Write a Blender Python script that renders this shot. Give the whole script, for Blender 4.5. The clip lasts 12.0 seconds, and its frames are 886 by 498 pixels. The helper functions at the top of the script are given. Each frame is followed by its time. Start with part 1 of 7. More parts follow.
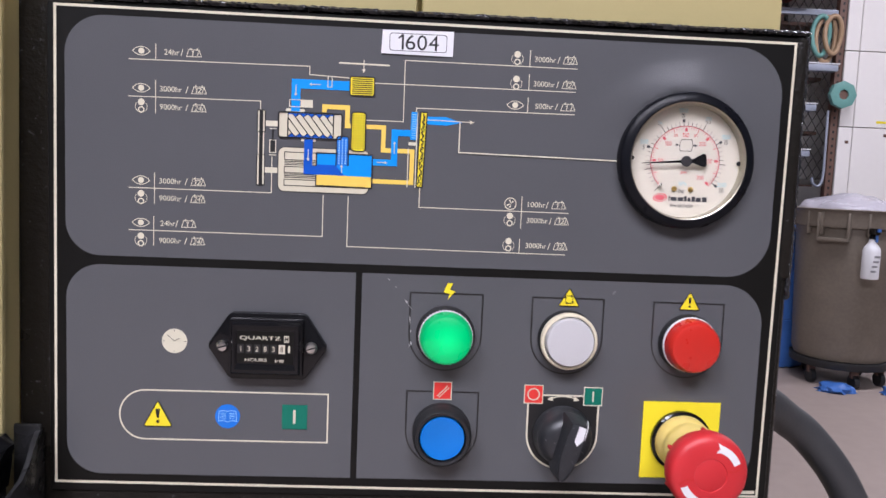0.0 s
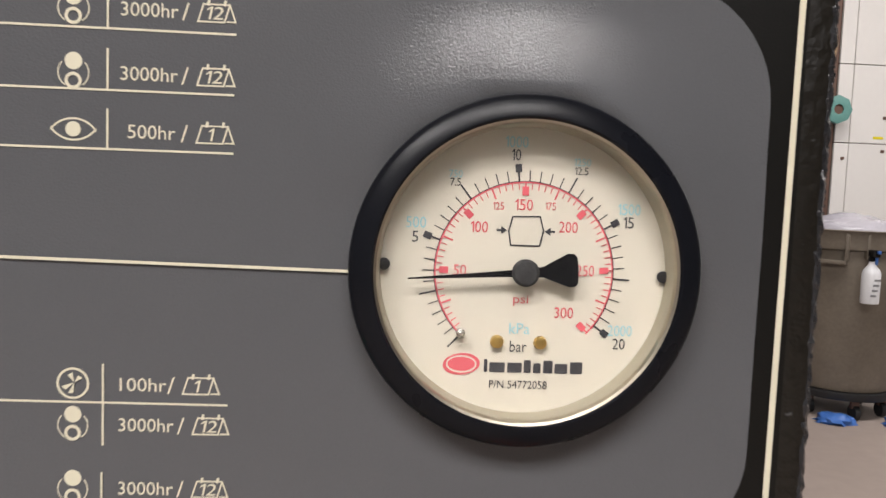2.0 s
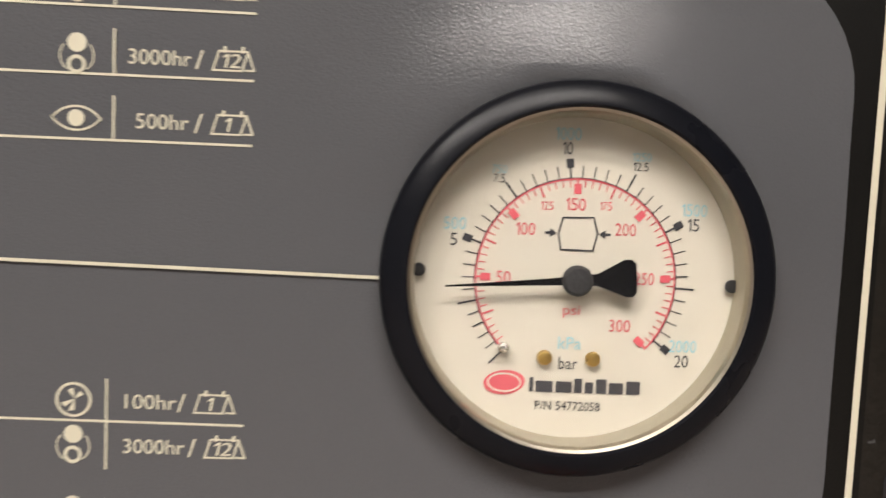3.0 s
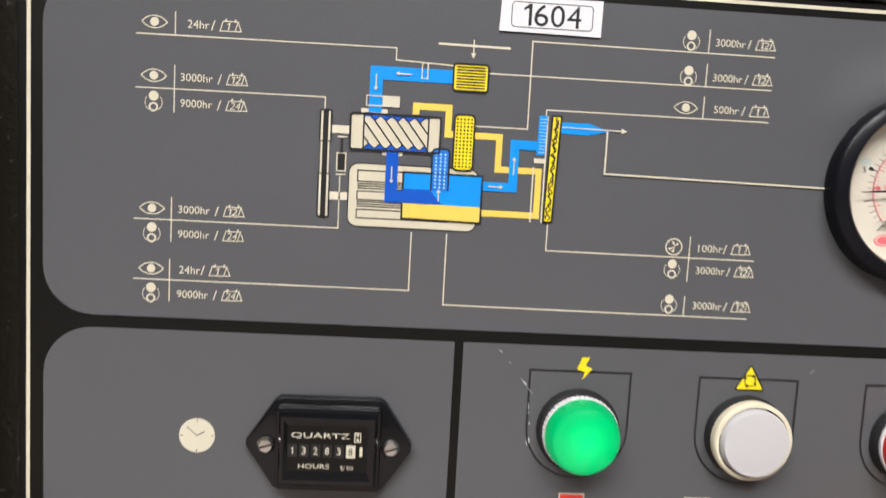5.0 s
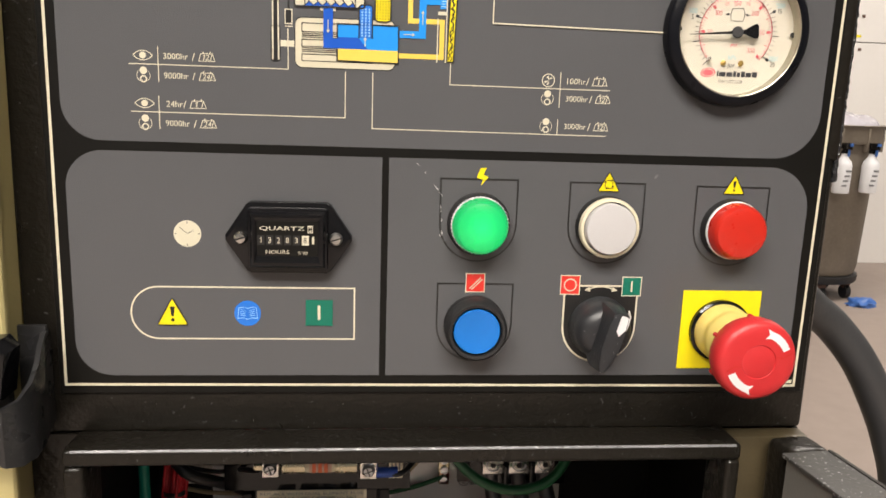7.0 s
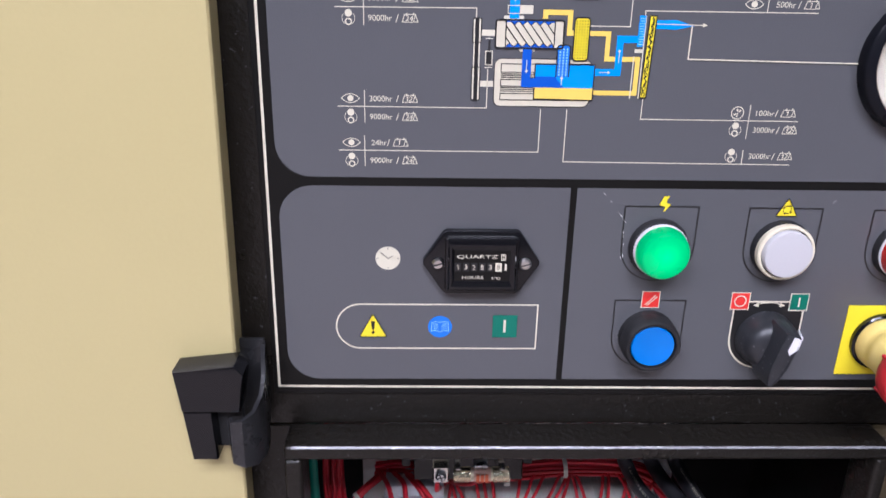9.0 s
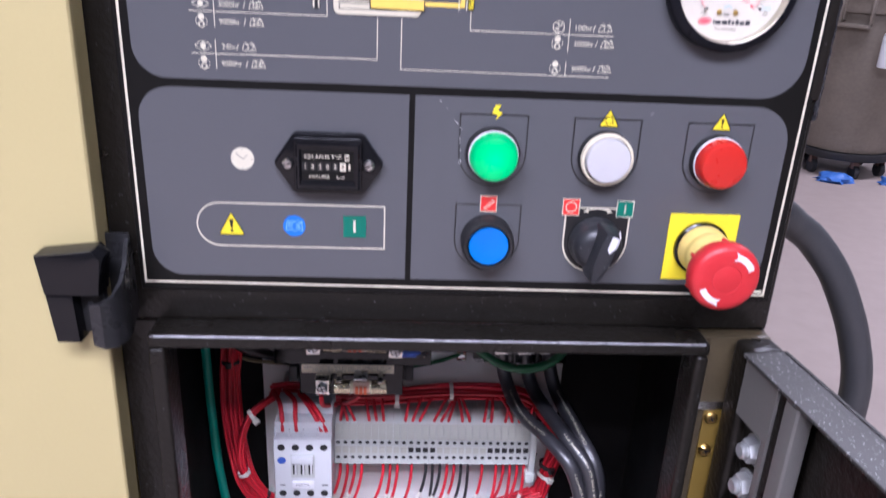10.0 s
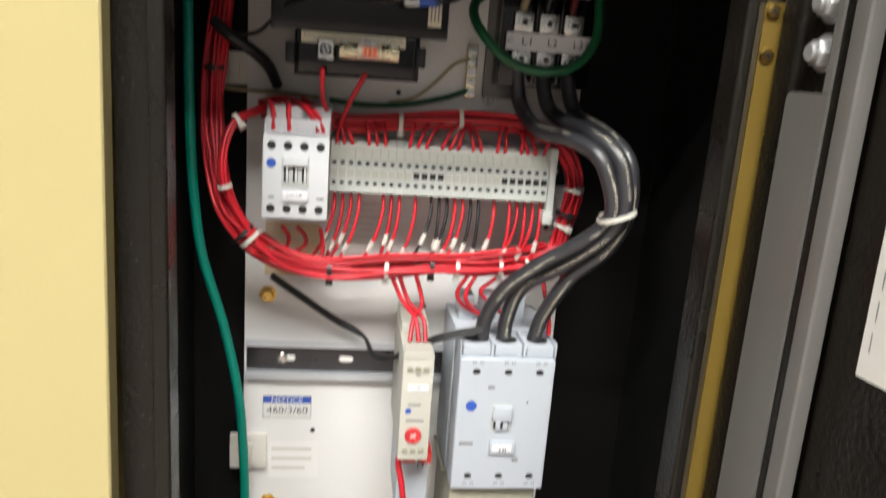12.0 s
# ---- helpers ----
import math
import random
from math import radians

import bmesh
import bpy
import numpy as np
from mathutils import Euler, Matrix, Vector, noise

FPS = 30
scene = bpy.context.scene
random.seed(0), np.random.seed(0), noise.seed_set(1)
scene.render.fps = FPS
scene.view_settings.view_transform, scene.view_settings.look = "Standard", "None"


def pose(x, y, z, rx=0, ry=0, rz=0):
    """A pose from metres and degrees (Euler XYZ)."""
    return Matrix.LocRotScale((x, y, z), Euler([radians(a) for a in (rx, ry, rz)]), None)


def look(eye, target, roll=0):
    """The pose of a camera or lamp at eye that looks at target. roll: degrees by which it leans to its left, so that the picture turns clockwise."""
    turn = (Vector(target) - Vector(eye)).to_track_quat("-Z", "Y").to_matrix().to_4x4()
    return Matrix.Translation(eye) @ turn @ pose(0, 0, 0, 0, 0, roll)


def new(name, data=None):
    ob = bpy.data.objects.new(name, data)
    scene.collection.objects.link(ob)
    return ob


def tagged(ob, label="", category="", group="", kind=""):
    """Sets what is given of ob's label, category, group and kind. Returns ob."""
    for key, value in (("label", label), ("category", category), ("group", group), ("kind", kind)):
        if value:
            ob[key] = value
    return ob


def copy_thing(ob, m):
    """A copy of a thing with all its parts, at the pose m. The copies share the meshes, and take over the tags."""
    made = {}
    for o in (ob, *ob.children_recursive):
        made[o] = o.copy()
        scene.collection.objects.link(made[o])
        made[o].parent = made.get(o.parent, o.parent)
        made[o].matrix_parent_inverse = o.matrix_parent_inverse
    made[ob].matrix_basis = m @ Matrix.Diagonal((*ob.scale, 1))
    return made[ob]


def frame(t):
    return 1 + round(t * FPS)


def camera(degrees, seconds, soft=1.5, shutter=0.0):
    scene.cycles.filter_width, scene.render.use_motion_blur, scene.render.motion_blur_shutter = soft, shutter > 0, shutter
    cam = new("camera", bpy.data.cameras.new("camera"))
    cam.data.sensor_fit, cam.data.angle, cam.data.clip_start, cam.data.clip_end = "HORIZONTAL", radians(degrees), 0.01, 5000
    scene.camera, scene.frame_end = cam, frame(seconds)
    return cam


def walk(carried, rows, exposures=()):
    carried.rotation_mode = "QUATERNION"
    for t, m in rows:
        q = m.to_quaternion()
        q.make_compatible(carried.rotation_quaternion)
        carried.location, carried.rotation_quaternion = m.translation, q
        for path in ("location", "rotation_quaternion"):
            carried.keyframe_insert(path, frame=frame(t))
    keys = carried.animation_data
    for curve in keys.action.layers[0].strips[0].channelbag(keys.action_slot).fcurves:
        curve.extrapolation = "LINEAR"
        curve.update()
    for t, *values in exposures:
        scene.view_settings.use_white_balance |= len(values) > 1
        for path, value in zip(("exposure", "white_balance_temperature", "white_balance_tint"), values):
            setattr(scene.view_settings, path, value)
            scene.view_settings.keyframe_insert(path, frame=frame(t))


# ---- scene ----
cam = camera(60.78, 12.0, shutter=0.4)
PATH = [
    (0, (0.0050, -0.3826, 1.3761), (0.1093, 1.6059, 1.1887), 2.33),
    (0.5, (0.0110, -0.3437, 1.3790), (0.1008, 1.6469, 1.2069), 2.19),
    (1, (0.0599, -0.2681, 1.3974), (0.1513, 1.7228, 1.2305), 2.10),
    (1.5, (0.1135, -0.1972, 1.3981), (0.1729, 1.7987, 1.2840), 2.03),
    (2, (0.1215, -0.1499, 1.4043), (0.2363, 1.8414, 1.2571), 2.17),
    (2.5, (0.1224, -0.1341, 1.4044), (0.2388, 1.8579, 1.2680), 2.37),
    (2.7, (0.1247, -0.1287, 1.4038), (0.1913, 1.8658, 1.2703), 2.37),
    (4.3, (0.0095, -0.2217, 1.3982), (0.1190, 1.7674, 1.2201), 3.02),
    (4.5, (-0.0076, -0.2350, 1.3968), (0.0952, 1.7526, 1.1996), 3.05),
    (5, (-0.0405, -0.2660, 1.3872), (0.0776, 1.7198, 1.1810), 3.11),
    (5.5, (-0.0351, -0.2961, 1.3673), (0.0977, 1.6869, 1.1432), 3.10),
    (6, (-0.0170, -0.3236, 1.3547), (0.1333, 1.6563, 1.1147), 2.83),
    (6.5, (-0.0158, -0.3456, 1.3508), (0.1572, 1.6292, 1.0857), 2.47),
    (7, (-0.0229, -0.3578, 1.3537), (0.1644, 1.5955, 0.9672), 1.92),
    (7.5, (-0.0356, -0.3457, 1.3743), (0.1107, 1.6047, 0.9565), 0.95),
    (7.7, (-0.0524, -0.3342, 1.4003), (0.0737, 1.6081, 0.9404), 0.69),
    (9.3, (-0.0932, -0.3696, 1.4299), (-0.0340, 1.4885, 0.6923), 1.17),
    (9.5, (-0.0802, -0.3800, 1.4272), (-0.0072, 1.4754, 0.6841), 1.60),
    (10, (-0.0223, -0.4074, 1.3985), (0.0936, 1.4501, 0.6663), 2.64),
    (10.5, (-0.0307, -0.4148, 1.3007), (0.1137, 1.4937, 0.7203), 3.36),
    (11, (-0.0514, -0.4239, 1.1971), (0.1510, 1.5285, 0.8137), 3.38),
    (11.5, (-0.0560, -0.4270, 1.1385), (0.1952, 1.5294, 0.8074), 3.52),
    (12, (-0.0583, -0.4357, 1.0872), (0.1965, 1.4922, 0.6201), 4.26),
]
EXPOSURES = [(0, -0.95, 5700, 22), (1, -0.95, 6200, 18), (1.5, -0.95, 6000, 14), (2.5, -1.0, 6700, 13), (4.5, -0.85, 6200, 13), (5.5, -0.75, 6200, 11), (6.5, -0.7, 6700, 11), (7.5, -0.65, 6900, 14),
             (9.3, -0.75, 5300, 26), (10, -0.55, 5300, 29), (10.5, -0.42, 5350, 18), (11, -0.30, 5750, 11), (11.5, -0.24, 6020, 9.5), (12, -0.26, 6300, 8)]
walk(cam, [(t, look(eye, target, roll)) for t, eye, target, roll in PATH], EXPOSURES)

# ---- place constants: everything near the machine is written in millimetres: u right, w depth, v up ----
PZ = 1.3            # world height of v = 0
FLOOR = 0.29        # world height of the workshop floor
FV = (FLOOR - PZ) * 1000

# ---- light ----
world = bpy.data.worlds.new("workshop_air")
scene.world = world
world.use_nodes = True
world.node_tree.nodes["Background"].inputs[0].default_value = (0.75, 0.85, 1.0, 1)
world.node_tree.nodes["Background"].inputs[1].default_value = 0.01


def area_lamp(name, x, y, z, sx, sy, watts, colour, target):
    d = bpy.data.lights.new(name, "AREA")
    d.shape, d.size, d.size_y, d.energy, d.color = "RECTANGLE", sx, sy, watts, colour
    ob = new(name, d)
    ob.matrix_world = look((x, y, z), target) if abs(x - target[0]) + abs(y - target[1]) > 0.01 else pose(x, y, z)
    return ob


CEIL = FLOOR + 4.0
LAMPS = [(-1.75, -2.4), (0.25, -2.4), (-1.75, -3.2), (0.25, -3.2), (1.8, 2.4), (4.2, 2.4)]     # tubes run along x
for lx, ly in LAMPS:
    area_lamp("ceiling_lamp", lx, ly, CEIL - 0.16, 1.7, 0.3, (185 if ly > -2.5 else 165) if ly < 0 else 165, (1.0, 0.96, 0.9), (lx, ly, 0))
# added lamp, placed for the highlight on the panel above the gauge
area_lamp("window_daylight", 1.9, -5.97, FLOOR + 3.55, 2.2, 0.5, 16, (0.93, 0.96, 1.0), (1.0, 0, FLOOR + 2.0))


# ---- materials ----
def mat(name, colour, rough=0.5, metal=0.0, vary=0.12, fine=900.0, coarse=40.0, bump=0.0, bump_scale=None, emit=0.0, coat=0.0,
        speck=0.0, speck_scale=250.0, speck_colour=(0.6, 0.6, 0.6), rough_vary=0.12, spec=0.5, detail=3.0, per_object=0.0):
    """Colour with variation at two scales, uneven gloss, fine relief and optional specks. Scales are per metre."""
    m = bpy.data.materials.new(name)
    m.use_nodes = True
    nt = m.node_tree
    n, l = nt.nodes, nt.links
    b = n["Principled BSDF"]
    tc = n.new("ShaderNodeTexCoord")

    def noise_node(scale, det=detail):
        t = n.new("ShaderNodeTexNoise")
        t.inputs["Scale"].default_value, t.inputs["Detail"].default_value = scale, det
        l.new(tc.outputs["Object"], t.inputs["Vector"])
        return t

    def mix(a, bb, f, mode="MIX"):
        x = n.new("ShaderNodeMix")
        x.data_type, x.blend_type = "RGBA", mode
        for s, v in ((6, a), (7, bb), (0, f)):
            if isinstance(v, bpy.types.NodeSocket):
                l.new(v, x.inputs[s])
            else:
                x.inputs[s].default_value = v
        return x.outputs[2]

    big, small = noise_node(coarse), noise_node(fine)
    c = tuple(colour) + (1,)
    dark = tuple(max(0, v * (1 - vary)) for v in colour) + (1,)
    light = tuple(min(1, v * (1 + vary)) for v in colour) + (1,)
    col = mix(dark, light, big.outputs["Fac"])
    col = mix(col, mix(dark, light, small.outputs["Fac"]), 0.45)
    if per_object:
        info = n.new("ShaderNodeObjectInfo")
        mr = n.new("ShaderNodeMapRange")
        mr.inputs["To Min"].default_value, mr.inputs["To Max"].default_value = 1 - per_object, 1 + per_object * 0.4
        l.new(info.outputs["Random"], mr.inputs["Value"])
        hs = n.new("ShaderNodeHueSaturation")
        l.new(mr.outputs[0], hs.inputs["Value"])
        l.new(col, hs.inputs["Color"])
        col = hs.outputs[0]
    if speck:
        sp = noise_node(speck_scale, 2.0)
        ramp = n.new("ShaderNodeMapRange")
        ramp.inputs["From Min"].default_value, ramp.inputs["From Max"].default_value = 0.70 - 0.06 * speck, 0.76 - 0.06 * speck
        l.new(sp.outputs["Fac"], ramp.inputs["Value"])
        col = mix(col, tuple(speck_colour) + (1,), ramp.outputs[0])
    l.new(col, b.inputs["Base Color"])
    rr = n.new("ShaderNodeMapRange")
    rr.inputs["To Min"].default_value, rr.inputs["To Max"].default_value = max(0.03, rough - rough_vary), min(1, rough + rough_vary)
    l.new(big.outputs["Fac"], rr.inputs["Value"])
    l.new(rr.outputs[0], b.inputs["Roughness"])
    b.inputs["Metallic"].default_value = metal
    b.inputs["Specular IOR Level"].default_value = spec
    b.inputs["Coat Weight"].default_value = coat
    if bump:
        bn = noise_node(bump_scale or fine, 2.0)
        bp = n.new("ShaderNodeBump")
        bp.inputs["Strength"].default_value, bp.inputs["Distance"].default_value = min(1.0, bump), 0.0006
        l.new(bn.outputs["Fac"], bp.inputs["Height"])
        l.new(bp.outputs[0], b.inputs["Normal"])
    if emit:
        b.inputs["Emission Color"].default_value = c
        b.inputs["Emission Strength"].default_value = emit
    return m


def glass_mat(name, colour=(1, 1, 1), rough=0.02):
    m = bpy.data.materials.new(name)
    m.use_nodes = True
    b = m.node_tree.nodes["Principled BSDF"]
    b.inputs["Base Color"].default_value = tuple(colour) + (1,)
    b.inputs["Roughness"].default_value = rough
    b.inputs["Transmission Weight"].default_value = 1.0
    b.inputs["IOR"].default_value = 1.45
    return m


M_BLACK = mat("black_wrinkle_paint", (0.0105, 0.0090, 0.0070), 0.3, 0, 0.35, 700, 18, bump=1.0, bump_scale=300, speck=0.05, speck_scale=420, speck_colour=(0.06, 0.06, 0.06), spec=0.3)
M_TRIM = mat("crumpled_black_trim", (0.02, 0.02, 0.022), 0.24, 0, 0.4, 900, 60, bump=0.6, bump_scale=700, spec=0.45)
# worn paint, its grey also painting the highlight along the rim edge
M_WORNLIT = mat("worn_edge_highlight", (0.20, 0.20, 0.21), 0.3, 0.2, 0.5, 900, 60, bump=0.5, bump_scale=500, speck=0.9, speck_scale=1600, speck_colour=(0.34, 0.34, 0.35))
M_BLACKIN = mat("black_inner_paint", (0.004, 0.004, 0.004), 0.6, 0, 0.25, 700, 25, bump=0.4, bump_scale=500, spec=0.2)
M_DECAL = mat("decal_black_vinyl", (0.006, 0.0057, 0.005), 0.38, 0, 0.12, 1500, 20, bump=0.15, bump_scale=1700, spec=0.22)
M_GREY = mat("decal_grey_vinyl", (0.0905, 0.0925, 0.0985), 0.23, 0, 0.07, 1800, 14, bump=0.2, bump_scale=2300, rough_vary=0.08)
M_INKW = mat("ivory_ink", (0.63, 0.59, 0.455), 0.4, 0, 0.05, 900, 60)
M_INKK = mat("black_ink", (0.012, 0.012, 0.012), 0.4, 0, 0.1)
M_BEIGE = mat("beige_ink", (0.60, 0.555, 0.42), 0.4, 0, 0.05, 900, 60)
M_BLUE = mat("sky_blue_ink", (0.004, 0.27, 0.80), 0.36, 0, 0.08, 1200, 60)
M_BLUED = mat("royal_blue_ink", (0.004, 0.085, 0.50), 0.36, 0, 0.08, 1200, 60)
M_BOOK = mat("deep_blue_ink", (0.008, 0.16, 0.64), 0.36, 0, 0.08, 1200, 60)
M_BLUEL = mat("pale_blue_ink", (0.34, 0.62, 0.90), 0.36, 0, 0.08)
M_YEL = mat("yellow_ink", (0.82, 0.57, 0.10), 0.36, 0, 0.08, 1200, 60)
M_YELB = mat("bright_yellow_ink", (0.82, 0.68, 0.01), 0.4, 0, 0.05, 1200, 60)
M_REDINK = mat("red_ink", (0.70, 0.035, 0.025), 0.4, 0, 0.05)
M_GREENINK = mat("green_ink", (0.0, 0.15, 0.098), 0.4, 0, 0.05)
M_LABEL = mat("white_label", (0.72, 0.72, 0.74), 0.4, 0, 0.03, 900, 60)
M_CREAM = mat("cream_enamel", (0.475, 0.405, 0.19), 0.34, 0, 0.04, 500, 9, bump=0.12, bump_scale=350, rough_vary=0.06, coat=0.15)
M_PLASTK = mat("black_plastic", (0.005, 0.005, 0.006), 0.10, 0, 0.2, 900, 60, bump=0.03, bump_scale=1800, spec=0.4, rough_vary=0.04)
M_PLASTKM = mat("matte_black_plastic", (0.014, 0.014, 0.015), 0.55, 0, 0.25, 1200, 90, bump=0.3, bump_scale=1500)
M_BEZEL = mat("black_anodised_bezel", (0.006, 0.0065, 0.009), 0.3, 0.0, 0.3, 900, 60, bump=0.05, bump_scale=1400, spec=0.16)
M_DIAL = mat("ivory_dial", (0.54, 0.505, 0.42), 0.5, 0, 0.04, 700, 30)
# gauge wall: shade below the bezel is put into this darker cream
M_DIALSHADE = mat("shaded_cream_wall", (0.30, 0.27, 0.20), 0.5, 0, 0.2, 700, 60)
M_DIALRED = mat("dial_red", (0.56, 0.09, 0.11), 0.5, 0, 0.05)
M_DIALBLUE = mat("dial_pale_blue", (0.26, 0.50, 0.56), 0.5, 0, 0.05)
M_DIALK = mat("dial_black", (0.03, 0.03, 0.035), 0.5, 0, 0.1)
M_GLASS = glass_mat("clear_glass")
M_BRASS = mat("brass", (0.62, 0.42, 0.13), 0.3, 1.0, 0.2, 900, 90)
M_ZINC = mat("zinc_plated_steel", (0.46, 0.48, 0.50), 0.28, 1.0, 0.18, 900, 60, bump=0.1, bump_scale=900)
M_GILT = mat("gilt_steel_ring", (0.40, 0.36, 0.29), 0.38, 1.0, 0.2, 900, 60)
M_STEEL = mat("bright_steel", (0.66, 0.65, 0.62), 0.25, 1.0, 0.15, 900, 60)
M_REDCAP = mat("red_lens", (0.53, 0.022, 0.012), 0.3, 0, 0.06, 900, 60, coat=0.2)
M_WHITECAP = mat("white_lens", (0.74, 0.73, 0.74), 0.35, 0, 0.04, 900, 60)
M_CAPW = mat("milky_white_cap", (0.52, 0.51, 0.515), 0.38, 0, 0.04, 900, 60)
M_SEL = mat("scuffed_selector_plastic", (0.022, 0.023, 0.026), 0.36, 0, 0.4, 1200, 120, bump=0.2, bump_scale=1500, speck=0.4, speck_scale=500, speck_colour=(0.16, 0.16, 0.16))
M_IVORY = mat("aged_ivory_plastic", (0.70, 0.64, 0.48), 0.4, 0, 0.10, 900, 120)
M_BLUECAP = mat("blue_button_plastic", (0.006, 0.165, 0.58), 0.36, 0, 0.08, 900, 60)


def glow_mat(name, edge, middle, radius, strength):
    """A lens lit from behind: strongest in the middle, weaker towards the rim."""
    m = mat(name, edge, 0.3, 0, 0.05, 900, 60)
    n, l = m.node_tree.nodes, m.node_tree.links
    b = n["Principled BSDF"]
    tc, mp, gr = n.new("ShaderNodeTexCoord"), n.new("ShaderNodeMapping"), n.new("ShaderNodeTexGradient")
    gr.gradient_type = "SPHERICAL"
    mp.inputs["Scale"].default_value = (1 / radius, 0, 1 / radius)
    cr = n.new("ShaderNodeMix")
    cr.data_type = "RGBA"
    cr.inputs[6].default_value, cr.inputs[7].default_value = tuple(edge) + (1,), tuple(middle) + (1,)
    l.new(tc.outputs["Object"], mp.inputs["Vector"])
    l.new(mp.outputs[0], gr.inputs[0])
    l.new(gr.outputs["Fac"], cr.inputs[0])
    l.new(cr.outputs[2], b.inputs["Emission Color"])
    b.inputs["Emission Strength"].default_value = strength
    return m


M_GREENLIT = glow_mat("lit_green_lens", (0.0, 0.20, 0.06), (0.0, 1.0, 0.24), 0.0150, 1.7)
M_ESRED = mat("emergency_red", (0.55, 0.026, 0.030), 0.42, 0, 0.08, 900, 80, bump=0.15, bump_scale=1200)
M_COLLAR = mat("pale_yellow_collar", (0.74, 0.58, 0.18), 0.45, 0, 0.1, 900, 120)
M_WPLATE = mat("white_enamel_plate", (0.82, 0.81, 0.79), 0.36, 0, 0.04, 500, 12, rough_vary=0.05)
M_CONW = mat("white_grey_plastic", (0.60, 0.615, 0.63), 0.45, 0, 0.04, 900, 60)
M_GREYPL = mat("pale_grey_plastic", (0.43, 0.465, 0.51), 0.45, 0, 0.05, 900, 60)
M_BLOCK = mat("terminal_grey_plastic", (0.50, 0.52, 0.49), 0.5, 0, 0.06, 900, 60, per_object=0.05)
M_BLOCKT = mat("terminal_tan_plastic", (0.44, 0.44, 0.38), 0.5, 0, 0.08, 900, 60)
M_RELAY = mat("relay_ivory_plastic", (0.50, 0.49, 0.43), 0.45, 0, 0.05, 900, 60)
M_OLIVE = mat("olive_grey_plastic", (0.30, 0.29, 0.22), 0.5, 0, 0.06, 900, 60)
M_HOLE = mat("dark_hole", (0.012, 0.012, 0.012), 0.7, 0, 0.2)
M_RED = mat("red_wire_jacket", (0.55, 0.014, 0.026), 0.38, 0, 0.12, 900, 60, per_object=0.25)
M_BLACKW = mat("black_wire_jacket", (0.016, 0.016, 0.017), 0.42, 0, 0.2, 900, 60)
M_CABLE = mat("black_power_cable", (0.026, 0.026, 0.030), 0.36, 0, 0.2, 900, 60, bump=0.2, bump_scale=700, spec=0.8)
M_GREENW = mat("green_wire_jacket", (0.010, 0.10, 0.035), 0.42, 0, 0.15, 900, 60)
M_TEAL = mat("teal_wire_jacket", (0.0, 0.22, 0.155), 0.4, 0, 0.12, 900, 60)
M_TAN = mat("tan_wire_jacket", (0.36, 0.29, 0.17), 0.45, 0, 0.15, 900, 60)
M_TIE = mat("white_nylon", (0.66, 0.64, 0.58), 0.5, 0, 0.08, 900, 60)
M_PAPER = mat("white_paper", (0.74, 0.73, 0.70), 0.7, 0, 0.04, 900, 30)
M_PAPERTXT = mat("grey_print", (0.20, 0.20, 0.21), 0.7, 0, 0.1)
M_FUSE = mat("fuse_cap_metal", (0.56, 0.50, 0.35), 0.24, 1.0, 0.2, 900, 90)
M_RAIL = mat("dull_zinc_rail", (0.60, 0.63, 0.66), 0.42, 0.45, 0.12, 900, 40)
# steel with the dark surroundings it mirrors, and shade, put into its colour
M_RAILWEB = mat("steel_with_painted_dark", (0.07, 0.07, 0.075), 0.3, 0.8, 0.25, 900, 40)
M_SCUFF = mat("pale_scuff", (0.40, 0.40, 0.40), 0.6, 0, 0.3, 2500, 400)
M_FAINT = mat("faded_print", (0.60, 0.57, 0.52), 0.7, 0, 0.1)
M_REDDULL = mat("dull_red_jacket", (0.16, 0.012, 0.012), 0.45, 0, 0.15, 900, 60)
M_FUSEOR = mat("orange_fuse_label", (0.70, 0.14, 0.05), 0.45, 0, 0.15, 900, 200)
M_FUSELAB = mat("pink_fuse_label", (0.66, 0.44, 0.34), 0.5, 0, 0.15, 900, 200)
M_FUSEBLU = mat("blue_crimp", (0.03, 0.09, 0.42), 0.45, 0, 0.1)
M_OCHRE = mat("ochre_painted_strip", (0.17, 0.112, 0.02), 0.42, 0, 0.15, 700, 30, bump=0.15, bump_scale=500)
M_BRONZE = mat("bronze_brown_paint", (0.062, 0.048, 0.026), 0.32, 0.0, 0.3, 600, 18, bump=0.25, bump_scale=420)
M_NUT = mat("dull_zinc_nut", (0.50, 0.51, 0.51), 0.42, 0.6, 0.2, 900, 90, bump=0.1, bump_scale=900)
M_DUSTY = mat("dusty_black_paint", (0.055, 0.053, 0.050), 0.5, 0, 0.5, 700, 60, bump=0.5, bump_scale=450, speck=1.2, speck_scale=500, speck_colour=(0.32, 0.32, 0.32))
M_LINER = mat("dark_grey_steel", (0.145, 0.14, 0.13), 0.36, 0.0, 0.15, 500, 18, bump=0.15, bump_scale=600)
M_HOOK = mat("worn_black_steel", (0.019, 0.019, 0.020), 0.28, 0.0, 0.3, 700, 60, bump=0.25, bump_scale=500, speck=0.1, speck_scale=900, speck_colour=(0.2, 0.2, 0.2))
M_RUBBER = mat("black_rubber_hose", (0.042, 0.042, 0.044), 0.45, 0, 0.25, 700, 30, bump=0.2, bump_scale=500)
M_CONC = mat("worn_concrete", (0.29, 0.235, 0.205), 0.6, 0, 0.22, 14, 1.3, bump=0.25, bump_scale=60)
M_WALL = mat("white_wall_paint", (0.76, 0.73, 0.70), 0.6, 0, 0.05, 30, 0.9)
M_SIDE = mat("grey_block_wall", (0.15, 0.15, 0.15), 0.7, 0, 0.12, 30, 1.2)
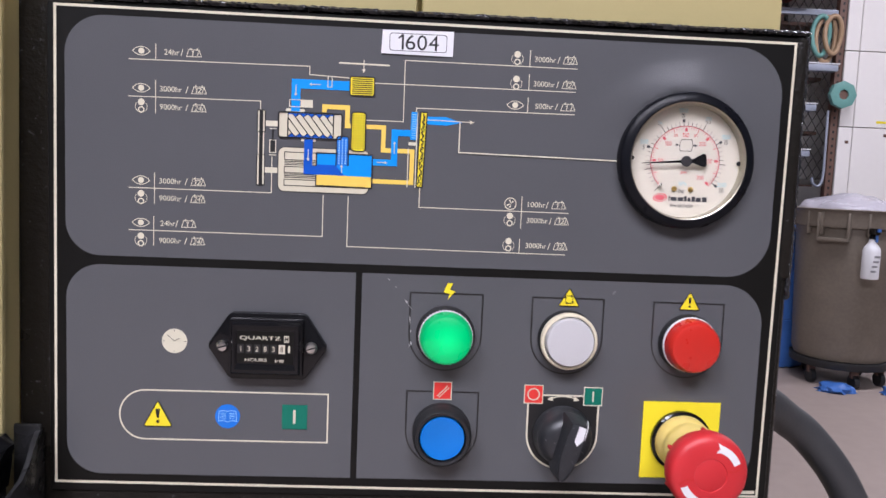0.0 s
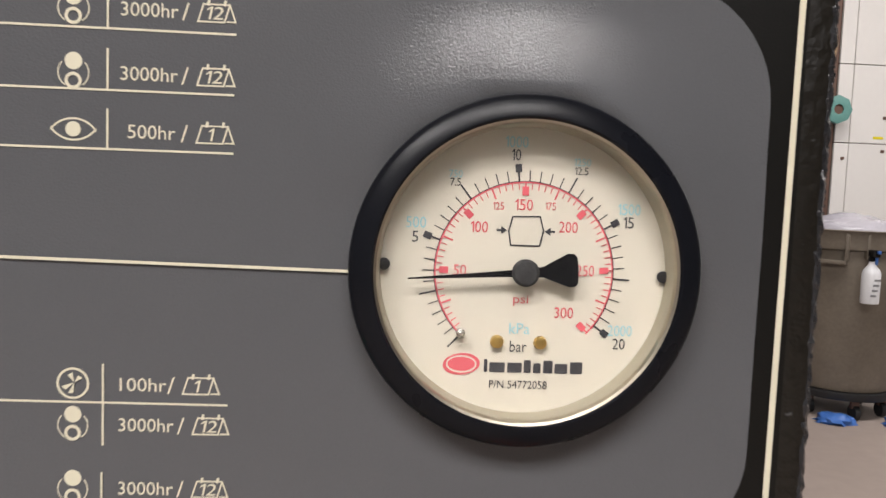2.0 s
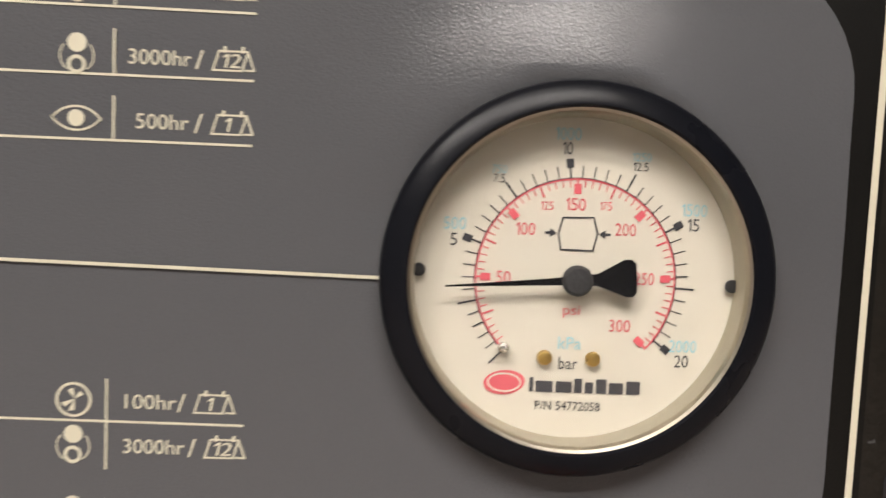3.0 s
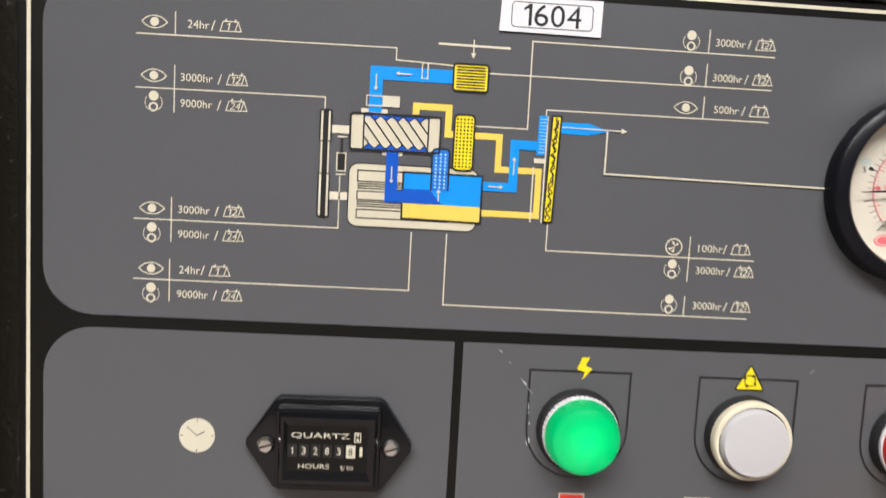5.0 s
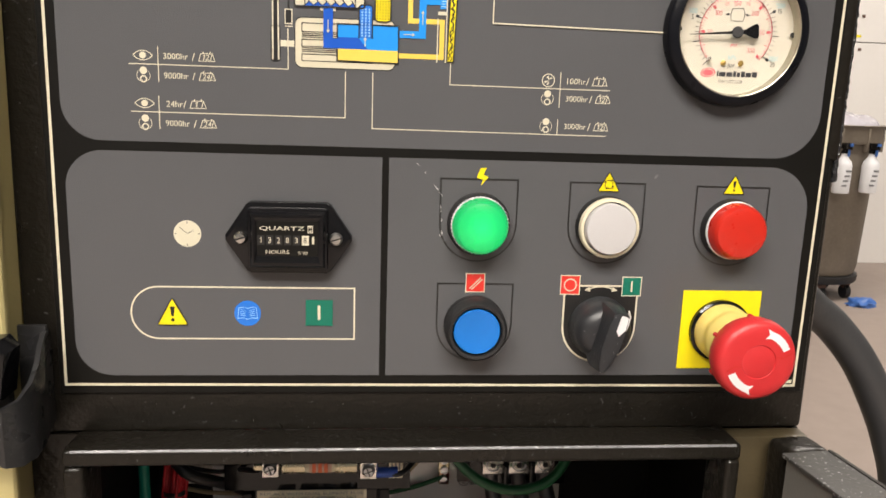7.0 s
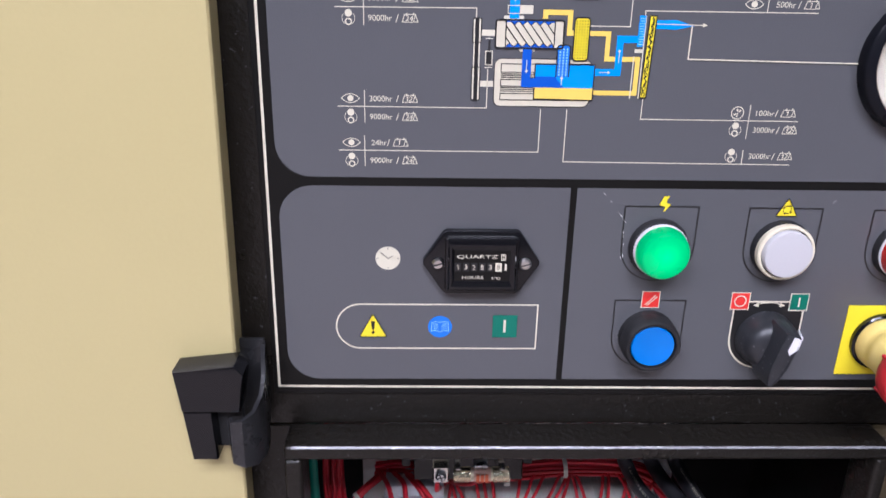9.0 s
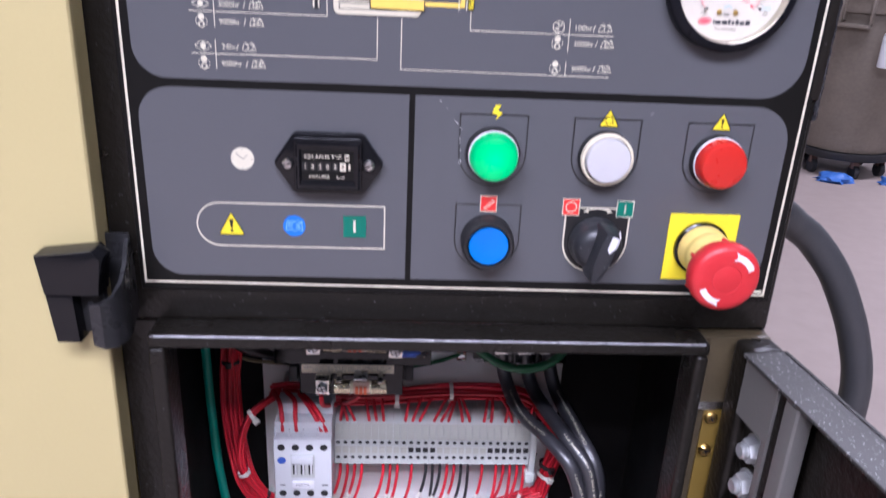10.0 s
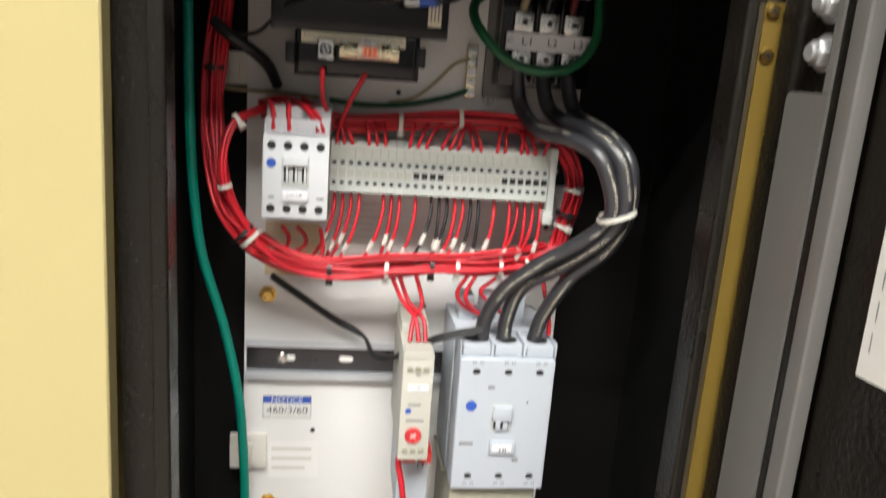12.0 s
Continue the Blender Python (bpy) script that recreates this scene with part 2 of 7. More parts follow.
M_CEIL = mat("grey_ceiling_sheet", (0.12, 0.12, 0.125), 0.7, 0, 0.08, 30, 1.2)
M_BIN = mat("grey_bin_plastic", (0.165, 0.138, 0.108), 0.5, 0, 0.45, 60, 7, bump=0.2, bump_scale=80)
M_BAG = mat("grey_film_bag", (0.42, 0.40, 0.44), 0.25, 0, 0.25, 60, 9, bump=0.5, bump_scale=40)
M_CAGE = mat("dark_steel_mesh", (0.06, 0.055, 0.05), 0.5, 0.6, 0.2, 200, 8)
M_SHELFRED = mat("faded_red_paint", (0.46, 0.10, 0.08), 0.5, 0, 0.2, 60, 6)
M_BLUEPL = mat("blue_plastic", (0.05, 0.14, 0.42), 0.4, 0, 0.2, 60, 8)
M_AQUA = mat("aqua_rubber", (0.13, 0.30, 0.27), 0.5, 0, 0.2, 60, 8)
M_TANHOSE = mat("tan_rubber", (0.36, 0.24, 0.14), 0.5, 0, 0.2, 60, 8)
M_GREYBOX = mat("grey_blue_metal", (0.34, 0.37, 0.44), 0.45, 0.3, 0.25, 60, 5)
M_RUST = mat("rust_brown_parts", (0.14, 0.08, 0.06), 0.6, 0.2, 0.4, 60, 6)
M_TUBE = mat("lamp_diffuser", (1.0, 0.97, 0.92), 0.5, 0, 0.02, emit=6.0)


# ---- mesh helpers (all in millimetres) ----
INNER = Vector((0, 0, 0))     # offset of the group that is being built


def place(u, w, v):
    return Vector((u / 1000, w / 1000, PZ + v / 1000)) + INNER


def thing(name, u, w, v, label, category, group="", turn=None):
    """An Empty at the thing's own origin; its parts are written round that origin."""
    e = new(name)
    e.empty_display_size = 0.01
    e.matrix_world = Matrix.Translation(place(u, w, v)) @ (turn.to_4x4() if turn else Matrix.Identity(4))
    return tagged(e, label, category, group)


def mesh_from(name, bm, material, smooth=35):
    bmesh.ops.recalc_face_normals(bm, faces=bm.faces) if smooth is not None else None
    me = bpy.data.meshes.new(name)
    for x in bm.verts:
        x.co *= 0.001
    bm.to_mesh(me)
    bm.free()
    me.materials.append(material)
    if smooth:
        me.shade_smooth()
        me.set_sharp_from_angle(angle=radians(smooth))
    return me


def part(name, bm, material, parent, label="", smooth=35):
    ob = new(name, mesh_from(name, bm, material, smooth))
    ob.parent = parent
    if label:
        ob["label"] = label
    return ob


def solo(name, bm, material, u, w, v, label, category, group="", kind="", smooth=35, turn=None):
    ob = new(name, mesh_from(name, bm, material, smooth))
    ob.matrix_world = Matrix.Translation(place(u, w, v)) @ (turn.to_4x4() if turn else Matrix.Identity(4))
    return tagged(ob, label, category, group, kind)


def box(bm, u0, u1, w0, w1, v0, v1, bevel=0.0, seg=2):
    g = bmesh.ops.create_cube(bm, size=1)
    for x in g["verts"]:
        x.co = Vector(((u0 + u1) / 2 + x.co.x * (u1 - u0), (w0 + w1) / 2 + x.co.y * (w1 - w0), (v0 + v1) / 2 + x.co.z * (v1 - v0)))
    if bevel:
        es = list({e for x in g["verts"] for e in x.link_edges})
        bmesh.ops.bevel(bm, geom=es, offset=bevel, segments=seg, affect="EDGES", profile=0.6)
    return bm


def boxed(*a, **k):
    return box(bmesh.new(), *a, **k)


def flat(bm, pts, w):
    """One printed patch, facing the camera side (-w)."""
    bm.faces.new([bm.verts.new((p[0], w, p[1])) for p in pts])
    return bm


def prism(bm, pts, w0, w1, bevel=0.0):
    """A plate of that outline between two depths (w0 is the front)."""
    a = [bm.verts.new((p[0], w0, p[1])) for p in pts]
    b = [bm.verts.new((p[0], w1, p[1])) for p in pts]
    f = bm.faces.new(a)
    bm.faces.new(list(reversed(b)))
    for i in range(len(pts)):
        bm.faces.new((a[i - 1], a[i], b[i], b[i - 1]))
    if bevel:
        bmesh.ops.bevel(bm, geom=list(f.edges), offset=bevel, segments=2, affect="EDGES", profile=0.6)
    return bm


def arc(cu, cv, r, a0, a1, n=10):
    return [(cu + r * math.cos(radians(a0 + (a1 - a0) * i / n)), cv + r * math.sin(radians(a0 + (a1 - a0) * i / n))) for i in range(n + 1)]


def rounded(u0, u1, v0, v1, tl=0, tr=0, br=0, bl=0, n=10):
    pts = []
    for r, cu, cv, a in ((tr, u1, v1, 0), (tl, u0, v1, 90), (bl, u0, v0, 180), (br, u1, v0, 270)):
        if r <= 0:
            pts.append((cu, cv))
        else:
            pts += arc(cu - r if cu == u1 else cu + r, cv - r if cv == v1 else cv + r, r, a, a + 90, n)
    return pts


def ribbon(bm, pts, width, w, closed=False):
    """A printed line of even width with mitred corners."""
    p = [Vector((a[0], a[1])) for a in pts]
    n = len(p)
    left, right = [], []
    for i in range(n):
        d0 = (p[i] - p[i - 1]).normalized() if (i > 0 or closed) else None
        d1 = (p[(i + 1) % n] - p[i]).normalized() if (i < n - 1 or closed) else None
        d0, d1 = d0 or d1, d1 or d0
        t = (d0 + d1)
        t = t.normalized() if t.length > 1e-6 else d0
        nn = Vector((-t.y, t.x))
        k = width / 2 / max(0.4, nn.dot(Vector((-d0.y, d0.x))))
        left.append(bm.verts.new((p[i].x + nn.x * k, w, p[i].y + nn.y * k)))
        right.append(bm.verts.new((p[i].x - nn.x * k, w, p[i].y - nn.y * k)))
    for i in range(n if closed else n - 1):
        j = (i + 1) % n
        bm.faces.new((left[i], left[j], right[j], right[i]))
    return bm


def ring(bm, cu, cv, r0, r1, w, a0=0, a1=360, n=48):
    full = abs(a1 - a0) >= 360
    k = n if full else n + 1
    vs = []
    for i in range(k):
        a = radians(a0 + (a1 - a0) * i / n)
        vs.append([bm.verts.new((cu + r * math.cos(a), w, cv + r * math.sin(a))) for r in (r0, r1)])
    for i in range(n):
        x, y = vs[i], vs[(i + 1) % k]
        bm.faces.new((x[0], x[1], y[1], y[0]))
    return bm


def lathe(bm, profile, seg=48, cu=0.0, cv=0.0, knurl=()):
    """Turned round an axis that points to the camera side: profile of (radius, forward distance)."""
    rings = []
    for i, (r, d) in enumerate(profile):
        if r < 1e-4:
            rings.append([bm.verts.new((cu, -d, cv))])
            continue
        row = []
        for j in range(seg):
            q = r - (knurl[1] if knurl and i in knurl[0] and j % 2 else 0)
            row.append(bm.verts.new((cu + q * math.cos(2 * math.pi * j / seg), -d, cv + q * math.sin(2 * math.pi * j / seg))))
        rings.append(row)
    for a, b in zip(rings, rings[1:]):
        for j in range(seg):
            k = (j + 1) % seg
            if len(a) == 1 and len(b) == 1:
                continue
            if len(a) == 1:
                bm.faces.new((a[0], b[k], b[j]))
            elif len(b) == 1:
                bm.faces.new((a[j], a[k], b[0]))
            else:
                bm.faces.new((a[j], a[k], b[k], b[j]))
    return bm


def smooth_path(pts, per=6):
    """Catmull-Rom through the points."""
    p = [Vector(a) for a in pts]
    p = [p[0] * 2 - p[1]] + p + [p[-1] * 2 - p[-2]]
    out = []
    for i in range(1, len(p) - 2):
        for k in range(per):
            t = k / per
            out.append(0.5 * (2 * p[i] + (p[i + 1] - p[i - 1]) * t + (2 * p[i - 1] - 5 * p[i] + 4 * p[i + 1] - p[i + 2]) * t * t
                              + (3 * p[i] - p[i - 1] - 3 * p[i + 1] + p[i + 2]) * t ** 3))
    return out + [p[-2]]


def frames_along(path):
    """Tangent and two normals at each point, carried along without twist."""
    out = []
    n = None
    for i, p in enumerate(path):
        t = (path[min(i + 1, len(path) - 1)] - path[max(i - 1, 0)]).normalized()
        if n is None:
            n = t.cross(Vector((0, 1, 0)))
            n = n if n.length > 0.1 else t.cross(Vector((1, 0, 0)))
        n = (n - t * n.dot(t)).normalized()
        out.append((t, n, t.cross(n)))
    return out


def tube(bm, pts, r, seg=8, per=6, smooth=True):
    path = smooth_path(pts, per) if smooth else [Vector(a) for a in pts]
    fr = frames_along(path)
    rings = []
    for p, (t, n, b) in zip(path, fr):
        rings.append([bm.verts.new(p + n * (r * math.cos(2 * math.pi * j / seg)) + b * (r * math.sin(2 * math.pi * j / seg))) for j in range(seg)])
    for a, b in zip(rings, rings[1:]):
        for j in range(seg):
            k = (j + 1) % seg
            bm.faces.new((a[j], a[k], b[k], b[j]))
    bm.faces.new(list(reversed(rings[0])))
    bm.faces.new(rings[-1])
    return bm


def rod(bm, a, b, r, seg=12):
    return tube(bm, (a, b), r, seg, smooth=False)


def figure_mesh(s, u0, u1, v0, v1, w, lean=0.0):
    """Figures set one by one, the one with its flag."""
    wide = {"1": 0.62, ".": 0.34, "/": 0.62}
    total = sum(wide.get(c, 1.0) for c in s) - 0.14
    k, x, bms = (u1 - u0) / total, u0, []
    for c in s:
        a = wide.get(c, 1.0) * k
        b = x + a - 0.14 * k
        if c == "1":
            bm = bmesh.new()
            t, hh = 0.19 * k, v1 - v0
            flat(bm, [(b - t, v0), (b, v0), (b, v1), (b - t * 0.9, v1), (x, v1 - 0.2 * hh), (x, v1 - 0.33 * hh), (b - t, v1 - 0.19 * hh)], w)
            for q in bm.verts:
                q.co.x += lean * (q.co.z - v0)
        else:
            bm = plain_word(c, x, b, v0, v1 if c != "." else v0 + 0.16 * (v1 - v0), w, lean)
        bms.append(bm)
        x += a
    return join(*bms)


def word_mesh(s, u0, u1, v0, v1, w, lean=0.0):
    if "1" in s and not any(c.isalpha() for c in s):
        return figure_mesh(s, u0, u1, v0, v1, w, lean)
    return plain_word(s, u0, u1, v0, v1, w, lean)


def plain_word(s, u0, u1, v0, v1, w, lean=0.0):
    """Letters in the built-in font, fitted to a box, as a bmesh facing the camera side."""
    cu = bpy.data.curves.new("letters", "FONT")
    cu.body, cu.size, cu.resolution_u = s, 1.0, 3
    ob = bpy.data.objects.new("letters", cu)
    scene.collection.objects.link(ob)
    dg = bpy.context.evaluated_depsgraph_get()
    me = bpy.data.meshes.new_from_object(ob.evaluated_get(dg))
    bm = bmesh.new()
    bm.from_mesh(me)
    bpy.data.objects.remove(ob)
    bpy.data.curves.remove(cu)
    bpy.data.meshes.remove(me)
    xs, ys = [x.co.x for x in bm.verts], [x.co.y for x in bm.verts]
    x0, x1, y0, y1 = min(xs), max(xs), min(ys), max(ys)
    for x in bm.verts:
        fx, fy = (x.co.x - x0) / (x1 - x0), (x.co.y - y0) / (y1 - y0)
        x.co = Vector((u0 + fx * (u1 - u0) + lean * fy * (v1 - v0), w, v0 + fy * (v1 - v0)))
    return bm


def word(s, u0, u1, v0, v1, w, material, parent, name="lettering", lean=0.0):
    return part(name, word_mesh(s, u0, u1, v0, v1, w, lean), material, parent, smooth=None)


def join(*bms):
    out = bmesh.new()
    for b in bms:
        me = bpy.data.meshes.new("tmp")
        b.to_mesh(me)
        b.free()
        out.from_mesh(me)
        bpy.data.meshes.remove(me)
    return out


# ---- the workshop ----
def room_box(name, x0, x1, y0, y1, z0, z1, material, label, category):
    bm = boxed(x0 * 1000, x1 * 1000, y0 * 1000, y1 * 1000, (z0 - PZ) * 1000, (z1 - PZ) * 1000)
    return solo(name, bm, material, 0, 0, 0, label, category, kind="structure", smooth=None)


RX0, RX1, RY0, RY1 = -5.0, 6.5, -6.0, 5.6
room_box("floor", RX0, RX1, RY0, RY1, FLOOR - 0.2, FLOOR, M_CONC, "worn pale grey concrete workshop floor", "floor")
room_box("wall_north", RX0, RX1, RY1, RY1 + 0.2, FLOOR - 0.2, CEIL, M_WALL, "white painted workshop wall", "wall")
WX0, WX1, WZ0, WZ1 = 0.75, 3.05, FLOOR + 3.25, FLOOR + 3.85       # made-up high window in the south wall, out of view
bm = bmesh.new()
for x0, x1, z0, z1 in ((RX0, WX0, FLOOR - 0.2, CEIL), (WX1, RX1, FLOOR - 0.2, CEIL), (WX0, WX1, FLOOR - 0.2, WZ0), (WX0, WX1, WZ1, CEIL)):
    box(bm, x0 * 1000, x1 * 1000, (RY0 - 0.2) * 1000, RY0 * 1000, (z0 - PZ) * 1000, (z1 - PZ) * 1000)
solo("wall_south", bm, M_SIDE, 0, 0, 0, "grey block workshop wall with an added high window", "wall", kind="structure", smooth=None)
# invented frame and panes, only there to house the highlight lamp
win = thing("window_1", WX0 * 1000, (RY0 - 0.1) * 1000, (WZ0 - PZ) * 1000, "unseen high strip window added round the highlight lamp", "window")
tagged(win, "unseen high strip window added round the highlight lamp", "window", kind="structure")
WL, WH = (WX1 - WX0) * 1000, (WZ1 - WZ0) * 1000
for v in (0, WH - 40):
    part("window_frame", boxed(0, WL, -30, 30, v, v + 40, 4), M_GREYBOX, win)
for k in range(5):
    u = k * (WL - 40) / 4
    part("window_frame", boxed(u, u + 40, -30, 30, 40.5, WH - 40.5, 4), M_GREYBOX, win)
    if k < 4:
        pane = part("pane", boxed(u + 40.5, u + (WL - 40) / 4 - 0.5, -3, 3, 40.5, WH - 40.5), M_GLASS, win, smooth=None)
        pane.visible_shadow = False
room_box("wall_west", RX0 - 0.2, RX0, RY0, RY1, FLOOR - 0.2, CEIL, M_SIDE, "grey block workshop wall", "wall")
room_box("wall_east", RX1, RX1 + 0.2, RY0, RY1, FLOOR - 0.2, CEIL, M_SIDE, "grey block workshop wall", "wall")
room_box("ceiling", RX0, RX1, RY0, RY1, CEIL, CEIL + 0.2, M_CEIL, "grey sheet metal workshop ceiling", "ceiling")
for lx, ly in LAMPS:
    lamp = thing("ceiling_light", lx * 1000, ly * 1000, (CEIL - PZ) * 1000, "long white ceiling strip light, switched on", "ceiling light", "strip lights on the ceiling")
    part("housing", boxed(-900, 900, -110, 110, -90, 0, 8), M_WALL, lamp)
    part("diffuser", boxed(-860, 860, -140, 140, -135, -92, 10), M_TUBE, lamp, "glowing white diffuser")

# ---- the machine: enclosure ----
body = thing("control_cabinet", 0, 0, 0, "black wrinkle-painted steel control cabinet with an open front", "control cabinet")


def ring_plate(u0, u1, v0, v1, iu0, iu1, iv0, iv1, w0, w1):
    bm = bmesh.new()
    box(bm, u0, iu0, w0, w1, v0, v1)
    box(bm, iu1, u1, w0, w1, v0, v1)
    box(bm, iu0, iu1, w0, w1, iv1, v1)
    if iv0 > v0:
        box(bm, iu0, iu1, w0, w1, v0, iv0)
    return bm


BOT = -760.0
part("head_box", boxed(-187, 207, 1.5, 195, -112, 155.5, 3.0, 3), M_BLACK, body)


def rough_strip(a, b, ru, rw, rv, seed, step=1.6):
    """A lumpy strip of thick paint from a to b, with an uneven, crumpled skin."""
    rnd = random.Random(seed)
    bm = bmesh.new()
    a, b = Vector(a), Vector(b)
    n = max(2, int((b - a).length / step))
    along = (b - a).normalized()
    up = Vector((0, 0, 1)) if abs(along.z) < 0.5 else Vector((1, 0, 0))
    half_up = rv if abs(along.z) < 0.5 else ru
    rings = []
    for i in range(n + 1):
        c = a.lerp(b, i / n)
        loop = []
        for k in range(8):
            an = k * math.pi / 4
            q = rnd.uniform(0.8, 1.08)
            loop.append(bm.verts.new(c + up * (math.sin(an) * half_up * q) + Vector((0, 1, 0)) * (math.cos(an) * rw * q) + along * rnd.uniform(-0.5, 0.5)))
        rings.append(loop)
    for r0, r1 in zip(rings, rings[1:]):
        for k in range(8):
            bm.faces.new((r0[k], r0[(k + 1) % 8], r1[(k + 1) % 8], r1[k]))
    bm.faces.new(rings[0])
    bm.faces.new(rings[-1][::-1])
    bmesh.ops.recalc_face_normals(bm, faces=bm.faces)
    return bm


part("edge_trim", boxed(200.5, 208.2, -0.2, 60, 30, 154.5, 2.6, 3), M_BLACK, body, "black folded edge")
part("edge_trim", rough_strip((206.9, 2.6, 20), (206.9, 2.6, 155), 1.7, 3.2, 1.7, 5), M_TRIM, body, "rough black edge trim", smooth=None)
part("edge_trim", rough_strip((-150, 4.2, 156.4), (207.6, 4.2, 156.4), 2.0, 5.0, 1.9, 6), M_TRIM, body, "rough glossy black edge trim", smooth=None)
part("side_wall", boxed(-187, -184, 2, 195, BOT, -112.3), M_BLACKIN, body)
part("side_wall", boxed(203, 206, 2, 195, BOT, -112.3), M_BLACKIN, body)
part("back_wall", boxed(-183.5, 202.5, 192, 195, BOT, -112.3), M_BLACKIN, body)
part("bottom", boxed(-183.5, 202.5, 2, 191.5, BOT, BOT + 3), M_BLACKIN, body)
part("front_post", boxed(-187, -161.5, 0.8, 3.2, BOT, -112.3), M_BLACK, body)
part("front_post", boxed(162.8, 206, -8, 3.2, BOT, -112.3, 1.5), M_BRONZE, body, "bronze brown hinge post")
part("opening_rim", boxed(-164, 163, -22, 1.4, -118.6, -110, 2.8, 4), M_BLACK, body, "rolled black rim with a worn edge")
# thin strip for the rim's wear and its painted lamp highlight
edge = boxed(-160, 160, -0.7, 0.7, -0.4, 0.4, 0.2, 1)
bmesh.ops.rotate(edge, verts=edge.verts, cent=(0, 0, 0), matrix=Matrix.Rotation(radians(45), 3, "X"))
bmesh.ops.translate(edge, verts=edge.verts, vec=(0, -21.2, -110.9))
part("worn_edge", edge, M_WORNLIT, body, "worn rim edge with a painted pale highlight")
part("opening_rim", boxed(-164, -154.5, -22, 1.4, BOT, -118.8, 2.6, 4), M_BLACK, body)
part("opening_rim", boxed(155.5, 163, -22, 1.4, BOT, -118.8, 2.6, 4), M_BLACK, body)
part("plinth", boxed(-187, 206, 2, 195, FV, BOT - 0.5, 2), M_BLACK, body)
part("hinge_plate", boxed(168, 189, -9.6, -8.2, -163, -157.5), M_STEEL, body, "bare bright band of the hinge plate")
part("hinge_strip", boxed(172.5, 184, -9.4, -8.2, -700, -163.4), M_OCHRE, body, "ochre painted strip")
for sv in (-168.5, -193):
    scr = part("hinge_screw", lathe(bmesh.new(), [(4.2, 9.6), (4.2, 11), (3.2, 12.2), (0, 12.4)], 20, 177, sv), M_BRASS, body, "brass cross-head screw")
    for k in (0, 1):
        c, s_ = math.cos(radians(25 + 90 * k)), math.sin(radians(25 + 90 * k))
        part("slot", ribbon(bmesh.new(), [(177 - 2.2 * c, sv - 2.2 * s_), (177 + 2.2 * c, sv + 2.2 * s_)], 0.7, -12.55 - 0.05 * k), M_HOLE, scr, smooth=None)

random.seed(23)
for k in range(22):
    u, v = random.uniform(-165, 190), random.uniform(-111, -93)
    a, ln, wd = random.uniform(0, 3.14), random.uniform(0.15, 0.45), random.uniform(0.08, 0.18)
    c, s_ = math.cos(a), math.sin(a)
    bm = bmesh.new()
    flat(bm, [(u - ln * c, v - ln * s_), (u + wd * s_, v - wd * c), (u + ln * c, v + ln * s_), (u - wd * s_, v + wd * c)], 1.2)
    part("paint_chip", bm, M_SCUFF, body, smooth=None)

# cream enclosure round the cabinet
left = thing("enclosure_panel", -184, -20, 0, "large smooth cream enamel machine panel", "machine panel", turn=Matrix.Rotation(radians(0.6), 3, "Y"))
part("skin", boxed(-900, 0, 0, 6, FV + 60, 420, 2.5, 3), M_CREAM, left)
part("return_edge", boxed(-14, -1.5, 6, 20, FV + 62, 418), M_CREAM, left)
for nm, u0, u1 in (("upper_panel", -187, 7.6), ("upper_panel", 10.2, 200.5)):
    p = thing(nm, u0, 18, 158, "cream enamel upper machine panel above the black cabinet", "machine panel", "cream upper panels")
    part("skin", boxed(0, u1 - u0, 0, 5, 0, 262, 1.6, 3), M_CREAM, p)
    part("return_edge", boxed(2, u1 - u0 - 2, 5, 30, 1, 6), M_CREAM, p)
shell = thing("machine_shell", 0, 0, 0, "cream steel compressor enclosure behind the cabinet", "machine shell")
part("core", boxed(-1080, 196, 200, 900, FV, 415, 6), M_CREAM, shell)

# latch on the cream panel
latch = thing("draw_latch", -190, -20, -56, "black pressed-steel draw latch with a curled spring hook", "latch")
part("keeper_plate", prism(bmesh.new(), [(-22, -1.5), (8, 2), (12, -3), (9, -24), (-19.4, -24)], -16, -1, 1.8), M_PLASTK, latch, "scuffed black plate")
part("keeper_leg", prism(bmesh.new(), [(-19.2, -24.3), (-5, -24.3), (-4, -52), (-16.5, -52)], -15.5, -1, 1.5), M_PLASTK, latch)
part("keeper_recess", boxed(-5.7, 8, -6, -1, -50, -24.3, 0.8), M_HOLE, latch)
bm = bmesh.new()
for k, pts in enumerate(([(15.5, 19), (16.2, 12), (17.6, 5), (18.8, -2), (18.4, -9), (15.6, -15.5), (10.5, -19.5), (5.5, -19), (4.0, -15)],)):
    outer = [Vector((a, b)) for a, b in pts]
    prev = None
    for i, p in enumerate(outer):
        t = (outer[min(i + 1, len(outer) - 1)] - outer[max(i - 1, 0)]).normalized()
        nn = Vector((-t.y, t.x)) * 1.1
        top = (-2, -2, -5, -11, -18, -23.5, -26, -27, -27)[i]
        row = [bm.verts.new((q.x, q.y, z)) for q in (p + nn, p - nn) for z in ((-48, -49, -50, -51.5, -53, -54, -53, -51, -50)[i], top)]
        if prev:
            for a, b in ((0, 1), (1, 3), (3, 2), (2, 0)):
                bm.faces.new((prev[a], prev[b], row[b], row[a]))
        prev = row
part("spring_hook", bm, M_HOOK, latch, "bent worn steel hook")
part("mounting_flange", boxed(2, 16.6, 14.4, 17, -52, 1, 1.0), M_HOOK, latch, "worn black mounting flange")

# ---- printed control panel ----
panel = thing("instrument_panel", 0, 0, 0, "dark grey printed control panel with a black border and white outline", "control panel")
part("backing", boxed(-171, 203.5, 0, 1.5, -91, 153.8, 0.4, 1), M_DECAL, panel, "black vinyl backing")
GC = (146.2, 89.4)      # middle of the pressure gauge


